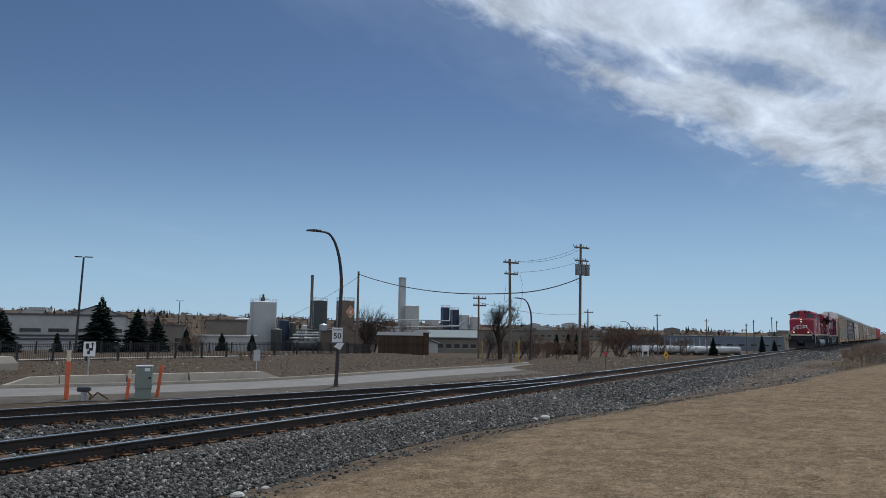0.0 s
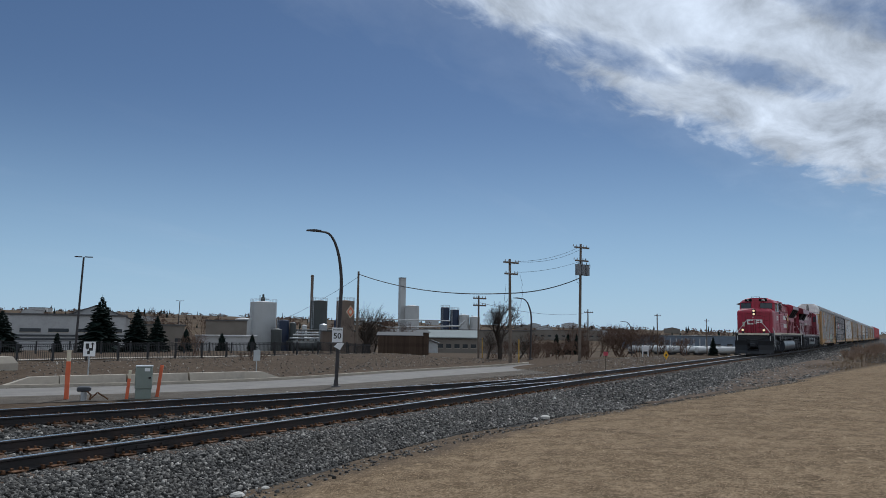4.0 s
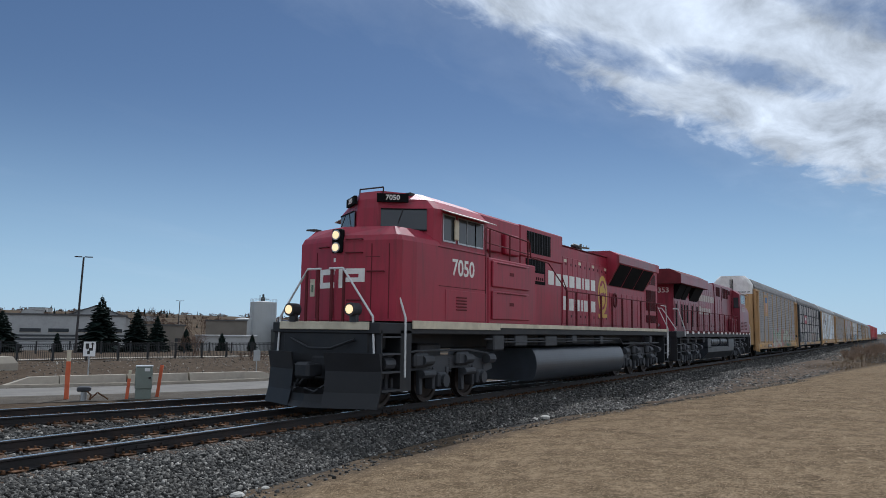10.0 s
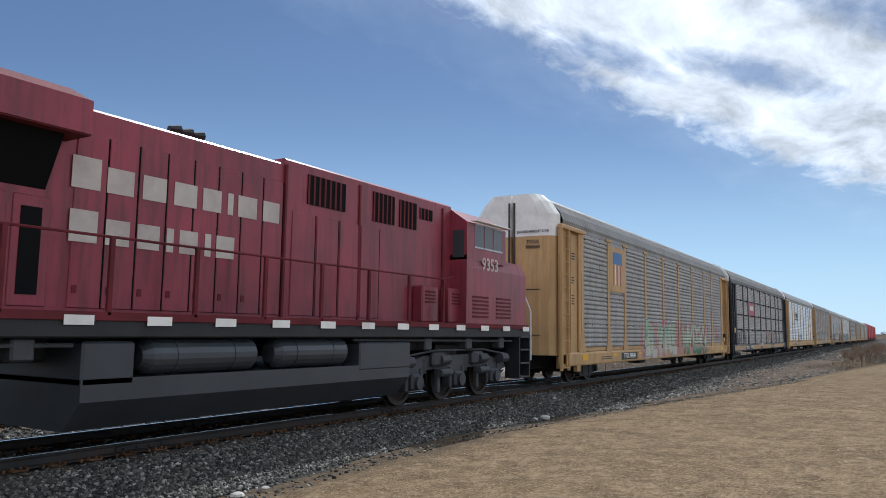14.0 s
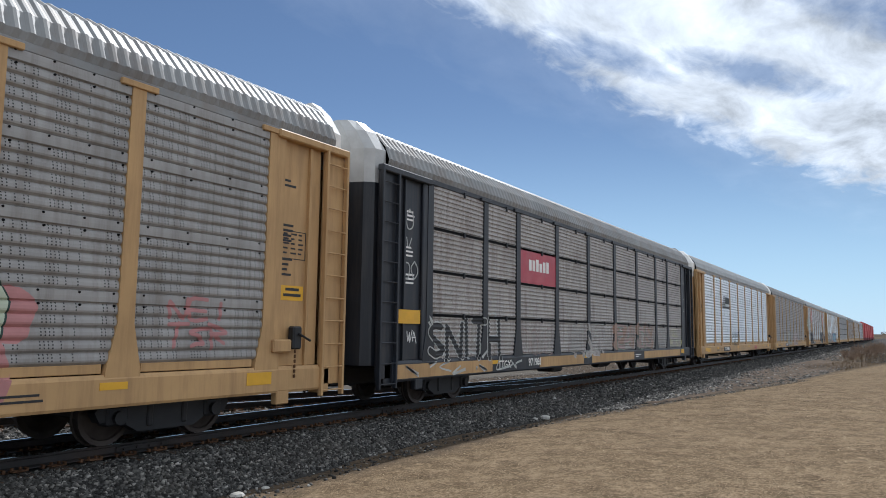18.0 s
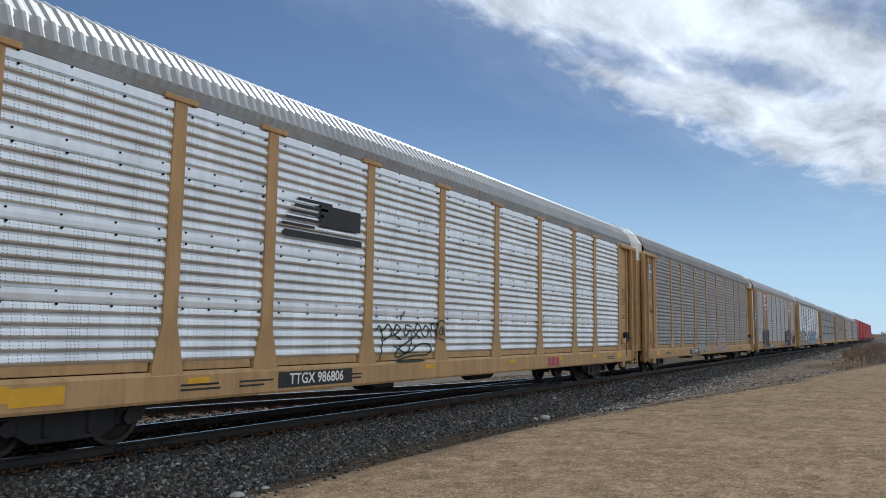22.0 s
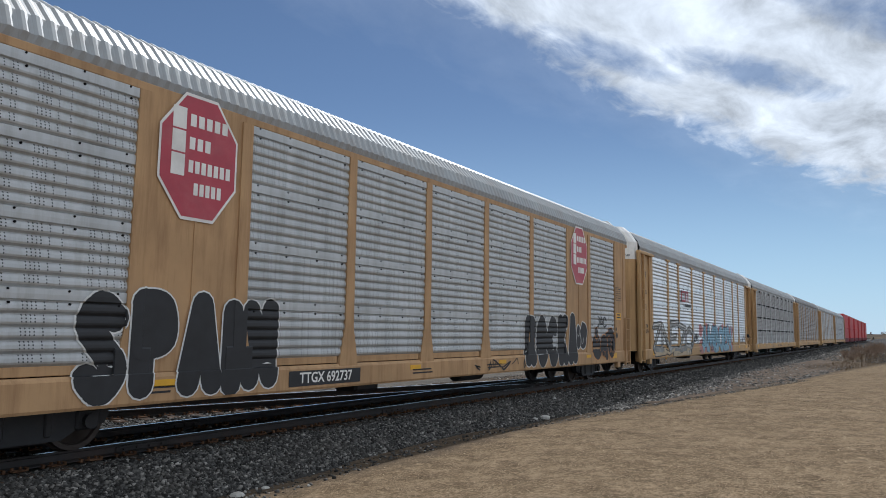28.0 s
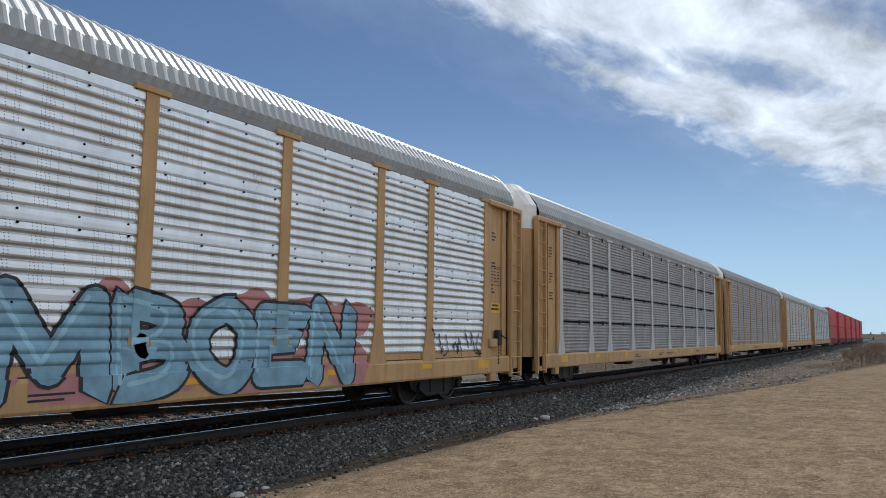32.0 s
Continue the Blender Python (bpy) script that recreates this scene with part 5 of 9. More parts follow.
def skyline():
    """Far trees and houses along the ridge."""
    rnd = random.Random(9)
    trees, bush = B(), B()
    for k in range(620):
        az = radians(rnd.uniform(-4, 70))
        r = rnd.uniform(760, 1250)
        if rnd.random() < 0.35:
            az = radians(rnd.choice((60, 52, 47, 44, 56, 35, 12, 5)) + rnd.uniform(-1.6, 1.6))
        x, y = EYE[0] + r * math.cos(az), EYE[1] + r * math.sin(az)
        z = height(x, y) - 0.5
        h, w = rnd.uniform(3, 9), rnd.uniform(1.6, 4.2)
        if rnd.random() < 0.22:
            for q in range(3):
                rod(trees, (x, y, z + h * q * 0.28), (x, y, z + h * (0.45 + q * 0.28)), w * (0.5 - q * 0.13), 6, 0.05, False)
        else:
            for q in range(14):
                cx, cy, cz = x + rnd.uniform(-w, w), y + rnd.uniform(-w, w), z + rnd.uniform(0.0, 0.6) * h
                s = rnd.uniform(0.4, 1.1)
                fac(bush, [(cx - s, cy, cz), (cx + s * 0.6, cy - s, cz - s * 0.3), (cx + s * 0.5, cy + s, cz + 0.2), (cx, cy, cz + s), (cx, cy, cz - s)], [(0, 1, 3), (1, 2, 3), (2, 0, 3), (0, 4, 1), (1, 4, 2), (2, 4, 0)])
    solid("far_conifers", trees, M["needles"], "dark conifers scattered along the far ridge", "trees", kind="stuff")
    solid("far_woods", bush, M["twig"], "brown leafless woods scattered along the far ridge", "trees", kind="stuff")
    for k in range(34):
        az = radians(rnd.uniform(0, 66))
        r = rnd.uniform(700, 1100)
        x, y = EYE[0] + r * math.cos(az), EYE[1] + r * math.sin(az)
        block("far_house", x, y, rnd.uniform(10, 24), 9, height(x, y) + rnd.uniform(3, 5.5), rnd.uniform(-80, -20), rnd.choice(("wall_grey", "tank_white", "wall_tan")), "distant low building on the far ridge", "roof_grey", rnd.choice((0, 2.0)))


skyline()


# ---- train: shared running gear ----
def wheelset_mesh(name, r, gauge=0.755):
    bm = B()
    for s in (-1, 1):
        rings = []
        for rr, y in ((0.09, 0.1), (r * 0.8, 0.03), (r * 0.84, 0.07), (r, 0.07), (r, -0.055), (r + 0.028, -0.06), (r + 0.028, -0.085), (r * 0.84, -0.085), (r * 0.5, -0.02), (0.1, -0.09)):
            rings.append([(rr * math.cos(k * math.tau / 24), s * (gauge + y), rr * math.sin(k * math.tau / 24)) for k in range(24)])
        loft(bm, rings)
    rod(bm, (0, -gauge - 0.32, 0), (0, gauge + 0.32, 0), 0.085, 10)
    # cap bolts give the turning something to show
    for s in (-1, 1):
        for k in range(3):
            a = k * math.tau / 3
            rod(bm, (0.05 * math.cos(a), s * (gauge + 0.3), 0.05 * math.sin(a)), (0.05 * math.cos(a), s * (gauge + 0.345), 0.05 * math.sin(a)), 0.018, 6)
    return mesh_of(name, bm, M["wheel"])


WHEEL_R, LOCO_R = 0.42, 0.53
RACK_WHEELS = wheelset_mesh("wheelset", WHEEL_R)
LOCO_WHEELS = wheelset_mesh("wheelset_large", LOCO_R)
TURNING = []      # wheelsets with their place in the truck and radius


def freight_truck_meshes():
    side = B()
    prof = [(-1.2, 0.5), (-1.12, 0.62), (-0.75, 0.62), (-0.42, 0.76), (0.42, 0.76), (0.75, 0.62), (1.12, 0.62), (1.2, 0.5), (1.12, 0.36), (0.8, 0.36), (0.5, 0.19), (-0.5, 0.19), (-0.8, 0.36), (-1.12, 0.36)]
    prism(side, prof, -0.09, 0.09, "y")
    for s in (-1, 1):
        box(side, s * 0.86 - 0.17, s * 0.86 + 0.17, -0.13, 0.13, 0.3, 0.58, 0.03)
        rod(side, (s * 0.86, -0.2, 0.42), (s * 0.86, 0.2, 0.42), 0.1, 10)
    box(side, -0.36, -0.26, -0.12, 0.12, 0.25, 0.72, 0.02)
    box(side, 0.26, 0.36, -0.12, 0.12, 0.25, 0.72, 0.02)
    side = mesh_of("side_frame", side, M["black"])
    spring = B()
    for x in (-0.15, 0.0, 0.15):
        for k in range(6):
            rod(spring, (x, 0, 0.26 + k * 0.055), (x, 0, 0.285 + k * 0.055), 0.07, 8)
    spring = mesh_of("spring_nest", spring, M["frame_grey"])
    bol = B()
    box(bol, -0.22, 0.22, -1.05, 1.05, 0.5, 0.74, 0.04)
    box(bol, -0.6, 0.6, -0.3, 0.3, 0.42, 0.55, 0.03)
    return side, spring, mesh_of("truck", bol, M["black"])


SIDE_FRAME, SPRINGS, BOLSTER = freight_truck_meshes()


def freight_truck(car, x):
    t = put("truck", BOLSTER, car, (x, 0, 0))
    for s in (-1, 1):
        put("side_frame", SIDE_FRAME, t, (0, s * 1.0, 0))
        put("spring_nest", SPRINGS, t, (0, s * 1.02, 0))
        w = put("wheelset", RACK_WHEELS, t, (s * 0.86, 0, WHEEL_R))
        TURNING.append((w, (s * 0.86, 0, WHEEL_R), WHEEL_R))
    return t


def loco_truck_meshes():
    side = B()
    prof = [(-2.7, 0.72), (-2.6, 0.98), (-2.0, 1.0), (-1.5, 1.12), (1.5, 1.12), (2.0, 1.0), (2.6, 0.98), (2.7, 0.72), (2.35, 0.66), (1.5, 0.68), (1.35, 0.8), (0.5, 0.8), (0.35, 0.68), (-0.35, 0.68), (-0.5, 0.8), (-1.35, 0.8), (-1.5, 0.68), (-2.35, 0.66)]
    prism(side, prof, -0.1, 0.1, "y")
    for x in (-1.9, 0.0, 1.9):
        box(side, x - 0.2, x + 0.2, -0.22, 0.1, 0.36, 0.72, 0.05)
        rod(side, (x, -0.3, 0.53), (x, 0.1, 0.53), 0.15, 12)
        box(side, x - 0.36, x - 0.24, -0.14, 0.1, 0.34, 0.85, 0.02)
        box(side, x + 0.24, x + 0.36, -0.14, 0.1, 0.34, 0.85, 0.02)
    for x in (-0.95, 0.95):
        box(side, x - 0.3, x + 0.3, -0.24, -0.05, 0.86, 1.2, 0.06)
        rod(side, (x - 0.15, -0.3, 0.72), (x + 0.35, -0.3, 0.72), 0.09, 10)
        rod(side, (x, -0.2, 1.02), (x + 0.4, -0.2, 1.02), 0.12, 10)
        box(side, x - 0.06, x + 0.06, -0.2, -0.08, 0.25, 0.8, 0.02)
    for x in (-2.35, 2.3):
        rod(side, (x - 0.18, -0.22, 1.0), (x + 0.18, -0.22, 1.0), 0.13, 10)
    pipe(side, [(-2.5, -0.2, 1.12), (-1.2, -0.2, 1.24), (1.2, -0.2, 1.24), (2.5, -0.2, 1.1)], 0.025)
    side = mesh_of("side_frame_large", side, M["frame_grey"])
    spring = B()
    for k in range(7):
        rod(spring, (0, 0, 0.72 + k * 0.05), (0, 0, 0.748 + k * 0.05), 0.1, 10)
    spring = mesh_of("coil_spring", spring, M["frame_grey"])
    core = B()
    box(core, -2.5, 2.5, -0.85, 0.85, 0.75, 1.05, 0.05)
    box(core, -0.5, 0.5, -0.95, 0.95, 0.95, 1.4, 0.05)
    for x in (-1.35, 0.55, 1.35):
        box(core, x - 0.35, x + 0.35, -0.5, 0.5, 0.35, 0.8, 0.1)
    return side, spring, mesh_of("loco_truck", core, M["black"])


LSIDE, LSPRING, LCORE = loco_truck_meshes()


def loco_truck(car, x):
    t = put("truck", LCORE, car, (x, 0, 0))
    for s in (-1, 1):
        put("side_frame", LSIDE, t, (0, s * 1.12, 0), (0, 0, 0 if s < 0 else math.pi))
        for k in (-1.45, -0.45, 0.45, 1.45):
            put("coil_spring", LSPRING, t, (k, s * 1.16, 0))
    for k in (-1.9, 0.0, 1.9):
        w = put("wheelset", LOCO_WHEELS, t, (k, 0, LOCO_R))
        TURNING.append((w, (k, 0, LOCO_R), LOCO_R))
    return t


def coupler(bm, x, s):
    box(bm, x - 0.1, x + 0.45, -0.13, 0.13, 0.72, 0.98, 0.03) if s > 0 else box(bm, x - 0.45, x + 0.1, -0.13, 0.13, 0.72, 0.98, 0.03)
    box(bm, x + s * 0.3 - 0.16, x + s * 0.3 + 0.16, -0.2, 0.2, 0.68, 1.02, 0.06)


def couple(car, x, s):
    bm = B()
    coupler(bm, x, s)
    c = part("coupler", bm, M["black"], car)
    for y in (-0.4, 0.4):
        bm = B()
        pipe(bm, [(x - s * 0.1, y, 0.8), (x + s * 0.15, y, 0.55), (x + s * 0.35, y * 0.7, 0.42), (x + s * 0.48, y * 0.3, 0.5)], 0.025)
        part("air_hose", bm, M["black"], c)


# ---- first locomotive ----
def letters(parent, spans, y, z0, z1, material, name="letter_bar"):
    """White plain blocks where the owner's name is painted."""
    for i, (a, b) in enumerate(spans):
        bm = B()
        box(bm, a, b, y - 0.005, y + 0.003, z0, z1)
        part(name, bm, material, parent)


def even(a, b, n, fill=0.72):
    st = (b - a) / n
    return [(a + k * st, a + k * st + st * fill) for k in range(n)]


def slab(bm, a, b, z0, z1, t=0.012, d=0.0):
    """An upright plate between two points in plan, pushed out by d."""
    a, b = Vector((*a, 0)), Vector((*b, 0))
    n = (b - a).normalized().cross(Vector((0, 0, 1)))
    p = [a + n * d, b + n * d, b + n * (d + t), a + n * (d + t)]
    prism(bm, [(k.x, k.y) for k in p], z0, z1, "z")


def stanchions(car, xs, y, z0, z1, mat_name, top=True, ends=()):
    for x in xs:
        bm = B()
        box(bm, x - 0.035, x + 0.035, y - 0.03, y + 0.03, z0, z1, 0.008)
        part("stanchion", bm, M[mat_name], car)
    if top:
        bm = B()
        pipe(bm, [*ends[:1], (xs[0], y, z1), (xs[-1], y, z1), *ends[1:]], 0.02)
        part("handrail", bm, M[mat_name], car)


def first_locomotive():
    base = -52.85
    car = thing("locomotive", (base, 0, 0), "red diesel freight locomotive with lit headlights and a black snowplough", "locomotive", "locomotives of the train")
    X = lambda s: (s if s > -62.6 else -62.6 + (s + 62.6) * 0.75) - base
    rd = M["red"]
    bm = B()
    box(bm, X(-64.2), X(-41.4), -1.5, 1.5, 1.62, 1.86, 0.02)
    box(bm, X(-63.5), X(-42.2), -0.6, 0.6, 1.25, 1.65, 0.04)
    part("platform", bm, M["black"], car)
    for s in (-1, 1):
        bm = B()
        box(bm, X(-62.6), X(-58.4), s * 1.505, s * 1.545, 1.74, 1.92, 0.005)
        box(bm, X(-58.4), X(-41.4), s * 1.505, s * 1.545, 1.8, 1.92, 0.005)
        part("sill_stripe", bm, M["cream"], car, "cream painted stripe on the sill")
        # underframe clutter along the sill
        for a, b, z0, z1 in [(-58.6, -58.0, 1.2, 1.62), (-57.3, -56.5, 1.3, 1.62), (-55.2, -54.3, 1.28, 1.6), (-53.0, -52.6, 1.35, 1.62), (-50.3, -50.0, 1.3, 1.6), (-44.0, -43.7, 1.3, 1.6)]:
            bm = B()
            box(bm, X(a), X(b), s * 1.2, s * 1.46, z0, z1, 0.03)
            part("equipment_box", bm, M["frame_grey"], car)
        bm = B()
        pipe(bm, [(X(-59), s * 1.4, 1.5), (X(-48), s * 1.4, 1.5), (X(-47.6), s * 1.4, 1.3), (X(-42.5), s * 1.4, 1.3)], 0.03)
        part("air_pipe", bm, M["frame_grey"], car)
        bm = B()
        pipe(bm, [(X(-58), s * 1.45, 1.42), (X(-49), s * 1.45, 1.42)], 0.02)
        part("air_pipe", bm, M["frame_grey"], car)
    # nose and cab
    def plan(k, i):
        half = [(-63.693 + i, 0), (-63.2 + i, -1.38 + i), (-63.06 + i * 0.5, -1.45 + i), (-62.45 + i * 0.5, -1.5 + i), (-59.1, -1.5 + i)]
        pts = [(X(a), b) for a, b in half] + [(X(a), -b) for a, b in half[:0:-1]]
        return [(a, b, k) for a, b in pts]
    bm = B()
    loft(bm, [plan(1.9, 0), plan(3.68, 0), plan(3.8, 0.05), plan(4.02, 0.3)])
    part("nose", bm, rd, car)
    def cab_plan(k, i, j=0.0):
        half = [(-62.36 + j, 0), (-62.36 + j, -0.3), (-61.62 + j, -1.4 + i), (-61.42 + j, -1.48 + i), (-59.1, -1.48 + i)]
        return [(X(a), b, k) for a, b in half] + [(X(a), -b, k) for a, b in half[:0:-1]]
    bm = B()
    loft(bm, [cab_plan(3.5, 0), cab_plan(4.58, 0.0, 0.02), cab_plan(4.8, 0.22, 0.04), cab_plan(4.99, 0.62, 0.12)])
    part("cab", bm, rd, car)
    for s in (-1, 1):
        bm = B()
        a, b = (X(-62.35), s * 0.4), (X(-61.75), s * 1.3)
        if s > 0:
            a, b = b, a
        slab(bm, b, a, 4.06, 4.52, 0.012, 0.012)
        w = part("windshield", bm, M["glass"], car, "dark windshield glass")
        bm = B()
        for z in (4.03, 4.52):
            slab(bm, b, a, z, z + 0.03, 0.04, 0.0)
        part("window_frame", bm, M["void"], w)
        bm = B()
        mx, my = (a[0] + b[0]) / 2 - 0.03, (a[1] + b[1]) / 2
        pipe(bm, [(mx, my, 4.54), (mx - 0.03, my + 0.12, 4.2)], 0.012)
        part("wiper", bm, M["black"], w)
        # number boards
        a2, b2 = (X(-62.41), s * 0.32), (X(-61.97), s * 0.92)
        if s > 0:
            a2, b2 = b2, a2
        bm = B()
        slab(bm, b2, a2, 4.7, 4.9, 0.07, -0.02)
        nb = part("number_board", bm, M["void"], car, "black number board")
        tm = text_mesh("board_digits", "7050", 0.17, M["white"])
        ang = math.atan2(b2[1] - a2[1], b2[0] - a2[0])
        n = Vector((a2[0] - b2[0], a2[1] - b2[1], 0)).normalized().cross(Vector((0, 0, 1)))
        mid = Vector(((a2[0] + b2[0]) / 2, (a2[1] + b2[1]) / 2, 4.8)) - n * 0.026
        put("digits", tm, nb, mid, (radians(90), 0, ang))
        # side windows
        w = None
        for k, (a, b) in enumerate([(-61.3, -60.78), (-60.6, -60.2), (-60.16, -59.75), (-59.72, -59.35)]):
            bm = B()
            box(bm, X(a), X(b), s * 1.478, s * 1.49, 3.86, 4.46)
            w = part("side_window", bm, M["glass"], car)
            bm = B()
            box(bm, X(a) - 0.03, X(b) + 0.03, s * 1.472, s * 1.5, 3.82, 3.86)
            box(bm, X(a) - 0.03, X(b) + 0.03, s * 1.472, s * 1.5, 4.46, 4.49)
            box(bm, X(a) - 0.03, X(a), s * 1.472, s * 1.5, 3.86, 4.46)
            box(bm, X(b), X(b) + 0.03, s * 1.472, s * 1.5, 3.86, 4.46)
            part("window_frame", bm, M["steel"], w)
        # pinkish-white visor; the sunlight on its top is put into the pale colour
        bm = B()
        fac(bm, [(X(-61.4), s * 1.45, 4.58), (X(-59.1), s * 1.45, 4.58), (X(-59.1), s * 1.78, 4.46), (X(-61.4), s * 1.78, 4.46), (X(-61.4), s * 1.45, 4.6), (X(-59.1), s * 1.45, 4.6), (X(-59.1), s * 1.78, 4.48), (X(-61.4), s * 1.78, 4.48)],
            [(0, 1, 2, 3), (4, 5, 6, 7), (3, 2, 6, 7), (0, 3, 7, 4), (1, 2, 6, 5)])
        part("sun_visor", bm, M["faded_sunlit_white"], car, "pale sun visor with sunlight in its colour")
        bm = B()
        box(bm, X(-60.85), X(-60.66), s * 1.5, s * 1.56, 3.9, 4.4, 0.02)
        part("wind_deflector", bm, M["cream"], car)
        put("cab_number", text_mesh("cab_digits", "7050", 0.56, M["white"], 0.003, 0.0, 1.0), car, (X(-60.35), s * 1.505, 3.22), SIDE if s < 0 else (radians(90), 0, math.pi))
        # side hatch with louvres
        bm = B()
        box(bm, X(-61.2), X(-59.2), s * 1.5, s * 1.512, 1.95, 2.68, 0.01)
        h = part("side_hatch", bm, rd, car)
        bm = B()
        for k in range(5):
            box(bm, X(-60.7), X(-60.2), s * 1.512, s * 1.53, 2.2 + k * 0.075, 2.235 + k * 0.075, 0.006)
        part("louvre", bm, M["red_dark"], h)
        bm = B()
        box(bm, X(-61.55), X(-59.15), s * 1.5, s * 1.508, 3.66, 3.685)
        box(bm, X(-59.2), X(-59.16), s * 1.5, s * 1.512, 1.95, 4.4)
        box(bm, X(-61.5), X(-59.2), s * 1.5, s * 1.508, 2.75, 2.765)
        part("seam", bm, M["red_dark"], car)
    # roof clutter
    bm = B()
    pipe(bm, [(X(-62.2), -0.35, 4.95), (X(-62.2), -0.35, 5.08), (X(-62.2), 0.35, 5.08), (X(-62.2), 0.35, 4.95)], 0.018)
    box(bm, X(-61.2), X(-60.2), -0.45, 0.45, 4.97, 5.04, 0.02)
    for k in range(8):
        box(bm, X(-61.7 + k * 0.31), X(-61.52 + k * 0.31), -0.8, -0.62, 4.9, 5.0, 0.01)
    part("roof_fittings", bm, M["black"], car)
    # lamps; the nose comes to a blunt edge on the centre line
    tip, sweep = -63.42 - base, 0.268

    def on_nose(y0, y1, z0, z1, mat_name, name, thick=0.006, label=""):
        """A flat plate on the swept face of the nose."""
        bm = B()
        p, q = (tip + sweep * abs(y0), y0), (tip + sweep * abs(y1), y1)
        slab(bm, p, q, z0, z1, thick, 0.002) if y0 > y1 else slab(bm, q, p, z0, z1, thick, 0.002)
        return part(name, bm, M[mat_name], car, label)

    bm = B()
    box(bm, tip - 0.05, tip + 0.1, -0.15, 0.13, 3.4, 3.94, 0.03)
    hb = part("headlight_box", bm, M["void"], car)
    for z in (3.52, 3.8):
        bm = B()
        rod(bm, (tip - 0.04, -0.01, z), (tip - 0.07, -0.01, z), 0.115, 18)
        part("bezel", bm, M["steel"], hb)
        bm = B()
        rod(bm, (tip - 0.05, -0.01, z), (tip - 0.085, -0.01, z), 0.085, 16)
        part("headlight", bm, M["lamp_on"], hb, "lit round headlight")
    for s in (-1, 1):
        bm = B()
        rod(bm, (X(-64.1), s * 0.85, 2.13), (X(-64.45), s * 0.85, 2.13), 0.14, 16)
        box(bm, X(-64.3), X(-64.15), s * 0.85 - 0.08, s * 0.85 + 0.08, 1.86, 2.02)
        d = part("ditch_lamp", bm, M["frame_grey"], car)
        bm = B()
        rod(bm, (X(-64.45), s * 0.85, 2.13), (X(-64.47), s * 0.85, 2.13), 0.095, 16)
        part("lens", bm, M["lamp_on"], d, "lit lens")
    # front: owner's mark as plain blocks, door seams, grab irons
    for y0, y1, z0, z1 in ((0.62, 0.48, 2.62, 3.05), (0.48, 0.06, 2.92, 3.05), (0.48, 0.06, 2.62, 2.75), (-0.06, -0.2, 2.62, 3.05), (-0.2, -0.66, 2.93, 3.05), (-0.2, -0.66, 2.75, 2.85), (-0.52, -0.66, 2.85, 2.93)):
        on_nose(y0, y1, z0, z1, "white", "mark_bar")
    for y0, z0, z1 in ((0.75, 1.95, 3.45), (0.08, 1.95, 2.6), (-0.8, 1.95, 3.6), (-1.2, 1.95, 3.6)):
        on_nose(y0, y0 - 0.02, z0, z1, "red_dark", "door_seam")
    on_nose(0.05, -1.0, 3.3, 3.315, "red_dark", "door_seam")
    on_nose(0.98, 0.8, 2.45, 2.85, "cream", "notice")
    on_nose(0.93, 0.85, 2.55, 2.72, "sign_green", "notice_mark")
    for y0, y1, z in ((-0.24, -0.6, 3.7), (-0.24, -0.6, 3.4), (-0.3, -0.62, 2.35), (-0.75, -1.1, 2.98), (0.3, 0.6, 3.55)):
        bm = B()
        xa, xb = tip + sweep * abs(y0), tip + sweep * abs(y1)
        pipe(bm, [(xa, y0, z), (xa - 0.07, y0, z), (xb - 0.07, y1, z), (xb, y1, z)], 0.016)
        part("grab_iron", bm, M["red_dark"], car)
    for k in range(5):
        on_nose(0.1, 0.03, 3.0 + k * 0.2, 3.09 + k * 0.2, "white", "reflector")
    bm = B()
    box(bm, X(-64.26), X(-64.2), -1.25, 1.25, 1.7, 1.87, 0.01)
    part("front_stripe", bm, M["cream"], car)
    for s in (-1, 1):
        bm = B()
        pipe(bm, [(X(-64.2), s * 0.12, 3.02), (X(-64.2), s * 0.5, 3.02), (X(-64.15), s * 1.3, 1.98), (X(-64.15), s * 1.36, 1.05), (X(-64.1), s * 1.2, 0.98)], 0.024, 8)
        part("front_handrail", bm, M["rail_white"], car, "white front handrail")
        bm = B()
        pipe(bm, [(X(-63.1), s * 1.3, 2.75), (X(-63.05), s * 1.56, 1.98), (X(-63.05), s * 1.57, 0.7)], 0.024, 8)
        part("step_handrail", bm, M["rail_white"], car, "white handrail beside the steps")
        bm = B()
        box(bm, X(-64.22), X(-64.16), s * 0.16, s * 0.22, 1.86, 3.0)
        box(bm, X(-64.22), X(-64.16), s * 0.5, s * 0.55, 1.86, 3.0)
        part("gate_post", bm, M["red_dark"], car)
        for k, z in enumerate((0.42, 0.8, 1.18, 1.54)):
            bm = B()
            box(bm, X(-64.05), X(-63.15), s * 1.1, s * 1.5, z, z + 0.04, 0.005)
            box(bm, X(-64.05), X(-63.15), s * 1.5, s * 1.515, z, z + 0.04)
            part("step", bm, M["frame_grey"], car)
        for a, b in ((-64.1, -64.04), (-63.16, -62.6)):
            bm = B()
            box(bm, X(a), X(b), s * 1.1, s * 1.5, 0.4, 1.7)
            part("step_side", bm, M["black"], car)
        bm = B()
        box(bm, X(-41.9), X(-41.84), s * 1.1, s * 1.5, 0.4, 1.7)
        part("step_side", bm, M["black"], car)
        bm = B()
        box(bm, X(-40.95), X(-40.9), s * 1.05, s * 1.45, 0.4, 1.7)
        part("step_side", bm, M["black"], car)
        bm = B()
        box(bm, X(-41.84), X(-40.95), s * 1.0, s * 1.06, 0.4, 1.7)
        part("step_back", bm, M["black"], car)
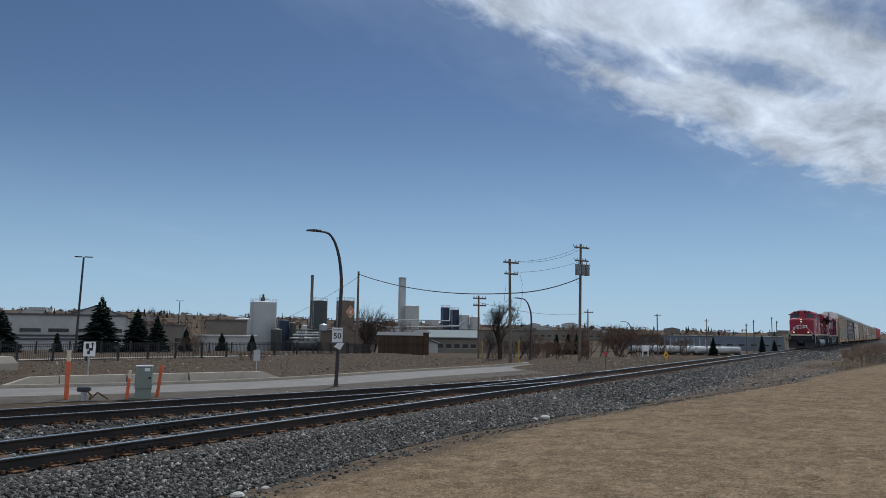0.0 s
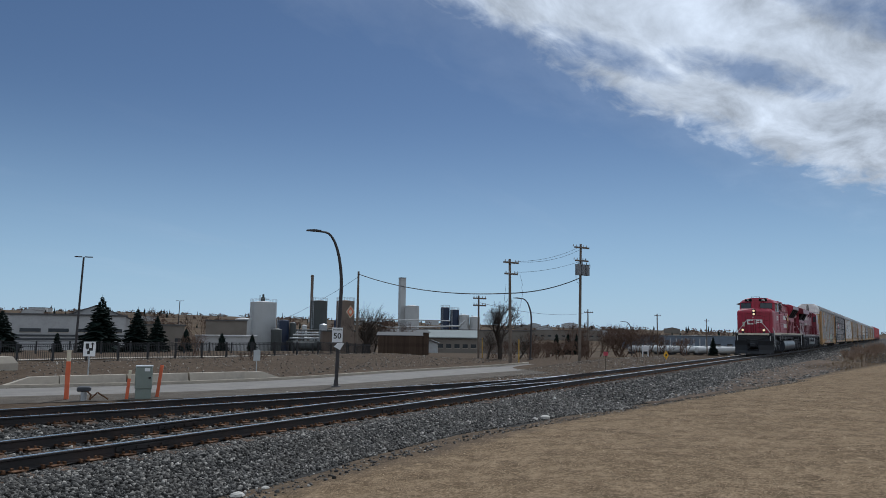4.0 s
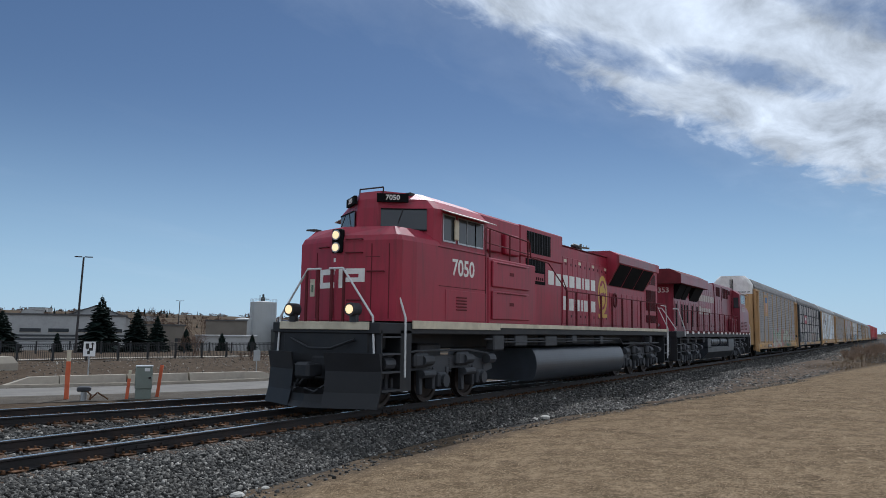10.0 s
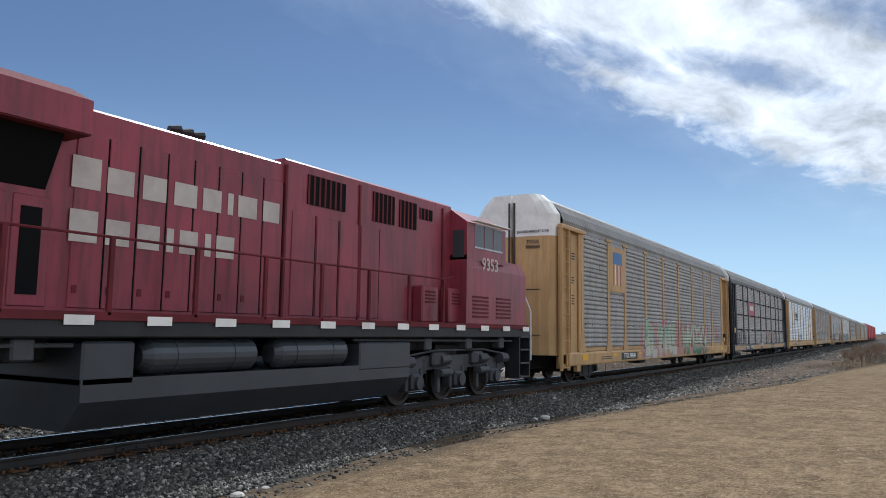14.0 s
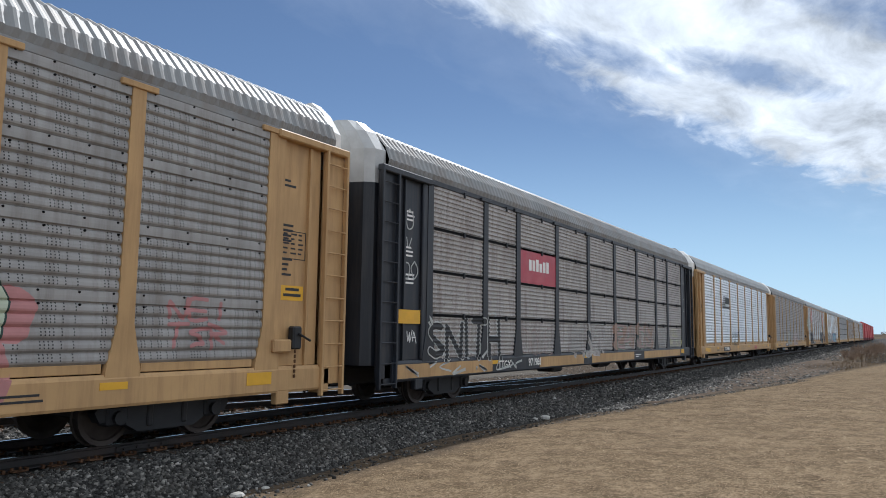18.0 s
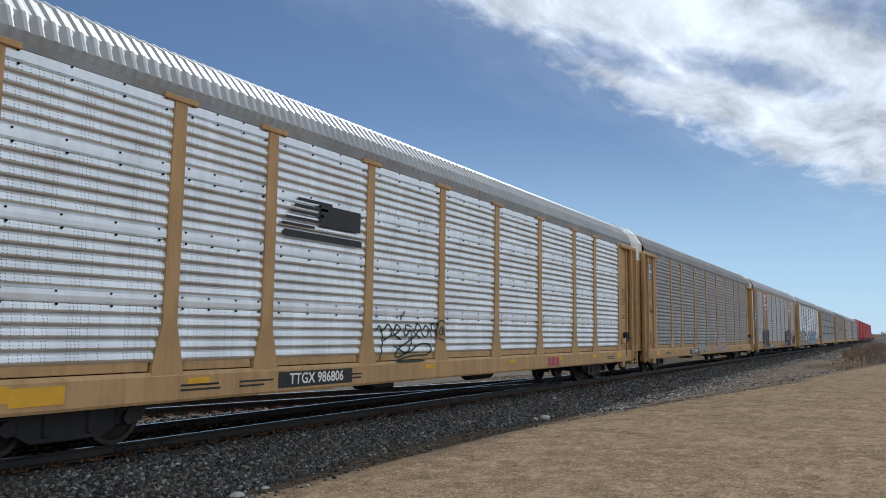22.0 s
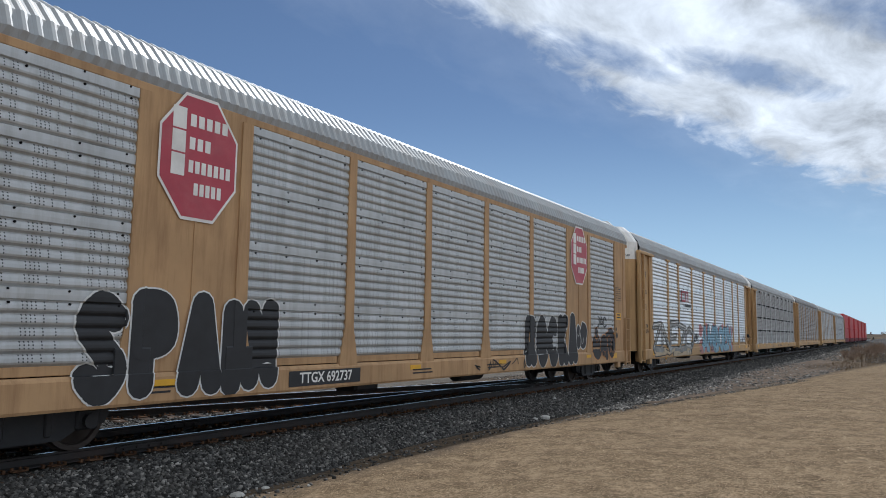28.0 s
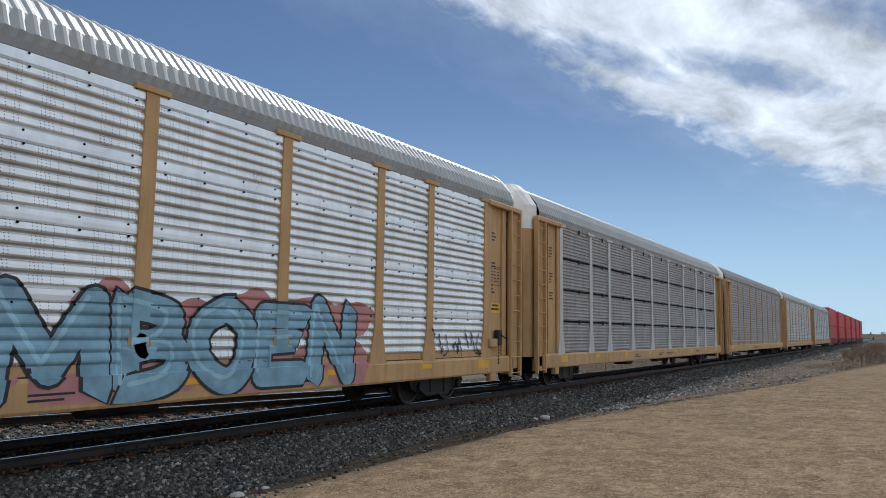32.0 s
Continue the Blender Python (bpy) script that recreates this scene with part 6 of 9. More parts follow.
        for z in (0.42, 0.8, 1.18, 1.54):
            bm = B()
            box(bm, X(-41.84), X(-40.95), s * 1.06, s * 1.46, z, z + 0.04)
            part("step", bm, M["frame_grey"], car)
        bm = B()
        pipe(bm, [(X(-42.3), s * 1.5, 2.98), (X(-41.5), s * 1.5, 2.98), (X(-41.4), s * 1.52, 1.9), (X(-41.4), s * 1.52, 0.6)], 0.022)
        pipe(bm, [(X(-41.0), s * 0.6, 2.95), (X(-41.0), s * 1.0, 2.95), (X(-40.95), s * 1.45, 1.95), (X(-40.95), s * 1.45, 0.7)], 0.022)
        part("rear_handrail", bm, M["rail_white"], car)
    # pilot and plough
    bm = B()
    box(bm, X(-64.15), X(-63.7), -1.2, 1.2, 0.85, 1.7, 0.04)
    box(bm, X(-64.2), X(-63.9), -0.35, 0.35, 0.6, 1.15, 0.06)
    pipe(bm, [(X(-64.2), 0.2, 0.95), (X(-64.6), 0.35, 0.55), (X(-64.55), 0.55, 0.4), (X(-64.3), 0.7, 0.6)], 0.03)
    pipe(bm, [(X(-64.25), 0.9, 1.5), (X(-64.35), 0.3, 1.3), (X(-64.35), -0.3, 1.3), (X(-64.25), -0.9, 1.5)], 0.03)
    part("pilot", bm, M["black"], car)
    bm = B()
    for s in (-1, 1):
        for (y0, y1, x0, x1, zt) in ((0.0, 0.45, -65.1, -64.95, 0.5), (0.45, 1.55, -64.95, -64.35, 1.22)):
            rings = []
            for dz, dx in ((0.1, 0.0), (0.35, 0.1), (0.7, 0.14), (1.0, 0.06)):
                z = 0.1 + (zt - 0.1) * (dz - 0.1) / 0.9
                rings.append([(X(x0) + dx, s * y0, z), (X(x1) + dx, s * y1, z), (X(x1) + dx + 0.05, s * y1, z), (X(x0) + dx + 0.05, s * y0, z)])
            loft(bm, rings)
    for s in (-1, 1):
        box(bm, X(-64.4), X(-63.9), s * 0.6, s * 0.75, 0.3, 0.95, 0.02)
    part("snowplough", bm, M["plough"], car, "black steel snowplough")
    for x, d in ((-64.5, -1), (-41.0, 1)):
        couple(car, X(x), d)
    # electrical cabinets
    bm = B()
    box(bm, X(-59.0), X(-56.02), -1.49, 1.49, 1.9, 3.66, 0.03)
    part("equipment_cabinet", bm, rd, car)
    for s in (-1, 1):
        for z0, z1 in ((2.02, 2.78), (2.88, 3.58)):
            bm = B()
            box(bm, X(-58.85), X(-56.55), s * 1.49, s * 1.545, z0, z1, 0.04)
            d = part("cabinet_door", bm, rd, car)
            bm = B()
            box(bm, X(-58.6), X(-56.8), s * 1.545, s * 1.56, z1 - 0.07, z1 - 0.04)
            box(bm, X(-57.85), X(-57.6), s * 1.545, s * 1.552, (z0 + z1) / 2, (z0 + z1) / 2 + 0.09)
            part("hinge", bm, M["red_dark"], d)
        bm = B()
        box(bm, X(-55.66), X(-54.2), s * 1.0, s * 1.012, 3.2, 3.96)
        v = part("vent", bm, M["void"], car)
        for k in range(7):
            bm = B()
            box(bm, X(-55.6 + k * 0.2), X(-55.585 + k * 0.2), s * 1.012, s * 1.022, 3.62, 3.96)
            part("vent_slat", bm, M["frame_grey"], v)
        bm = B()
        box(bm, X(-55.5), X(-54.3), s * 1.012, s * 1.02, 3.3, 3.55)
        part("louvre_panel", bm, rd, v)
        for k in range(7):
            bm = B()
            box(bm, X(-55.42 + k * 0.16), X(-55.36 + k * 0.16), s * 1.02, s * 1.028, 3.33, 3.42)
            part("louvre_slot", bm, M["void"], v)
    bm = B()
    box(bm, X(-56.02), X(-52.85), -1.0, 1.0, 1.9, 4.05, 0.02)
    part("fore_hood", bm, rd, car)
    bm = B()
    box(bm, X(-59.1), X(-56.15), -1.05, 1.05, 3.6, 4.93, 0.06)
    box(bm, X(-56.15), X(-52.85), -1.06, 1.06, 4.0, 4.94, 0.03)
    part("blower_housing", bm, rd, car)
    for s in (-1, 1):
        bm = B()
        box(bm, X(-55.7), X(-53.9), s * 1.06, s * 1.07, 4.14, 4.8)
        v = part("intake_grille", bm, M["void"], car)
        for k in range(9):
            bm = B()
            box(bm, X(-55.6 + k * 0.2), X(-55.58 + k * 0.2), s * 1.07, s * 1.085, 4.14, 4.8)
            part("grille_bar", bm, M["frame_grey"], v)
        for a in (-58.6, -57.4):
            bm = B()
            box(bm, X(a), X(a + 0.9), s * 1.05, s * 1.2, 3.9, 4.5, 0.03)
            part("filter_box", bm, rd, car)
        bm = B()
        pipe(bm, [(X(-59.0), s * 1.42, 4.45), (X(-56.3), s * 1.42, 4.35), (X(-56.2), s * 1.42, 3.9), (X(-54.9), s * 1.42, 3.85), (X(-53.6), s * 1.5, 3.05)], 0.022)
        for x in (-58.8, -57.6, -56.4):
            pipe(bm, [(X(x), s * 1.42, 3.62), (X(x), s * 1.42, 4.42)], 0.02)
        pipe(bm, [(X(-59.0), s * 1.42, 4.05), (X(-56.3), s * 1.42, 3.98)], 0.016)
        part("upper_handrail", bm, M["red_dark"], car)
    # engine hood
    bm = B()
    prism(bm, [(-1.0, 1.9), (-1.0, 4.61), (-0.98, 4.64), (0.98, 4.64), (1.0, 4.61), (1.0, 1.9)], X(-52.83), X(-48.2), "x")
    part("engine_hood", bm, rd, car)
    bm = B()
    box(bm, X(-52.83), X(-48.2), -1.03, 1.03, 4.645, 4.67)
    part("hood_cap", bm, M["red_dark"], car)
    bm = B()
    for k in range(20):
        u, v = k * math.tau / 20, (k + 1) * math.tau / 20
        rod(bm, (X(-47.45) + 0.19 * math.cos(u), -1.07, 3.0 + 0.26 * math.sin(u)), (X(-47.45) + 0.19 * math.cos(v), -1.07, 3.0 + 0.26 * math.sin(v)), 0.035, 6)
    part("hose_coil", bm, M["red_dark"], car, "coiled red air hose")
    for s in (-1, 1):
        for k in range(10):
            a = -52.75 + k * 0.453
            bm = B()
            box(bm, X(a), X(a + 0.435), s * 1.0, s * 1.018, 2.0, 4.28, 0.01)
            d = part("hood_door", bm, rd, car)
            bm = B()
            box(bm, X(a + 0.437), X(a + 0.451), s * 1.002, s * 1.01, 2.0, 4.28)
            part("door_gap", bm, M["void"], d)
            bm = B()
            if k % 3 == 0:
                box(bm, X(a + 0.1), X(a + 0.34), s * 1.018, s * 1.022, 4.1, 4.2)
                part("notice", bm, M["cream"], d)
                bm = B()
            for zl in (2.22, 4.0):
                bm = B()
                box(bm, X(a + 0.26), X(a + 0.32), s * 1.018, s * 1.03, zl, zl + 0.09)
                part("latch", bm, M["grille_red"], d)
    # the owner's name, one plain block for each letter
    top_row = ((-53.95, 0.54, 0.46), (-53.34, 0.54, 0.4), (-52.74, 0.5, 0.4), (-52.18, 0.56, 0.4), (-51.54, 0.52, 0.4), (-50.93, 0.15, 0.4), (-50.65, 0.52, 0.4), (-50.05, 0.52, 0.4))
    low_row = ((-52.74, 0.5, 0.47), (-52.2, 0.48, 0.4), (-51.64, 0.5, 0.4), (-51.05, 0.17, 0.4), (-50.79, 0.44, 0.4), (-50.29, 0.17, 0.4), (-50.05, 0.52, 0.4))
    for row, z0 in ((top_row, 3.25), (low_row, 2.46)):
        for a, wide, tall in row:
            letters(car, [(X(a), X(a + wide * 0.84))], -1.005 if a < -52.75 else -1.024, z0, z0 + tall, M["white"])
    bm = B()
    for k in range(24):
        a0, a1 = k * math.tau / 24, (k + 1) * math.tau / 24
        cx, cz = X(-48.78), 3.15
        fac(bm, [(cx + 0.39 * math.cos(a0), -1.026, cz + 0.56 * math.sin(a0)), (cx + 0.39 * math.cos(a1), -1.026, cz + 0.56 * math.sin(a1)),
                 (cx + 0.52 * math.cos(a1), -1.026, cz + 0.74 * math.sin(a1)), (cx + 0.52 * math.cos(a0), -1.026, cz + 0.74 * math.sin(a0))], [(0, 1, 2, 3)])
    fac(bm, [(cx - 0.24, -1.028, 3.12), (cx + 0.24, -1.028, 3.12), (cx + 0.22, -1.028, 2.85), (cx, -1.028, 2.66), (cx - 0.22, -1.028, 2.85)], [(0, 1, 2, 3, 4)])
    for u, v, ru, rv in ((-0.05, 3.36, 0.26, 0.13), (0.2, 3.3, 0.14, 0.09), (-0.24, 3.28, 0.1, 0.08), (0.02, 3.5, 0.12, 0.1)):
        blob(bm, cx + u, v, ru, rv, -1.0282 - 0.0006 * (v > 3.33) - 0.0004 * (u > 0), 14, 0.12)
    box(bm, X(-49.25), X(-48.3), -1.03, -1.022, 2.28, 2.42)
    part("crest", bm, M["gold"], car, "gold crest painted on the hood")
    # radiator section
    bm = B()
    prism(bm, [(-1.0, 1.9), (-1.0, 3.55), (-1.5, 4.42), (-1.5, 4.74), (-1.12, 4.92), (1.12, 4.92), (1.5, 4.74), (1.5, 4.42), (1.0, 3.55), (1.0, 1.9)], X(-48.2), X(-43.2), "x")
    part("radiator_housing", bm, rd, car)
    for s in (-1, 1):
        for k in range(3):
            a = -48.05 + k * 1.58
            bm = B()
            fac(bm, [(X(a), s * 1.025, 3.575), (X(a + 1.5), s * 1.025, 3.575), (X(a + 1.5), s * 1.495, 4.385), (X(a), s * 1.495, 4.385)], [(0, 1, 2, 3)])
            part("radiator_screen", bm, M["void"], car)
        bm = B()
        box(bm, X(-48.25), X(-43.15), s * 1.5, s * 1.525, 4.42, 4.76, 0.01)
        part("radiator_edge", bm, M["red_old"], car)
        for k in range(6):
            a = -47.9 + k * 0.72
            bm = B()
            box(bm, X(a), X(a + 0.66), s * 1.0, s * 1.02, 2.0, 3.3, 0.01)
            d = part("hood_door", bm, rd, car)
            bm = B()
            box(bm, X(a + 0.664), X(a + 0.7), s * 1.002, s * 1.01, 2.0, 3.3)
            part("door_gap", bm, M["void"], d)
        for a, b, z0, z1, flat in ((-42.9, -42.25, 3.95, 4.4, True), (-42.1, -41.45, 3.95, 4.4, True), (-42.9, -42.22, 2.75, 3.66, False), (-42.14, -41.45, 2.75, 3.66, False), (-42.9, -41.45, 2.2, 2.52, False)):
            bm = B()
            box(bm, X(a), X(b), s * 1.0, s * 1.012, z0, z1)
            v = part("rear_vent", bm, M["grille_red"], car)
            n = 5 if flat else int((b - a) / 0.14)
            for k in range(n + 1):
                bm = B()
                if flat:
                    z = z0 + (z1 - z0) * k / n
                    box(bm, X(a) - 0.02, X(b) + 0.02, s * 1.012, s * 1.025, z - 0.014, z + 0.014)
                else:
                    x = X(a) + (b - a) * k / n
                    box(bm, x - 0.012, x + 0.012, s * 1.012, s * 1.03, z0 - 0.02, z1 + 0.02)
                part("vent_slat", bm, M["red_dark"], v)
    bm = B()
    box(bm, X(-43.2), X(-41.05), -1.0, 1.0, 1.9, 4.7, 0.03)
    box(bm, X(-43.2), X(-40.7), -1.02, 1.02, 4.55, 4.95, 0.03)
    part("rear_hood", bm, rd, car)
    for x in (-47.0, -45.2, -43.4):
        bm = B()
        rod(bm, (X(x), 0, 4.9), (X(x), 0, 5.0), 0.65, 20)
        part("roof_fan", bm, M["black"], car)
    for k in range(3):
        bm = B()
        rod(bm, (X(-50.85 + k * 0.22), -0.6, 4.86), (X(-50.66 + k * 0.22), -0.6, 4.88), 0.05, 8, 0.09)
        rod(bm, (X(-50.8 + k * 0.22), -0.6, 4.64), (X(-50.8 + k * 0.22), -0.6, 4.86), 0.03, 6)
        part("horn", bm, M["black"], car)
    for s in (-1, 1):
        stanchions(car, [X(-53.57)] + [X(-52.75 + k * 1.222) for k in range(9)], s * 1.5, 1.92, 3.05, "red_dark", True, ((X(-54.0), s * 1.5, 3.5), (X(-41.6), s * 1.5, 3.05)))
    # fuel tank
    bm = B()
    prism(bm, [(-1.3, 1.22)] + [(-1.3 - 0.24 * math.sin(k * math.pi / 20), 0.74 + 0.48 * math.cos(k * math.pi / 20)) for k in range(1, 21)] + [(1.3 + 0.24 * math.sin(k * math.pi / 20), 0.74 + 0.48 * math.cos(k * math.pi / 20)) for k in range(20, 0, -1)] + [(1.3, 1.22)], X(-56.05), X(-47.9), "x")
    part("fuel_tank", bm, M["tank_grey"], car)
    loco_truck(car, 8.1)
    loco_truck(car, -8.1)
    return car, base


# ---- second locomotive, running cab last ----
def second_locomotive():
    base = -29.25
    car = thing("locomotive", (base, 0, 0), "weathered red diesel freight locomotive running cab last", "locomotive", "locomotives of the train")
    X = lambda s: s - base
    rd = M["red_old"]
    bm = B()
    box(bm, X(-39.6), X(-18.6), -1.5, 1.5, 1.55, 1.84, 0.02)
    box(bm, X(-39.0), X(-19.2), -0.6, 0.6, 1.2, 1.6, 0.04)
    part("platform", bm, M["black"], car)
    for s in (-1, 1):
        bm = B()
        box(bm, X(-38.0), X(-18.7), s * 1.5, s * 1.53, 1.78, 1.9, 0.005)
        part("sill_stripe", bm, M["red_dark"], car)
        for k in range(16):
            bm = B()
            a = -37.7 + k * 1.24
            box(bm, X(a), X(a + 0.42), s * 1.53, s * 1.536, 1.72, 1.85)
            part("reflector", bm, M["white"], car, "white reflective strip")
    # long hood
    hood = [(-1.0, 1.85), (-1.0, 4.74), (-0.96, 4.78), (0.96, 4.78), (1.0, 4.74), (1.0, 1.85)]
    bm = B()
    prism(bm, hood, X(-38.06), X(-28.3), "x")
    part("engine_hood", bm, rd, car)
    bm = B()
    prism(bm, [(-1.02, 1.85), (-1.02, 4.84), (-0.98, 4.88), (0.98, 4.88), (1.02, 4.84), (1.02, 1.85)], X(-28.3), X(-22.3), "x")
    part("auxiliary_cab", bm, rd, car)
    # radiator roof with wide overhang
    bm = B()
    prism(bm, [(-1.55, 4.22), (-1.55, 4.7), (-1.0, 4.97), (1.0, 4.97), (1.55, 4.7), (1.55, 4.22)], X(-38.75), X(-32.55), "x")
    part("radiator_roof", bm, M["red_dark"], car, "faded dark red radiator overhang")
    for s in (-1, 1):
        bm = B()
        box(bm, X(-38.75), X(-32.55), s * 1.55, s * 1.565, 4.24, 4.7)
        part("radiator_edge", bm, rd, car)
        for a, b in ((-37.98, -36.65), (-36.52, -35.58), (-34.72, -32.8)):
            bm = B()
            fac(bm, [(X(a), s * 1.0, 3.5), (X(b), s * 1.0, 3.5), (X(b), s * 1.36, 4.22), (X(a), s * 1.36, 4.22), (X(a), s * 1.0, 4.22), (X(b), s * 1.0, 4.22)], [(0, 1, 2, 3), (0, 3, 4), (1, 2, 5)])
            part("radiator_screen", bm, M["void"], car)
        for k in range(9):
            a = -37.85 + k * 0.58
            bm = B()
            box(bm, X(a), X(a + 0.5), s * 1.0, s * 1.02, 1.95, 3.4, 0.01)
            d = part("hood_door", bm, rd, car)
            if k in (0, 2, 3, 4, 6, 8):
                bm = B()
                box(bm, X(a + 0.1), X(a + 0.38), s * 1.02, s * 1.028, 2.1 + 0.2 * (k % 3 == 1), 3.25)
                part("door_vent", bm, M["void"], d)
        for k in range(8):
            a = -32.4 + k * 0.51
            bm = B()
            box(bm, X(a), X(a + 0.48), s * 1.0, s * 1.02, 1.95, 4.4, 0.01)
            d = part("hood_door", bm, rd, car)
            bm = B()
            box(bm, X(a + 0.484), X(a + 0.506), s * 1.002, s * 1.01, 1.95, 4.4)
            part("door_gap", bm, M["void"], d)
            bm = B()
            box(bm, X(a + 0.05), X(a + 0.12), s * 1.02, s * 1.03, 2.15, 2.26)
            part("latch", bm, M["red_dark"], d)
        for k in range(4):
            a = -28.1 + k * 0.7
            bm = B()
            box(bm, X(a), X(a + 0.64), s * 1.02, s * 1.04, 1.95, 3.9, 0.01)
            d = part("hood_door", bm, rd, car)
            bm = B()
            box(bm, X(a + 0.645), X(a + 0.67), s * 1.022, s * 1.03, 1.95, 3.9)
            part("door_gap", bm, M["void"], d)
        for a, b, z0, z1 in ((-27.7, -26.55, 4.1, 4.68), (-25.6, -24.8, 4.05, 4.7), (-24.6, -23.9, 4.05, 4.68), (-23.75, -23.2, 4.35, 4.62)):
            bm = B()
            box(bm, X(a), X(b), s * 1.02, s * 1.035, z0, z1)
            v = part("air_intake", bm, M["void"], car)
            bm = B()
            n = int((b - a) / 0.16)
            for k in range(n):
                box(bm, X(a + k * 0.16), X(a + k * 0.16 + 0.05), s * 1.035, s * 1.045, z0, z1)
            part("vent_slat", bm, M["red_dark"], v)
        for a in (-26.1, -28.32, -22.75):
            bm = B()
            box(bm, X(a), X(a + 0.05), s * 1.02, s * 1.05, 1.9, 4.75)
            part("seam", bm, M["red_dark"], car)
        for a in (-24.0, -22.8):
            bm = B()
            box(bm, X(a), X(a + 0.7), s * 1.02, s * 1.3, 1.9, 2.75, 0.03)
            d = part("battery_box", bm, rd, car)
            bm = B()
            for k in range(4):
                box(bm, X(a + 0.12), X(a + 0.55), s * 1.3, s * 1.315, 2.35 + k * 0.08, 2.39 + k * 0.08)
            part("louvre", bm, M["red_dark"], d)
        stanchions(car, [X(-37.9 + k * 1.45) for k in range(11)], s * 1.5, 1.85, 2.92, "red_dark", True, ((X(-38.3), s * 1.5, 2.85), (X(-23.0), s * 1.5, 3.0)))
    top_row = ((-32.46, 0.52, 0.45), (-31.92, 0.52, 0.37), (-31.33, 0.5, 0.37), (-30.76, 0.52, 0.37), (-30.2, 0.46, 0.37), (-29.67, 0.14, 0.37), (-29.44, 0.52, 0.37), (-28.85, 0.48, 0.37))
    low_row = ((-32.45, 0.5, 0.45), (-31.9, 0.46, 0.37), (-31.38, 0.46, 0.37), (-30.86, 0.15, 0.37), (-30.62, 0.42, 0.37), (-30.12, 0.15, 0.37), (-29.88, 0.46, 0.37))
    for row, z0 in ((top_row, 3.61), (low_row, 2.86)):
        for a, wide, tall in row:
            letters(car, [(X(a), X(a + wide * 0.84))], -1.026, z0, z0 + tall, M["faded_sunlit_white"])
    # cab and low nose
    bm = B()
    loft(bm, [[(X(-22.3), -1.5, 1.85), (X(-18.85), -1.5, 1.85), (X(-18.85), 1.5, 1.85), (X(-22.3), 1.5, 1.85)],
              [(X(-22.3), -1.5, 3.3), (X(-18.85), -1.5, 3.3), (X(-18.85), 1.5, 3.3), (X(-22.3), 1.5, 3.3)],
              [(X(-22.3), -1.5, 3.62), (X(-19.05), -1.4, 3.62), (X(-19.05), 1.4, 3.62), (X(-22.3), 1.5, 3.62)]])
    part("nose", bm, rd, car)
    bm = B()
    prism(bm, [(-1.5, 3.5), (-1.5, 4.45), (-1.0, 4.8), (1.0, 4.8), (1.5, 4.45), (1.5, 3.5)], X(-22.3), X(-20.15), "x")
    part("cab", bm, rd, car)
    for s in (-1, 1):
        for a, b in ((-21.9, -21.45), (-21.38, -20.95), (-20.88, -20.4)):
            bm = B()
            box(bm, X(a), X(b), s * 1.49, s * 1.506, 3.86, 4.42)
            w = part("side_window", bm, M["glass"], car)
            bm = B()
            for z in (3.82, 4.42):
                box(bm, X(a) - 0.03, X(b) + 0.03, s * 1.495, s * 1.52, z, z + 0.04)
            part("window_frame", bm, M["steel"], w)
        bm = B()
        box(bm, X(-22.1), X(-20.2), s * 1.5, s * 1.7, 4.48, 4.51)
        part("sun_visor", bm, M["white"], car)
        bm = B()
        box(bm, X(-22.315), X(-22.3), s * 1.1, s * 1.42, 3.55, 4.25)
        part("rear_window", bm, M["glass"], car)
        put("cab_number", text_mesh("cab_digits", "9353", 0.46, M["faded_sunlit_white"], 0.003), car, (X(-21.05), s * 1.506, 3.43), SIDE if s < 0 else (radians(90), 0, math.pi))
        for a in (-22.0, -20.7):
            bm = B()
            for k in range(6):
                box(bm, X(a), X(a + 0.85), s * 1.5, s * 1.515, 2.05 + k * 0.1, 2.1 + k * 0.1)
            part("louvre", bm, M["red_dark"], car)
        bm = B()
        pipe(bm, [(X(-18.7), s * 1.4, 2.75), (X(-18.5), s * 1.5, 2.3), (X(-18.5), s * 1.5, 0.9)], 0.024)
        part("step_handrail", bm, M["rail_white"], car)
        # forward end steps and rails
        bm = B()
        pipe(bm, [(X(-39.55), s * 0.25, 2.95), (X(-39.55), s * 0.8, 2.95), (X(-39.5), s * 1.45, 1.95), (X(-39.5), s * 1.48, 0.9)], 0.024)
        part("front_handrail", bm, M["rail_white"], car)
        bm = B()
        pipe(bm, [(X(-38.6), s * 1.1, 2.95), (X(-38.4), s * 1.3, 2.95), (X(-38.0), s * 1.52, 1.95), (X(-38.05), s * 1.54, 1.6)], 0.024)
        part("step_handrail", bm, M["rail_white"], car)
        for x0 in (-39.5, -19.2):
            for z in (0.42, 0.8, 1.18, 1.54):
                bm = B()
                box(bm, X(x0), X(x0 + 0.6), s * 1.1, s * 1.52, z, z + 0.04)
                part("step", bm, M["frame_grey"], car)
            for a in (x0 - 0.06, x0 + 0.6):
                bm = B()
                box(bm, X(a), X(a + 0.06), s * 1.05, s * 1.5, 0.4, 1.6)
                part("step_side", bm, M["black"], car)
    put("hood_number", text_mesh("hood_digits", "9353", 0.36, M["white"], 0.003, 0.0, 1.1), car, (X(-38.07), -0.4, 3.92), FRONT)
    bm = B()
    box(bm, X(-38.2), X(-38.06), 0.05, 0.6, 3.7, 4.25, 0.03)
    hb = part("headlight_box", bm, M["red_dark"], car)
    for y in (0.18, 0.45):
        bm = B()
        rod(bm, (X(-38.2), y, 4.05), (X(-38.25), y, 4.05), 0.1, 14)
        part("headlight", bm, M["lens_off"], hb, "unlit round headlight")
    bm = B()
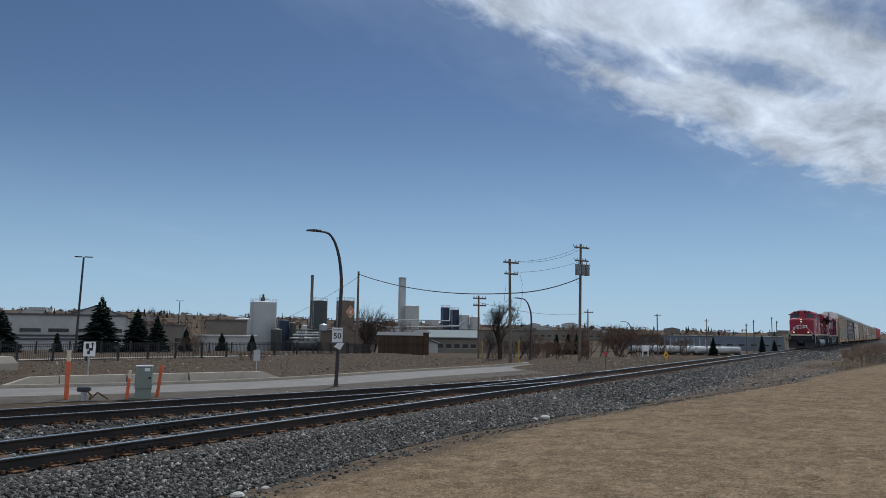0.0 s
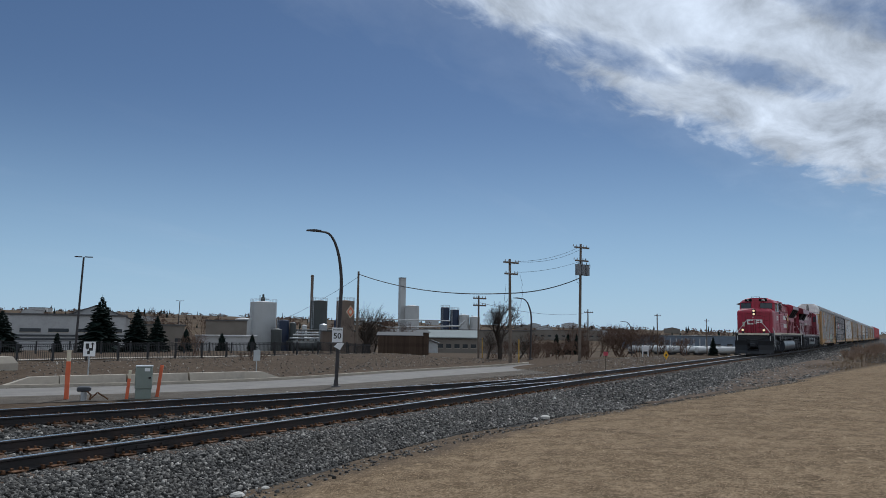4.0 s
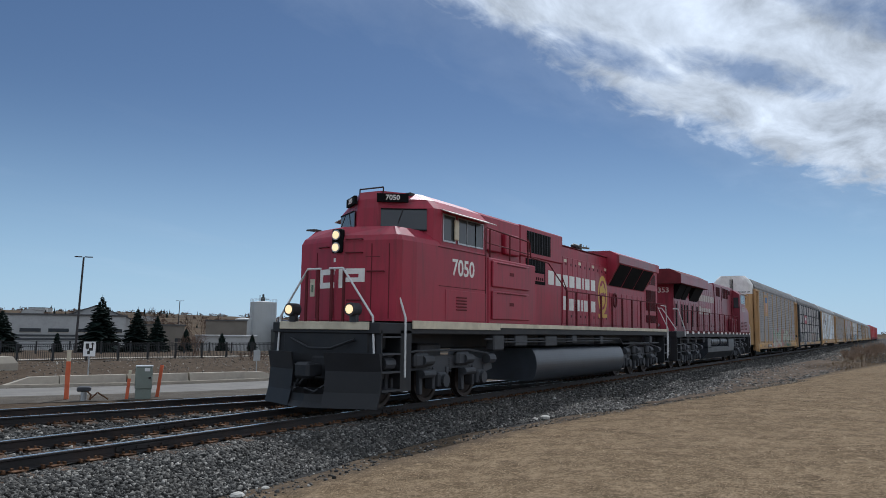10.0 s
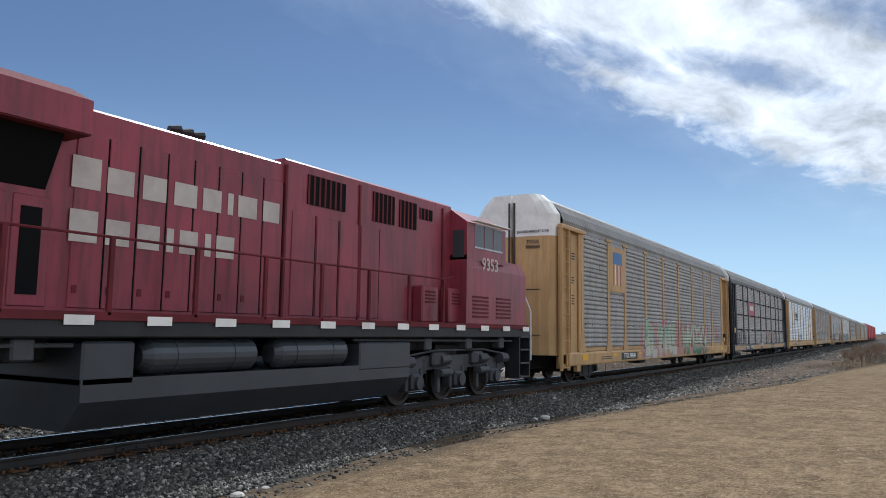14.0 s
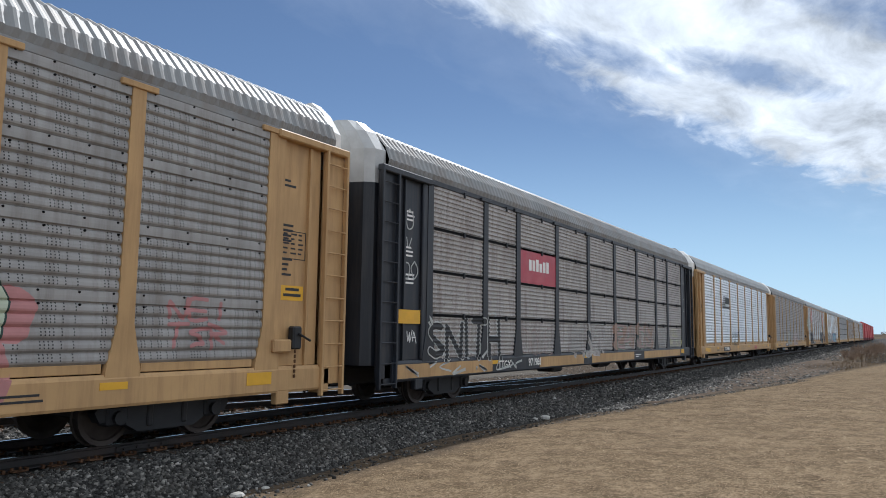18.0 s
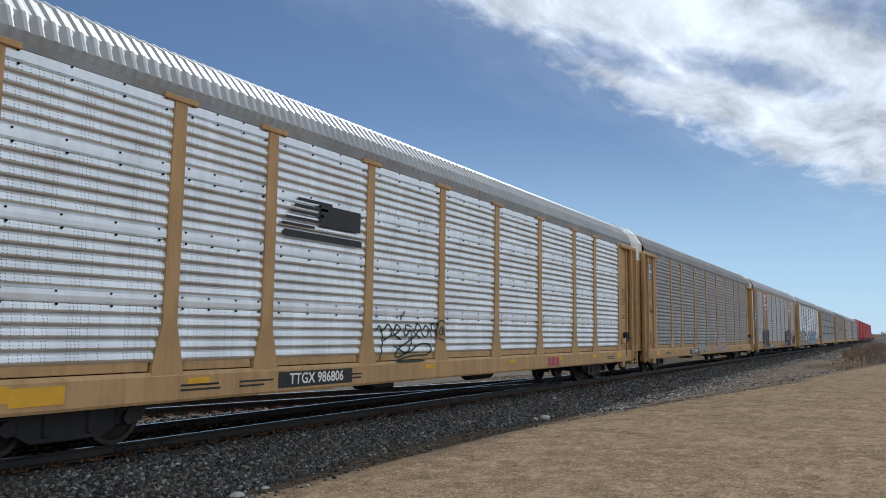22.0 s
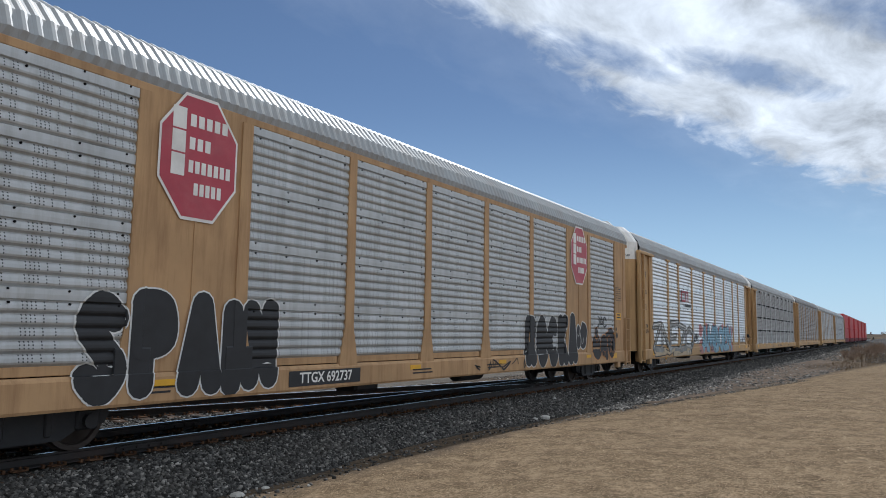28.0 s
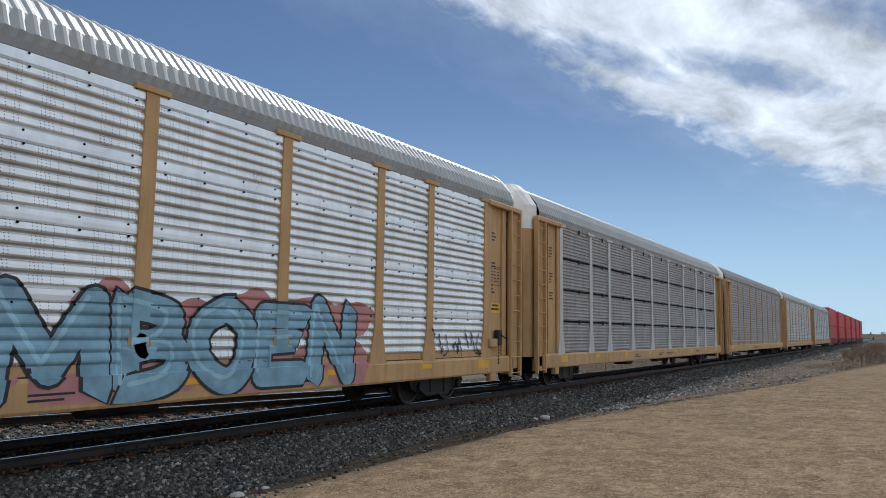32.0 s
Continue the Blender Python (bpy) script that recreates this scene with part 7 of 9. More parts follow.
    rod(bm, (X(-38.1), -0.2, 2.15), (X(-38.25), -0.2, 2.15), 0.09, 14)
    part("marker_lamp", bm, M["lens_off"], car)
    for k in range(3):
        bm = B()
        rod(bm, (X(-30.6 + k * 0.24), -0.6, 4.93), (X(-30.4 + k * 0.24), -0.6, 4.95), 0.05, 8, 0.09)
        box(bm, X(-30.55 + k * 0.25), X(-30.5 + k * 0.25), -0.63, -0.57, 4.76, 4.98)
        part("horn", bm, M["black"], car)
    for x in (-36.5, -34.3):
        bm = B()
        rod(bm, (X(x), 0, 4.96), (X(x), 0, 5.03), 0.8, 20)
        part("roof_fan", bm, M["black"], car)
    for a, b in ((-39.6, -39.2), (-18.9, -18.6)):
        bm = B()
        box(bm, X(a), X(b), -1.2, 1.2, 0.7, 1.6, 0.05)
        part("end_beam", bm, M["black"], car)
    for x, d in ((-39.9, -1), (-18.5, 1)):
        couple(car, X(x), d)
    # fuel tank and air reservoirs
    bm = B()
    prism(bm, [(-1.45, 0.7), (-1.45, 1.0), (1.45, 1.0), (1.45, 0.7), (1.1, 0.3), (-1.1, 0.3)], X(-32.4), X(-24.7), "x")
    box(bm, X(-32.4), X(-31.6), -1.45, 1.45, 0.9, 1.5, 0.03)
    box(bm, X(-26.5), X(-24.7), -1.47, 1.47, 0.9, 1.45, 0.03)
    part("fuel_tank", bm, M["tank_grey"], car)
    for s in (-1, 1):
        for a, b in ((-31.4, -29.15), (-28.75, -26.75)):
            bm = B()
            rod(bm, (X(a) + 0.12, s * 1.18, 1.28), (X(b) - 0.12, s * 1.18, 1.28), 0.27, 20)
            rod(bm, (X(a), s * 1.18, 1.28), (X(a) + 0.12, s * 1.18, 1.28), 0.16, 20, 0.27)
            rod(bm, (X(b) - 0.12, s * 1.18, 1.28), (X(b), s * 1.18, 1.28), 0.27, 20, 0.16)
            for k in (0.25, 0.75):
                x = X(a) + (b - a) * k
                rod(bm, (x - 0.03, s * 1.18, 1.28), (x + 0.03, s * 1.18, 1.28), 0.28, 20)
            part("air_reservoir", bm, M["tank_grey"], car)
        for x0, x1, z in ((-38.5, -32.5, 1.45), (-26.6, -19.5, 1.5)):
            bm = B()
            pipe(bm, [(X(x0), s * 1.37, z), (X(x1), s * 1.37, 1.45)], 0.03)
            part("air_pipe", bm, M["frame_grey"], car)
        for a in (-37, -35.2, -33.3, -24.0, -22.1, -20.3):
            bm = B()
            box(bm, X(a), X(a + 0.3), s * 1.15, s * 1.4, 1.25, 1.55, 0.03)
            part("equipment_box", bm, M["frame_grey"], car)
    loco_truck(car, 6.95)
    loco_truck(car, -6.95)
    return car, base


# ---- autoracks ----
POSTS = (-11.65, -8.95, -7.0, -4.2, -1.4, 1.4, 4.2, 7.0, 8.95, 11.65)


def panel_profile(kind):
    pts = []
    if kind == "fine":
        z = 1.08
        for tier in range(4):
            for k in range(9):
                pts += [(0.0, z), (0.0, z + 0.035), (-0.026, z + 0.045), (-0.026, z + 0.07), (0.0, z + 0.104)]
                z += 0.108
            z += 0.03
    else:
        z, u = 1.2, 0.972 / 6
        for tier in range(4):
            for k in range(5):
                pts += [(0.0, z), (-0.03, z + 0.2 * u), (-0.036, z + 0.36 * u), (-0.031, z + 0.62 * u), (-0.017, z + 0.86 * u), (0.0, z + 0.97 * u)]
                z += u
            pts += [(0.0, z), (-0.034, z + 0.1 * u), (-0.036, z + 0.5 * u), (-0.032, z + 0.92 * u), (0.0, z + 0.985 * u)]
            z += u
    pts.append((0.0, 5.1))
    return pts


PANELS = {}


def panel_mesh(width, sheet, kind):
    key = (round(width, 2), sheet, kind)
    if key not in PANELS:
        bm = B()
        strip(bm, panel_profile(kind), -width / 2, width / 2, "x")
        PANELS[key] = mesh_of("side_panel", bm, M[sheet])
    return PANELS[key]


BOLTS = {}


def bolt_mesh(width):
    """Dark bolt heads along the plain bands of a panel."""
    key = round(width, 2)
    if key not in BOLTS:
        bm = B()
        for tier in range(4):
            z = 1.2 + (tier + 0.97) * 0.972
            for x in (-width * 0.42, -width * 0.15, width * 0.15, width * 0.42):
                rod(bm, (x, -0.045, z), (x, -0.02, z), 0.016, 6)
                rod(bm, (x + 0.02, -0.045, z - 0.165), (x + 0.02, -0.015, z - 0.165), 0.016, 6)
        BOLTS[key] = mesh_of("bolt_head", bm, M["void"])
    return BOLTS[key]


def post_mesh(mat_name, cap):
    bm = B()
    loft(bm, [[(-w, 0, z), (w, 0, z), (w, 0.1, z), (-w, 0.1, z)] for w, z in ((0.27, 0.98), (0.27, 1.1), (0.2, 1.42), (0.13, 1.75), (0.112, 5.08))])
    if cap:
        box(bm, -0.3, 0.3, -0.03, 0.08, 5.06, 5.15, 0.01)
    return mesh_of("post", bm, M[mat_name])


def clip_mesh():
    bm = B()
    box(bm, -0.03, 0.03, -0.05, 0.0, -0.07, 0.07, 0.01)
    return mesh_of("panel_clip", bm, M["rack_black"])


ROOFS, POSTM = {}, {}
CLIP = clip_mesh()


def roof_mesh(mat_name):
    if mat_name not in ROOFS:
        prof = [(-1.53, 5.16), (-1.56, 5.32), (-1.45, 5.6), (-1.18, 5.9), (-0.86, 6.08), (0.0, 6.14), (0.86, 6.08), (1.18, 5.9), (1.45, 5.6), (1.56, 5.32), (1.53, 5.16)]
        bm = B()
        prev = None
        n = 138
        for k in range(n * 4 + 1):
            x = -13.3 + 26.6 * k / (n * 4)
            up = (k % 4) in (1, 2)
            row = []
            for i, (y, z) in enumerate(prof):
                g = 1.0 if not up or i in (0, 10) else 1 + 0.012
                row.append(bm.verts.new((x, y * g, 5.1 + (z - 5.1) * (1 + (g - 1) * 2.2))))
            if prev:
                for a in range(len(prof) - 1):
                    bm.faces.new((prev[a], prev[a + 1], row[a + 1], row[a]))
            prev = row
        ROOFS[mat_name] = mesh_of("roof", bm, M[mat_name])
    return ROOFS[mat_name]


def end_door(car, s, low, high, split, short=0.0):
    """The pair of curved doors that close one end; the upper part is painted apart."""
    for sy in (-1, 1):
        plan = [(13.84, 0.04), (13.84, 0.95), (13.76, 1.25), (13.6, 1.42), (13.35, 1.47)]
        plan = [(x - short, y) for x, y in plan]
        def ring(z, w=1.0, back=0.0):
            return [(s * (x - back), sy * (0.04 + (y - 0.04) * w), z) for x, y in plan] + [(s * (13.3 - short), sy * (0.04 + 1.43 * w), z), (s * (13.3 - short), sy * 0.04, z)]
        bm = B()
        loft(bm, [ring(0.98), ring(split)])
        d = part("end_door", bm, M[low], car)
        bm = B()
        loft(bm, [ring(split), ring(5.5), ring(5.92, 0.8), ring(6.17, 0.6)])
        part("upper_door", bm, M[high], d, "white upper band of the door" if high == "white" else "")
        bm = B()
        for z in (1.6, 3.05):
            box(bm, s * (13.845 - short), s * (13.86 - short), sy * 0.1, sy * 1.0, z, z + 0.02)
        box(bm, s * (13.845 - short), s * (13.87 - short), sy * 0.06, sy * 0.12, 1.0, 5.9)
        part("door_seam", bm, M["rack_black"], d)


def autorack(k, label, sheet, kind, posts, ends, roof, end_low, end_high, skin=None, wide=()):
    base = -17.025 + 28.343 * (k + 0.5)
    car = thing("autorack", (base, 0, 0), label, "rail car", "autoracks of the train")
    bm = B()
    box(bm, -13.35, 13.35, -1.38, 1.38, 0.92, 1.06, 0.02)
    box(bm, -13.6, 13.6, -0.35, 0.35, 0.5, 0.95, 0.03)
    for x in (-6.0, -2.0, 2.0, 6.0):
        box(bm, x - 0.1, x + 0.1, -1.35, 1.35, 0.62, 0.95)
    box(bm, -3.2, -2.4, -1.0, -0.4, 0.42, 0.8, 0.05)
    rod(bm, (1.0, -0.9, 0.62), (2.2, -0.9, 0.62), 0.2, 12)
    part("underframe", bm, M["black"], car)
    for s in (-1, 1):
        bm = B()
        prism(bm, [(s * 1.44, 0.66), (s * 1.58, 0.62), (s * 1.6, 0.66), (s * 1.6, 1.0), (s * 1.56, 1.06), (s * 1.44, 1.06)], -13.1, 13.1, "x")
        part("side_sill", bm, M[ends], car)
        for x in (-13.3, 13.0):
            bm = B()
            box(bm, x, x + 0.3, s * 1.3, s * 1.55, 0.55, 1.0, 0.02)
            part("corner_casting", bm, M[ends], car)
        for x in (-12.2, 11.9):
            bm = B()
            box(bm, x, x + 0.3, s * 1.45, s * 1.6, 0.42, 0.66, 0.02)
            part("jack_pad", bm, M[ends], car)
        bm = B()
        box(bm, -13.3, 13.3, s * 1.5, s * 1.56, 5.08, 5.2, 0.01)
        part("eave_rail", bm, M[posts if posts == "rack_black" else ends if skin else "roof_dull"], car)
        if posts not in POSTM:
            POSTM[posts] = post_mesh(posts, not skin)
        for i, x in enumerate(POSTS):
            if skin and i in (0, 9):
                continue
            put("post", POSTM[posts], car, (x, s * 1.588, 0), (0, 0, 0 if s < 0 else math.pi))
        for i, (a, b) in enumerate(zip(POSTS, POSTS[1:])):
            if i in wide:
                bm = B()
                box(bm, a + 0.02, b - 0.02, s * 1.5, s * 1.56, 1.06, 5.1, 0.01)
                box(bm, (a + b) / 2 - 0.02, (a + b) / 2 + 0.02, s * 1.56, s * 1.575, 1.06, 5.1)
                part("plain_panel", bm, M[ends], car)
                continue
            if kind == "broad":
                bm = B()
                box(bm, a + 0.3, b - 0.3, s * 1.5, s * 1.545, 1.075, 1.2, 0.008)
                part("panel_lip", bm, M[ends], car)
            put("side_panel", panel_mesh(b - a - 0.12, sheet, kind), car, ((a + b) / 2, s * 1.535, 0), (0, 0, 0 if s < 0 else math.pi))
            if kind == "broad" and s < 0:
                tagged(put("bolt_head", bolt_mesh(b - a - 0.12), car, ((a + b) / 2, -1.535, 0)), kind="stuff")
            if kind == "fine":
                for tier in range(3):
                    zz = 1.08 + (tier + 1) * 1.002
                    bm = B()
                    box(bm, a + 0.06, b - 0.06, s * 1.54, s * 1.572, zz - 0.05, zz + 0.012)
                    part("panel_seam", bm, M["void"], car)
                for tier in range(4):
                    put("panel_clip", CLIP, car, ((a + b) / 2 + 0.2, s * 1.566, 1.08 + tier * 1.002 + 0.97))
        for e in (-1, 1):
            bm = B()
            if skin:
                box(bm, e * 11.7, e * 13.0, s * 1.5, s * 1.58, 1.06, 5.2, 0.02)
                box(bm, e * 12.6, e * 12.63, s * 1.58, s * 1.6, 1.06, 5.2)
            else:
                box(bm, e * 11.72, e * 12.95, s * 1.46, s * 1.5, 1.06, 5.1, 0.01)
                box(bm, e * 11.75, e * 11.95, s * 1.5, s * 1.575, 1.06, 5.1, 0.02)
                box(bm, e * 12.6, e * 12.66, s * 1.5, s * 1.56, 1.06, 5.0)
                box(bm, e * 11.7, e * 13.62, s * 1.5, s * 1.66, 5.02, 5.16, 0.02)
            part("end_panel", bm, M[ends], car)
            for x in (2.1, 5.4, 8.6):
                bm = B()
                box(bm, e * x, e * x + 0.42, s * 1.6, s * 1.606, 0.86, 0.96)
                part("reflector", bm, M["yellow_mark"], car)
            # ladder
            bm = B()
            z1 = 2.3 if skin else 5.05
            x0, x1 = (12.75, 13.25) if skin else (13.0, 13.58)
            for x in (x0, x1):
                box(bm, e * x - 0.03, e * x + 0.03, s * 1.56, s * 1.66, 0.5, z1, 0.01)
            if not skin:
                box(bm, e * x0, e * x1, s * 1.5, s * 1.55, 0.7, 5.05, 0.01)
            n = int((z1 - 0.6) / 0.42)
            for r in range(n + 1):
                rod(bm, (e * x0, s * 1.64, 0.6 + r * 0.42), (e * x1, s * 1.64, 0.6 + r * 0.42), 0.014, 6)
            part("ladder", bm, M[ends], car)
            bm = B()
            box(bm, e * 11.2, e * 11.75, s * 1.6, s * 1.606, 0.78, 0.98)
            part("reflector", bm, M["yellow_mark"], car)
    put("roof", roof_mesh(roof), car)
    for e in (-1, 1):
        end_door(car, e, end_low, end_high, 4.78, 0.38 if skin else 0.0)
    for d in (-1, 1):
        couple(car, d * 13.72, d)
    for x in (-10.1, 10.1):
        freight_truck(car, x)
    return car, base


def plate(car, x0, x1, z0, z1, mat_name, y=-1.604, name="sign_plate", label=""):
    bm = B()
    box(bm, x0, x1, y - 0.004, y, z0, z1)
    return part(name, bm, M[mat_name], car, label)


def words(car, body, size, x, z, mat_name="spray_black", y=-1.61, wide=1.0, name="lettering", shear=0.0):
    return put(name, text_mesh(name, body, size, M[mat_name], 0.002, shear, wide), car, (x, y, z), SIDE)


def end_words(car, body, size, y, z, mat_name="spray_black", x=-13.87):
    return put("lettering", text_mesh("lettering", body, size, M[mat_name], 0.002), car, (x, y, z), FRONT)


def blob(bm, cx, cz, rx, rz, y, n=20, wob=0.0, turn=0.0):
    vs = []
    for k in range(n):
        a = k * math.tau / n
        r = 1 + wob * math.sin(3 * a + cx * 5) + wob * 0.6 * math.sin(5 * a + cz * 7)
        u, v = rx * r * math.cos(a), rz * r * math.sin(a)
        vs.append(bm.verts.new((cx + u * math.cos(turn) - v * math.sin(turn), y, cz + u * math.sin(turn) + v * math.cos(turn))))
    bm.faces.new(vs)


def skin_y(x, z, kind, wide):
    """The painted face of an autorack: sill, posts, plain panels, ribbed panels."""
    if z < 1.055:
        return -1.6
    if abs(x) > 11.72:
        return -1.585
    for p in POSTS:
        if abs(x - p) <= (0.28 if z < 1.4 else 0.14):
            return -1.588
    for i in wide:
        if POSTS[i] < x < POSTS[i + 1]:
            return -1.577
    pts = PROFILES[kind]
    for (y0, z0), (y1, z1) in zip(pts, pts[1:]):
        if z0 <= z <= z1:
            return -1.535 + y0 + (y1 - y0) * (z - z0) / max(1e-6, z1 - z0)
    return -1.545


PROFILES = {k: panel_profile(k) for k in ("fine", "broad")}


def drape(bm, kind, wide=()):
    """Lays flat paint over ribs and posts; each vertex's y is its coat above the steel."""
    xs, zs = [v.co.x for v in bm.verts], [v.co.z for v in bm.verts]
    cuts, last = [], -9
    for z in sorted([p[1] for p in PROFILES[kind]] + [1.05, 1.062, 1.4]):
        if min(zs) < z < max(zs) and z - last > 0.008:
            cuts.append(((0, 0, z), (0, 0, 1)))
            last = z
    for p in POSTS:
        for d in (-0.285, -0.275, -0.145, -0.135, 0.135, 0.145, 0.275, 0.285):
            if min(xs) < p + d < max(xs):
                cuts.append(((p + d, 0, 0), (1, 0, 0)))
    for co, no in cuts:
        bmesh.ops.bisect_plane(bm, geom=bm.verts[:] + bm.edges[:] + bm.faces[:], dist=1e-5, plane_co=co, plane_no=no)
    for v in bm.verts:
        v.co.y += skin_y(v.co.x, v.co.z, kind, wide)
    return bm


def ribbon(bm, pts, w, coat, taper=1.0):
    """A sprayed band of even width along a bent line."""
    P = [Vector((p[0], 0, p[1])) for p in pts]
    row = None
    for i, p in enumerate(P):
        d = (P[min(i + 1, len(P) - 1)] - P[max(i - 1, 0)]).normalized()
        n = d.cross(Vector((0, 1, 0))) * (w / 2) * (1 + (taper - 1) * i / max(1, len(P) - 1))
        e = d * (w * 0.25) * (-1 if i == 0 else 1 if i == len(P) - 1 else 0)
        cur = [bm.verts.new((p.x + e.x + q * n.x, -coat, max(0.66, p.z + e.z + q * n.z))) for q in (-1, 1)]
        if row:
            bm.faces.new((row[0], cur[0], cur[1], row[1]))
        row = cur


def bend(pts, n=4):
    return [tuple(p) for p in smooth(pts, n)]


# strokes of sprayed letters in a unit box: c bent, l straight
GLYPHS = {
    "A": [("l", ((0, 0), (0.5, 1), (1, 0))), ("l", ((0.24, 0.34), (0.78, 0.34)))],
    "B": [("l", ((0.08, 0), (0.08, 1))), ("c", ((0.08, 1), (0.8, 0.92), (0.7, 0.58), (0.15, 0.52))), ("c", ((0.2, 0.52), (0.95, 0.42), (0.85, 0.04), (0.08, 0)))],
    "C": [("c", ((0.95, 0.82), (0.5, 1), (0.06, 0.7), (0.06, 0.3), (0.5, 0), (0.96, 0.18)))],
    "D": [("l", ((0.08, 0), (0.08, 1))), ("c", ((0.08, 1), (0.8, 0.85), (0.95, 0.4), (0.6, 0.03), (0.08, 0)))],
    "E": [("l", ((0.98, 1), (0.05, 0.97), (0.0, 0.03), (1, 0))), ("l", ((0.03, 0.52), (0.8, 0.55)))],
    "F": [("l", ((0.98, 1), (0.05, 0.97), (0.0, 0))), ("l", ((0.03, 0.5), (0.75, 0.52)))],
    "H": [("l", ((0.05, 0), (0.05, 1))), ("l", ((0.95, 0), (0.95, 1))), ("l", ((0.05, 0.5), (0.95, 0.5)))],
    "I": [("l", ((0.5, 0), (0.5, 1)))],
    "J": [("l", ((0.2, 1), (0.75, 0.95), (0.7, 0.2), (0.4, 0), (0.05, 0.15)))],
    "K": [("l", ((0.05, 0), (0.05, 1))), ("l", ((0.95, 1), (0.15, 0.48), (1, 0)))],
    "L": [("l", ((0.1, 1), (0.05, 0.03), (0.95, 0)))],
    "M": [("l", ((0, 0), (0.1, 1), (0.5, 0.3), (0.9, 1), (1, 0)))],
    "N": [("l", ((0, 0), (0.04, 1), (0.96, 0), (1, 1)))],
    "O": [("c", ((0.5, 1), (0.05, 0.75), (0.05, 0.25), (0.5, 0), (0.95, 0.25), (0.95, 0.75), (0.5, 1)))],
    "P": [("l", ((0.08, 0), (0.08, 1))), ("c", ((0.08, 1), (0.8, 0.95), (0.85, 0.55), (0.12, 0.45)))],
    "R": [("l", ((0.08, 0), (0.08, 1))), ("c", ((0.08, 1), (0.85, 0.95), (0.8, 0.55), (0.12, 0.48))), ("l", ((0.3, 0.5), (0.98, 0)))],
    "S": [("c", ((0.95, 0.85), (0.5, 1), (0.06, 0.78), (0.5, 0.5), (0.94, 0.24), (0.5, 0), (0.04, 0.14)))],
    "T": [("l", ((0, 1), (1, 0.97))), ("l", ((0.5, 1), (0.48, 0)))],
    "V": [("l", ((0, 1), (0.45, 0), (1, 1)))],
    "W": [("l", ((0, 1), (0.2, 0), (0.5, 0.75), (0.75, 0), (1.05, 1)))],
    "Z": [("l", ((0, 0.98), (1, 1), (0.05, 0.04), (1.05, 0)))],
}


def glyph_lines(ch, x0, x1, z0, z1, rnd, jitter):
    out = []
    for how, pts in GLYPHS[ch]:
        line = [(x0 + (x1 - x0) * u + rnd.uniform(-jitter, jitter), z0 + (z1 - z0) * v + rnd.uniform(-jitter, jitter)) for u, v in pts]
        out.append(bend(line, 4) if how == "c" else line)
    return out


def band(bm, pts, w, coat, spike=0.0):
    """A sprayed line of even width with round joints; spike draws its ends out to points."""
    k = 0
    P = [Vector((p[0], p[1])) for p in pts]
    def flat(points):
        nonlocal k
        bm.faces.new([bm.verts.new((p.x, -coat - 0.00012 * k, max(0.665, p.y))) for p in points])
        k += 1
    for a, b in zip(P, P[1:]):
        if (b - a).length < 1e-4:
            continue
        d = (b - a).normalized()
        n = Vector((-d.y, d.x)) * (w / 2)
        flat([a + n, b + n, b - n, a - n])
    for i, p in enumerate(P):
        if spike and i in (0, len(P) - 1):
            d = (P[0] - P[1] if i == 0 else P[-1] - P[-2]).normalized()
            n = Vector((-d.y, d.x)) * (w / 2)
            flat([p - n, p + n, p + n * 0.6 + d * (w * spike)])
        else:
            flat([p + Vector((math.cos(q * math.tau / 12), math.sin(q * math.tau / 12))) * (w / 2) for q in range(12)])


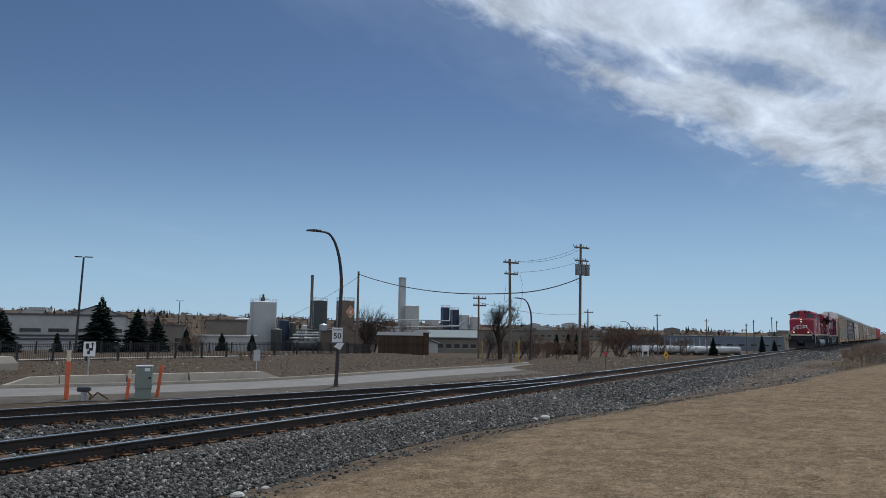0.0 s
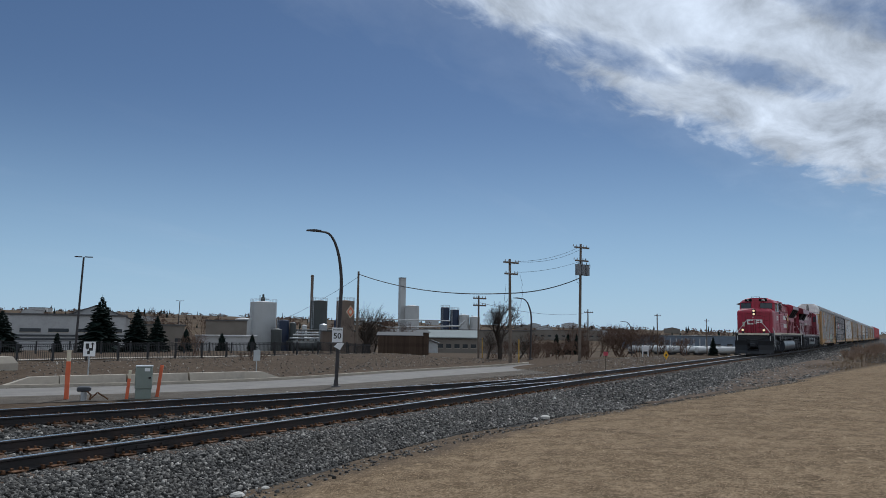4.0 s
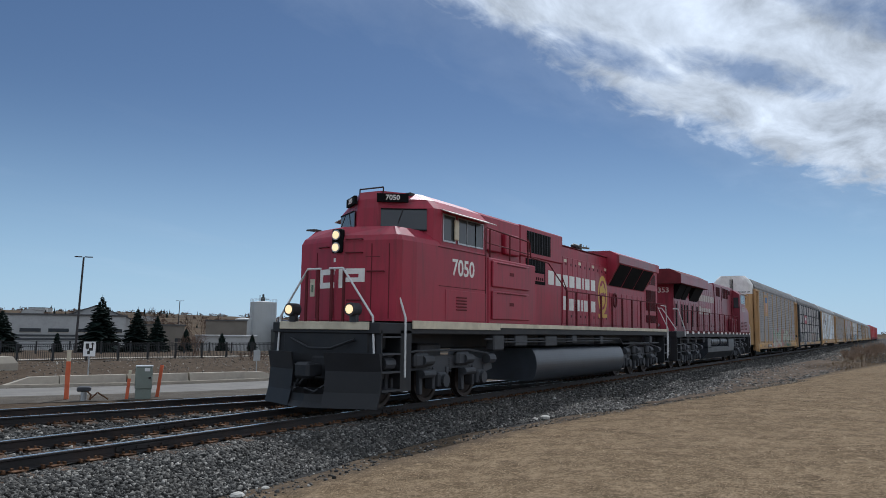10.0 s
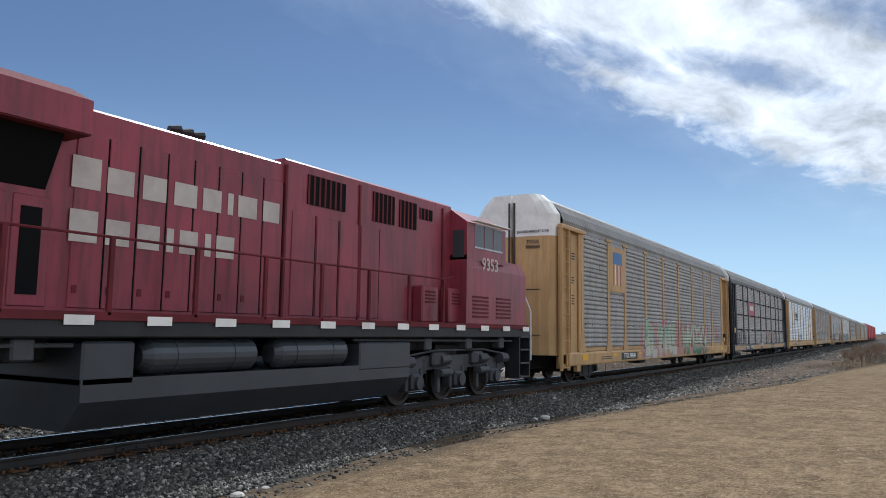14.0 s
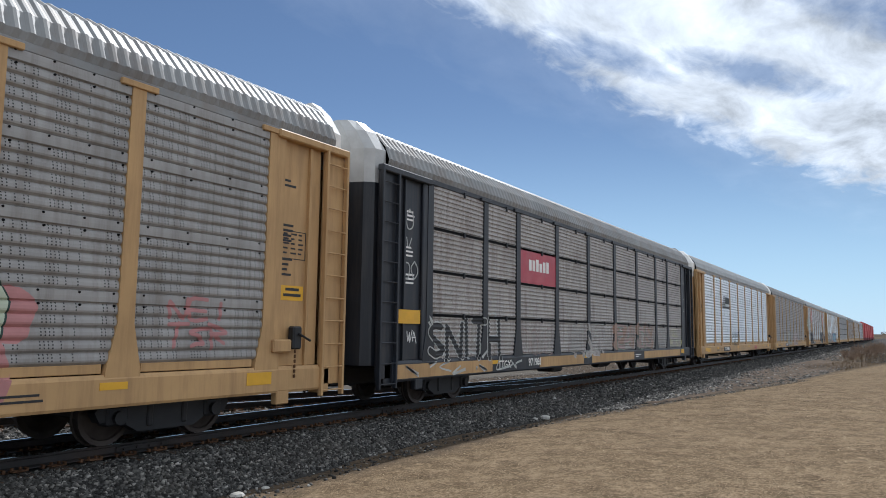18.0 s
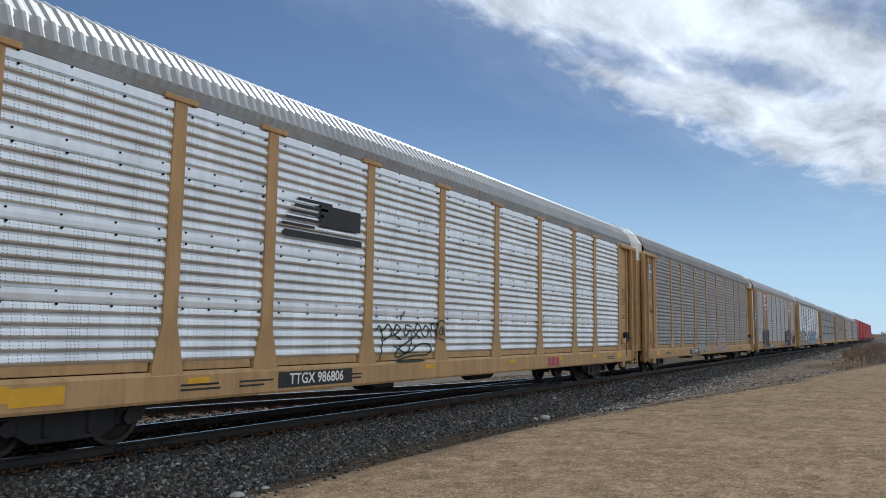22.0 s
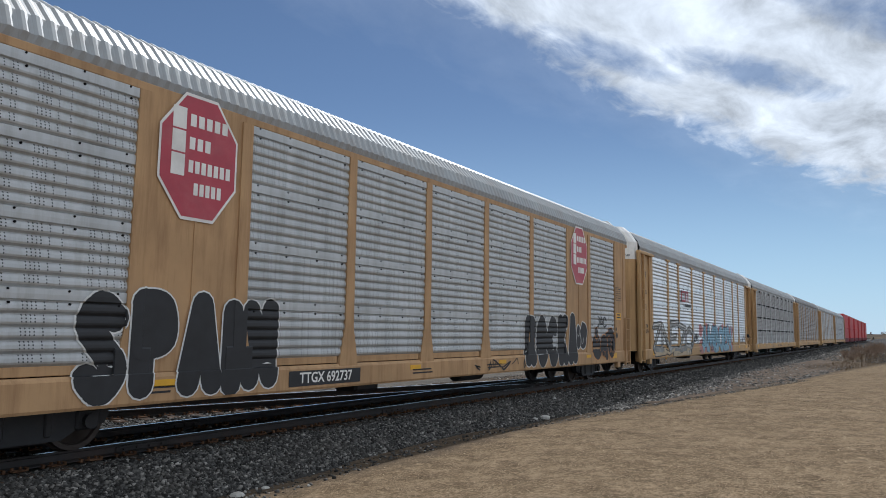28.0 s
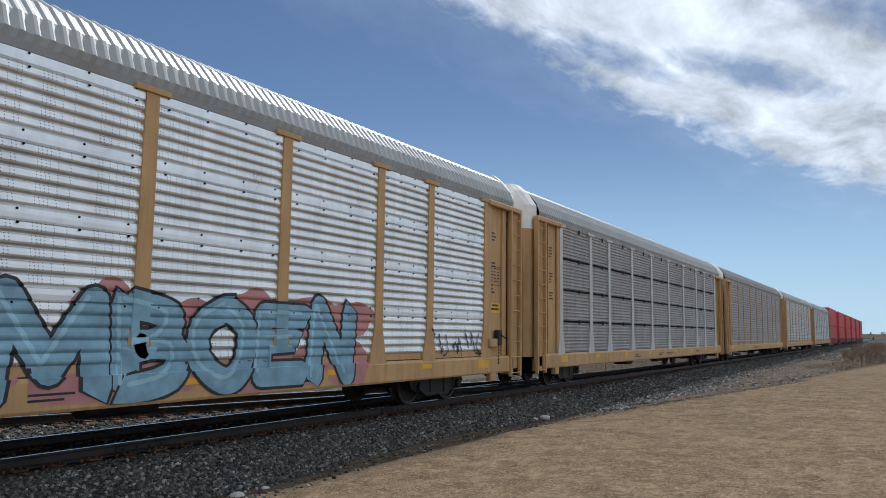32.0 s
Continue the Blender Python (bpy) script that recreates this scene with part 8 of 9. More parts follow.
def sprayed(car, text, x0, x1, z0, z1, fill, line, seed, fat=0.2, edge=0.04, cloud=None, inner=None, halo=None, spike=0.0, jitter=0.04, kind="broad", wide=(), overlap=1.0):
    """A row of sprayed letters: coloured cloud, pale halo, dark outline, fill and highlights."""
    rnd = random.Random(seed)
    n, h = len(text), z1 - z0
    share = [0.5 if ch == "I" else 1.3 if ch in "MW" else 1.0 for ch in text]
    total, at = sum(share), x0
    g = None
    if cloud:
        bm = B()
        for k in range(n + 1):
            for q in range(2):
                blob(bm, x0 + (x1 - x0) * (k + rnd.uniform(-0.2, 0.2)) / n, z0 + h * (0.25 + 0.5 * q) + rnd.uniform(-0.1, 0.12), (x1 - x0) / n * rnd.uniform(0.32, 0.5), h * rnd.uniform(0.2, 0.3), -0.0015 - 0.0003 * ((2 * k + q) % 6), 22, 0.1)
        for v in bm.verts:
            v.co.z = max(0.67, v.co.z)
        g = part("graffiti_cloud", drape(bm, kind, wide), M[cloud], car, "ragged sprayed colour cloud")
    for k, ch in enumerate(text):
        span = (x1 - x0) * share[k] / total
        w = fat * h
        a, b = at + w * 0.5, at + span * overlap - w * 0.5
        at += span
        lines = glyph_lines(ch, a, max(b, a + 0.02), z0 + w * 0.5 + rnd.uniform(-0.04, 0.04), z1 - w * 0.5 + rnd.uniform(-0.1, 0.06), rnd, jitter)
        base = 0.004 + 0.002 * (k % 2)
        layers = [("graffiti_halo", halo, w + edge * 2 + 0.07, base)] if halo else []
        layers += [("graffiti_outline", line, w + edge * 2, base + 0.0045), ("graffiti_fill", fill, w, base + 0.009)]
        owner = g
        for nm, mt, wd, coat in layers:
            bm = B()
            for i, ln in enumerate(lines):
                band(bm, ln, wd, coat + 0.0012 * i, spike)
            o = part(nm, drape(bm, kind, wide), M[mt], owner or car, "sprayed graffiti letter" if not owner else "")
            owner = owner or o
        if inner:
            bm = B()
            for i, ln in enumerate(lines):
                band(bm, [(p[0] - w * 0.26, p[1] + w * 0.16) for p in (ln if len(ln) < 3 else ln[:-1])], w * 0.16, base + 0.0145 + 0.0005 * i)
            part("graffiti_highlight", drape(bm, kind, wide), M[inner], owner)


def sketched(car, text, x0, x1, z0, z1, mat_name, seed, w=0.03, jitter=0.05, kind="broad", wide=()):
    """Letters sprayed in one thin line each."""
    rnd = random.Random(seed)
    st = (x1 - x0) / len(text)
    for k, ch in enumerate(text):
        bm = B()
        for i, ln in enumerate(glyph_lines(ch, x0 + st * k, x0 + st * (k + 0.86), z0, z1, rnd, jitter)):
            band(bm, bend(ln, 3), w, 0.006 + 0.0005 * i)
        part("sprayed_letter", drape(bm, kind, wide), M[mat_name], car, "thin sprayed letter")


def end_tag(car, text, x0, x1, z0, z1, mat_name, seed, w=0.026):
    """Thin sprayed letters on the flat end of a car's side."""
    rnd = random.Random(seed)
    st = (x1 - x0) / len(text)
    for k, ch in enumerate(text):
        bm = B()
        for i, ln in enumerate(glyph_lines(ch, x0 + st * k, x0 + st * (k + 0.85), z0, z1, rnd, 0.03)):
            band(bm, bend(ln, 3), w, 1.502 + 0.0008 * i)
        part("sprayed_letter", bm, M[mat_name], car, "thin sprayed letter")


def cursive(car, x0, x1, z0, z1, lines, mat_name, w=0.04):
    """Looping handwriting along the given bent lines of a unit box."""
    for pts in lines:
        bm = B()
        band(bm, bend([(x0 + (x1 - x0) * u, z0 + (z1 - z0) * v) for u, v in pts], 5), w, 0.006)
        part("sprayed_line", drape(bm, "broad"), M[mat_name], car, "thin looping sprayed line")


def scrawl(car, x0, x1, z0, z1, n, mat_name, seed, w=0.035, kind="broad", wide=()):
    rnd = random.Random(seed)
    bm = B()
    st = (x1 - x0) / n
    for k in range(n):
        p = [(x0 + st * (k + rnd.uniform(0, 1)), rnd.uniform(z0, z1)) for _ in range(4)]
        ribbon(bm, bend(p, 4), w * rnd.uniform(0.6, 1.2), 0.012 + 0.0003 * (k % 4), 0.6)
    tagged(part("scrawl", drape(bm, kind, wide), M[mat_name], car, "thin sprayed scrawl"), kind="stuff")


def bubble_row(car, x0, x1, z0, z1, n, fill, line, seed, wide=()):
    """A row of fat black sprayed shapes, each with a thin pale edge and slits."""
    rnd = random.Random(seed)
    cut = [0.0]
    for k in range(n):
        cut.append(cut[-1] + rnd.uniform(0.6, 1.35))
    h = z1 - z0
    for k in range(n):
        a, b = x0 + (x1 - x0) * cut[k] / cut[-1], x0 + (x1 - x0) * cut[k + 1] / cut[-1]
        cx, w = (a + b) / 2, b - a
        out, body, hi = B(), B(), B()
        top = rnd.uniform(-0.12, 0.14)
        lobes = [(cx, z0 + h * 0.3, w * 0.62, h * 0.34), (cx + rnd.uniform(-0.1, 0.1), z0 + h * 0.68 + top, w * rnd.uniform(0.5, 0.66), h * 0.34)]
        if k % 3 == 1:
            lobes.append((cx, z0 + h * 0.5, w * 0.5, h * 0.5))
        for i, (u, v, rx, rz) in enumerate(lobes):
            blob(out, u, v, rx + 0.035, rz + 0.035, -0.003 - 0.0003 * i - 0.001 * (k % 2), 24, 0.03)
            blob(body, u, v, rx, rz, -0.0062 - 0.0003 * i - 0.001 * (k % 2), 24, 0.03)
        for bm in (out, body):
            for v in bm.verts:
                v.co.z = max(0.67, v.co.z)
        if k % 2:
            ribbon(hi, bend([(cx - w * 0.1, z0 + h * 0.15), (cx + w * 0.05, z0 + h * 0.3), (cx - w * 0.02, z0 + h * 0.45)], 4), 0.03, 0.0095, 0.5)
        else:
            ribbon(hi, bend([(cx - w * 0.35, z0 + h * 0.52), (cx, z0 + h * 0.46), (cx + w * 0.3, z0 + h * 0.56)], 4), 0.028, 0.0095, 0.6)
        if k:
            ribbon(hi, bend([(a + rnd.uniform(-0.05, 0.05), z0 + 0.1), (a + 0.06, z0 + h * 0.35), (a - 0.05, z0 + h * 0.65), (a + 0.02, z1 - 0.16)], 4), 0.032, 0.0102, 0.8)
        g = part("graffiti_shape", drape(out, "broad", wide), M[line], car, "fat sprayed black shape with a thin edge")
        part("graffiti_fill", drape(body, "broad", wide), M[fill], g)
        part("graffiti_slit", drape(hi, "broad", wide), M[line], g)


def bubble(car, lobes, lines, fill, edge, wide=()):
    """Fat round sprayed letters (cx, cz, rx, rz, turn) with a thin edge, and inner lines over them."""
    for k, group in enumerate(lobes):
        out, body = B(), B()
        for i, (cx, cz, rx, rz, turn) in enumerate(group):
            blob(out, cx, cz, rx + 0.022, rz + 0.022, -0.003 - 0.0003 * i - 0.0042 * k, 28, 0.025, turn)
            blob(body, cx, cz, rx, rz, -0.0054 - 0.0003 * i - 0.0042 * k, 28, 0.025, turn)
        for bm in (out, body):
            for v in bm.verts:
                v.co.z = max(0.67, v.co.z)
        g = part("graffiti_shape", drape(out, "broad", wide), M[edge], car, "fat round sprayed letter with a thin edge")
        part("graffiti_fill", drape(body, "broad", wide), M[fill], g)
    for pts in lines:
        bm = B()
        band(bm, bend(pts, 5), 0.018, 0.0075 + 0.0042 * len(lobes))
        part("sprayed_line", drape(bm, "broad", wide), M[edge], car, "thin sprayed line")


def octagon_sign(car, cx, cz, r):
    for rr, y, m in ((r, -1.584, "white"), (r * 0.95, -1.587, "sign_red")):
        bm = B()
        o = [(cx + rr * 0.86 * math.cos(a), y, cz + rr * 1.12 * math.sin(a)) for a in [math.pi / 8 + k * math.pi / 4 for k in range(8)]]
        bm.faces.new([bm.verts.new(p) for p in o])
        g = part("owner_sign", bm, M[m], car, "crimson octagonal sign edged in white" if m == "sign_red" else "")
    # the owner's name as rows of plain blocks
    for z, big, a, b, n in ((0.5, 0.3, -0.22, 0.6, 5), (0.12, 0.3, -0.22, 0.25, 3), (-0.26, 0.3, -0.22, 0.68, 7), (-0.62, 0.0, -0.1, 0.5, 5)):
        if big:
            bm = B()
            box(bm, cx - 0.56 * r, cx - 0.3 * r, -1.592, -1.589, cz + (z - 0.08) * r, cz + (z + 0.27) * r)
            part("letter_bar", bm, M["white"], car)
        for u, v in even(cx + a * r, cx + b * r, n, 0.7):
            bm = B()
            box(bm, u, v, -1.592, -1.589, cz + z * r, cz + (z + 0.2) * r)
            part("letter_bar", bm, M["white"], car)


def small_print(car, seed, mat_name="spray_black"):
    """Unreadable maintenance stencils on the ends and sill as short bars."""
    rnd = random.Random(seed)
    for x in (-12.35, 12.1):
        for z in (4.3, 3.5, 2.9):
            bm = B()
            for k in range(rnd.randint(2, 4)):
                box(bm, x - 0.22, x - 0.22 + rnd.uniform(0.25, 0.45), -1.506, -1.501, z - k * 0.09, z - k * 0.09 + 0.04)
            part("stencil", bm, M[mat_name], car)
    for k in range(5):
        x = rnd.uniform(-10.5, 10.5)
        bm = B()
        for r in range(2):
            box(bm, x, x + rnd.uniform(0.4, 0.8), -1.606, -1.601, 0.84 - r * 0.07, 0.87 - r * 0.07)
        part("stencil", bm, M[mat_name], car)


def end_fittings(car, e, skin=False):
    """Stencilled data box, yellow notice and the door lock with its chain on one end of the side."""
    x = e * 12.28 - (0.2 if skin else 0.0) * e
    y = -1.58 if skin else -1.5
    for z in (2.93, 3.42):
        plate(car, x - 0.31, x + 0.31, z, z + 0.014, "spray_black", y - 0.001, "stencil_line")
    for u in (-0.31, 0.296):
        plate(car, x + u, x + u + 0.014, 2.93, 3.434, "spray_black", y - 0.001, "stencil_line")
    rnd = random.Random(int(e) + 7)
    for r in range(5):
        for c in range(3):
            plate(car, x - 0.26 + c * 0.19, x - 0.26 + c * 0.19 + rnd.uniform(0.08, 0.15), 3.36 - r * 0.085, 3.39 - r * 0.085, "spray_black", y - 0.001, "stencil")
    n = plate(car, x - 0.28, x + 0.28, 2.2, 2.46, "yellow_mark", y - 0.002, "notice", "yellow notice plate")
    for z, w in ((2.37, 0.17), (2.27, 0.22)):
        bm = B()
        box(bm, x - w, x + w, y - 0.012, y - 0.007, z, z + 0.05)
        part("print_bar", bm, M["spray_black"], n)
    if skin:
        return
    bm = B()
    box(bm, x - 0.55, x - 0.12, -1.66, -1.5, 1.3, 1.52, 0.02)
    k = part("lock_bracket", bm, M["rack_yellow"], car)
    bm = B()
    box(bm, x - 0.1, x + 0.12, -1.68, -1.52, 1.35, 1.75, 0.03)
    rod(bm, (x, -1.7, 1.62), (x + 0.28, -1.72, 1.5), 0.02, 6)
    part("lock", bm, M["black"], k, "black door lock and lever")
    bm = B()
    for i in range(6):
        box(bm, x - 0.02, x + 0.02, -1.64, -1.61, 0.86 + i * 0.085, 0.92 + i * 0.085, 0.008)
    part("chain", bm, M["rust"], k)
    bm = B()
    prism(bm, [(x - 0.75, 1.06), (x - 0.45, 1.06), (x - 0.6, 1.75)], -1.58, -1.5, "y")
    part("gusset", bm, M["rack_yellow"], car)


def rack_plate(car, number, x0, dark=True):
    if dark:
        plate(car, x0, x0 + 2.0, 0.7, 0.97, "spray_black")
    words(car, number, 0.26, x0 + 1.0, 0.835, "white" if dark else "spray_black", -1.609, 0.95)


def build_train():
    cars = [first_locomotive(), second_locomotive()]
    # 1: grey sheet, yellow posts, shield sign
    c, b = autorack(0, "yellow-posted autorack with dull grey perforated sides and graffiti", "grey_sheet", "broad", "rack_yellow", "rack_yellow", "roof_dull", "rack_yellow", "white")
    cars.append((c, b))
    plate(c, -8.85, -7.1, 3.25, 4.95, "rack_yellow", -1.592, "shield_panel")
    plate(c, -8.5, -7.45, 4.3, 4.75, "sign_blue", -1.598, "shield_top", "blue and white shield sign")
    for i in range(5):
        plate(c, -8.45 + i * 0.2, -8.37 + i * 0.2, 3.5, 4.28, "white" if i % 2 else "sign_red", -1.598, "shield_bar")
    rack_plate(c, "TTGX 994544", -7.6)
    end_words(c, "TTGX\n994544", 0.17, -0.75, 4.5)
    end_words(c, "EXCESS HEIGHT CAR", 0.12, -0.75, 4.92)
    sprayed(c, "BLVME", -4.6, 0.85, 0.7, 2.26, "spray_fade", "spray_black", 3, 0.27, 0.035, "spray_pink", None, "spray_white", 0.25, 0.06)
    sprayed(c, "WMSEKV", 1.95, 7.3, 0.7, 2.24, "spray_mint", "spray_deep", 4, 0.19, 0.03, "spray_pink", "spray_pale", None, 0.9, 0.09, overlap=1.18)
    sketched(c, "TSR", 9.65, 10.8, 1.42, 1.72, "spray_pink", 5, 0.06)
    sketched(c, "NEI", 9.65, 10.8, 1.82, 2.1, "spray_pink", 6, 0.06)
    small_print(c, 11)
    end_fittings(c, 1)
    # 2: dark ribbed sides and black posts
    c, b = autorack(1, "dark autorack with weathered ribbed sides, black posts and graffiti", "dark_sheet", "fine", "rack_black", "rack_black", "roof_dull", "rack_black", "frame_light")
    cars.append((c, b))
    plate(c, -6.9, -4.32, 3.1, 4.08, "sign_red", -1.568, "owner_panel", "faded red owner's panel")
    for a, z in zip(even(-6.3, -4.8, 6, 0.72), (0.32, 0.32, 0.36, 0.26, 0.32, 0.34)):
        bm = B()
        box(bm, a[0], a[1], -1.578, -1.573, 3.48, 3.48 + z)
        part("letter_bar", bm, M["white"], c)
    for a in ((-12.9, -8.6), (-5.6, -2.0), (-1.2, 3.6), (5.0, 11.0)):
        plate(c, a[0], a[1], 0.68, 0.98, "rack_yellow", -1.603, "sill_patch", "yellow patch of the sill")
    words(c, "TTGX", 0.28, -7.9, 0.83, "white", -1.61)
    words(c, "971981", 0.3, -5.95, 0.84, "white", -1.612)
    sprayed(c, "SNITH", -11.75, -8.05, 1.0, 2.0, "spray_black", "spray_mist", 22, 0.15, 0.03, None, None, None, 0.0, 0.05, "fine")
    scrawl(c, -11.8, -8.0, 1.0, 2.3, 6, "spray_mist", 21, 0.07, "fine")
    scrawl(c, -12.6, -6.8, 0.7, 1.0, 9, "spray_mist", 26, 0.07, "fine")
    sketched(c, "DOLE", -6.7, -4.55, 1.1, 1.8, "spray_dust", 27, 0.022, 0.06, "fine")
    sprayed(c, "MSEP", -2.9, 0.5, 0.9, 2.02, "dark_sheet", "spray_mist", 28, 0.17, 0.022, None, None, None, 0.3, 0.06, "fine")
    sprayed(c, "EANDS", 1.5, 6.3, 1.1, 2.05, "spray_dust", "spray_green", 29, 0.17, 0.025, "spray_clay", None, None, 0.5, 0.06, "fine", overlap=1.1)
    sketched(c, "OSO", 7.45, 8.7, 1.2, 2.05, "spray_mist", 23, 0.028, 0.06, "fine")
    sketched(c, "SHLISIN", 9.2, 11.4, 1.15, 1.45, "spray_straw", 33, 0.026, 0.03, "fine")
    sketched(c, "ISOL", 9.3, 10.9, 1.6, 1.9, "spray_straw", 24, 0.026, 0.06, "fine")
    end_tag(c, "O", -12.55, -12.2, 3.9, 4.35, "spray_mist", 25)
    end_tag(c, "V", -12.5, -12.25, 3.5, 3.75, "spray_mist", 30)
    end_tag(c, "DO", -12.6, -12.0, 2.85, 3.2, "spray_mist", 31)
    end_tag(c, "WA", -12.4, -12.05, 1.45, 1.7, "spray_white", 32)
    plate(c, -12.9, -12.0, 1.85, 2.15, "yellow_mark", -1.56, "notice", "yellow notice plate")
    small_print(c, 12, "white")
    # 3: bright galvanised sides
    c, b = autorack(2, "yellow-posted autorack with bright galvanised sides", "bright_sheet", "broad", "rack_yellow", "rack_yellow", "roof_metal", "rack_yellow", "white")
    cars.append((c, b))
    rack_plate(c, "TTGX 986806", -6.7)
    words(c, "NKCR\n9859", 0.26, -12.35, 3.1, "spray_black", -1.506)
    end_words(c, "TTGX\n986806", 0.17, -0.75, 4.5)
    end_words(c, "EXCESS HEIGHT CAR", 0.12, -0.75, 4.92)
    for k in range(5):
        plate(c, -6.75 + k * 0.1, -5.9 + k * 0.12, 3.52 + k * 0.12, 3.57 + k * 0.12, "spray_black", -1.592, "mark_bar")
    plate(c, -5.75, -4.55, 3.6, 4.0, "spray_black", -1.592, "mark_bar")
    plate(c, -6.7, -4.5, 3.32, 3.44, "spray_black", -1.592, "mark_bar")
    # a looping hand: p, e, g, e, o, n and a ringed a, with a flourish below
    cursive(c, -3.9, -1.25, 1.05, 2.1, [
        ((0.0, 0.62), (0.04, 0.7), (0.08, 0.45), (0.06, 0.05)), ((0.08, 0.6), (0.16, 0.74), (0.2, 0.55), (0.1, 0.42)),
        ((0.2, 0.5), (0.32, 0.62), (0.27, 0.74), (0.23, 0.55), (0.34, 0.44)), ((0.32, 0.84), (0.37, 1.0)),
        ((0.48, 0.7), (0.4, 0.72), (0.39, 0.5), (0.48, 0.62), (0.46, 0.25), (0.3, 0.08), (0.28, 0.22), (0.52, 0.48)),
        ((0.52, 0.5), (0.62, 0.66), (0.57, 0.76), (0.53, 0.58), (0.62, 0.46)), ((0.7, 0.74), (0.64, 0.6), (0.69, 0.48), (0.75, 0.62), (0.7, 0.74)),
        ((0.78, 0.5), (0.79, 0.74), (0.84, 0.74), (0.86, 0.5)), ((0.93, 0.7), (0.9, 0.56), (0.96, 0.56), (0.95, 0.72), (0.99, 0.54)),
        ((0.98, 0.42), (0.88, 0.5), (0.9, 0.82), (1.0, 0.8), (1.0, 0.5)),
        ((0.26, 0.3), (0.42, 0.16), (0.62, 0.34), (0.78, 0.3), (0.74, 0.12), (0.5, 0.1), (0.28, 0.0), (0.66, 0.0))], "spray_deep", 0.036)
    plate(c, -11.2, -10.5, 0.72, 0.95, "yellow_mark")
    for a in even(4.75, 5.65, 3, 0.75):
        plate(c, a[0], a[1], 0.68, 0.95, "sign_red", -1.606, "mark_bar")
    small_print(c, 13)
    end_fittings(c, 1)
    # 4: dull grey sides, round sign at the end
    c, b = autorack(3, "yellow-posted autorack with dull grey sides and a round blue sign", "grey_sheet", "broad", "rack_yellow", "rack_yellow", "roof_dull", "rack_yellow", "white")
    cars.append((c, b))
    for rr, y, m in ((0.42, -1.504, "sign_blue"), (0.33, -1.507, "white"), (0.3, -1.51, "sign_blue")):
        bm = B()
        blob(bm, -12.3, 4.4, rr * 0.86, rr, y, 28)
        part("round_sign", bm, M[m], c, "round blue and white sign" if rr > 0.4 else "")
    plate(c, -12.55, -12.05, 4.36, 4.44, "white", -1.513, "sign_cross")
    plate(c, -12.34, -12.26, 4.12, 4.68, "white", -1.516, "sign_cross")
    words(c, "24664", 0.18, -12.12, 2.66, "spray_black", -1.506)
    plate(c, -12.69, -12.42, 2.6, 2.72, "spray_black", -1.504, "owner_bar")
    end_words(c, "TTGX\n989007", 0.17, -0.75, 4.5)
    end_words(c, "EXCESS HEIGHT CAR", 0.12, -0.75, 4.92)
    rack_plate(c, "TTGX 989007", -5.6)
    sketched(c, "ALCES", -6.55, -4.3, 1.2, 1.8, "spray_mist", 41, 0.035)
    sprayed(c, "AMSL", -3.6, -0.5, 0.72, 2.1, "spray_pale", "spray_sage", 43, 0.2, 0.02, None, None, None, 0.2, 0.05)
    sprayed(c, "OKEES", 0.7, 4.55, 0.78, 2.0, "spray_dust", "spray_white", 42, 0.17, 0.025, None, None, None, 0.5, 0.08, overlap=1.12)
    end_tag(c, "OKE", -12.6, -11.95, 1.2, 1.75, "spray_black", 46)
    sketched(c, "RESTS", -11.4, -10.3, 1.28, 1.6, "spray_mist", 44, 0.022)
    sketched(c, "OK", -9.15, -8.8, 1.15, 1.5, "spray_white", 45, 0.025, 0.03)
    small_print(c, 14)
    end_fittings(c, 1)
    # 5: tan car with octagonal signs
    c, b = autorack(4, "tan autorack with grey panels, crimson octagonal signs and black graffiti", "pale_sheet", "broad", "rack_tan", "rack_tan", "roof_metal", "white", "white", True, (1, 7))
    cars.append((c, b))
    octagon_sign(c, -7.97, 4.28, 0.94)
    octagon_sign(c, 8.0, 4.28, 0.94)
    sprayed(c, "SPAIN", -9.85, -6.15, 0.68, 2.2, "spray_black", "spray_white", 51, 0.265, 0.026, None, None, None, 0.0, 0.02, "broad", (1, 7), 1.02)
    sprayed(c, "ROCKA", 3.7, 7.75, 0.68, 2.28, "spray_black", "spray_white", 52, 0.28, 0.026, None, None, None, 0.0, 0.02, "broad", (1, 7), 1.02)
    bubble_row(c, 7.75, 8.55, 1.2, 2.05, 2, "spray_black", "spray_white", 57, (1, 7))
    bubble(c, [[(9.66, 1.2, 0.46, 0.43, 0.0)], [(9.67, 1.7, 0.15, 0.2, 0.25)], [(11.16, 1.36, 0.42, 0.55, 0.0), (10.78, 1.55, 0.26, 0.18, 0.3)], [(10.42, 1.24, 0.36, 0.41, 0.1), (10.62, 0.86, 0.14, 0.13, 0.0)]],
           [((10.74, 1.2), (10.78, 1.5), (10.98, 1.6), (11.16, 1.42), (11.14, 1.14), (11.02, 1.02)), ((10.9, 1.16), (10.94, 1.04), (11.04, 1.02)), ((11.26, 1.14), (11.22, 0.98), (11.28, 0.92), (11.3, 1.1)),
            ((10.34, 1.1), (10.28, 0.98), (10.33, 0.86), (10.4, 1.0), (10.34, 1.1)), ((9.56, 1.52), (9.7, 1.36), (9.8, 1.52))], "spray_black", "spray_orange", (1, 7))
    for x, z, w in ((11.86, 1.62, 0.1), (11.78, 1.86, 0.07)):
        bm = B()
        blob(bm, x, z, w, w * 1.15, -1.5825, 18, 0.08)
        part("sprayed_spot", bm, M["spray_black"], c)
    sketched(c, "JAC", 9.75, 10.7, 1.96, 2.26, "spray_black", 56, 0.055, 0.07, "broad", (1, 7))
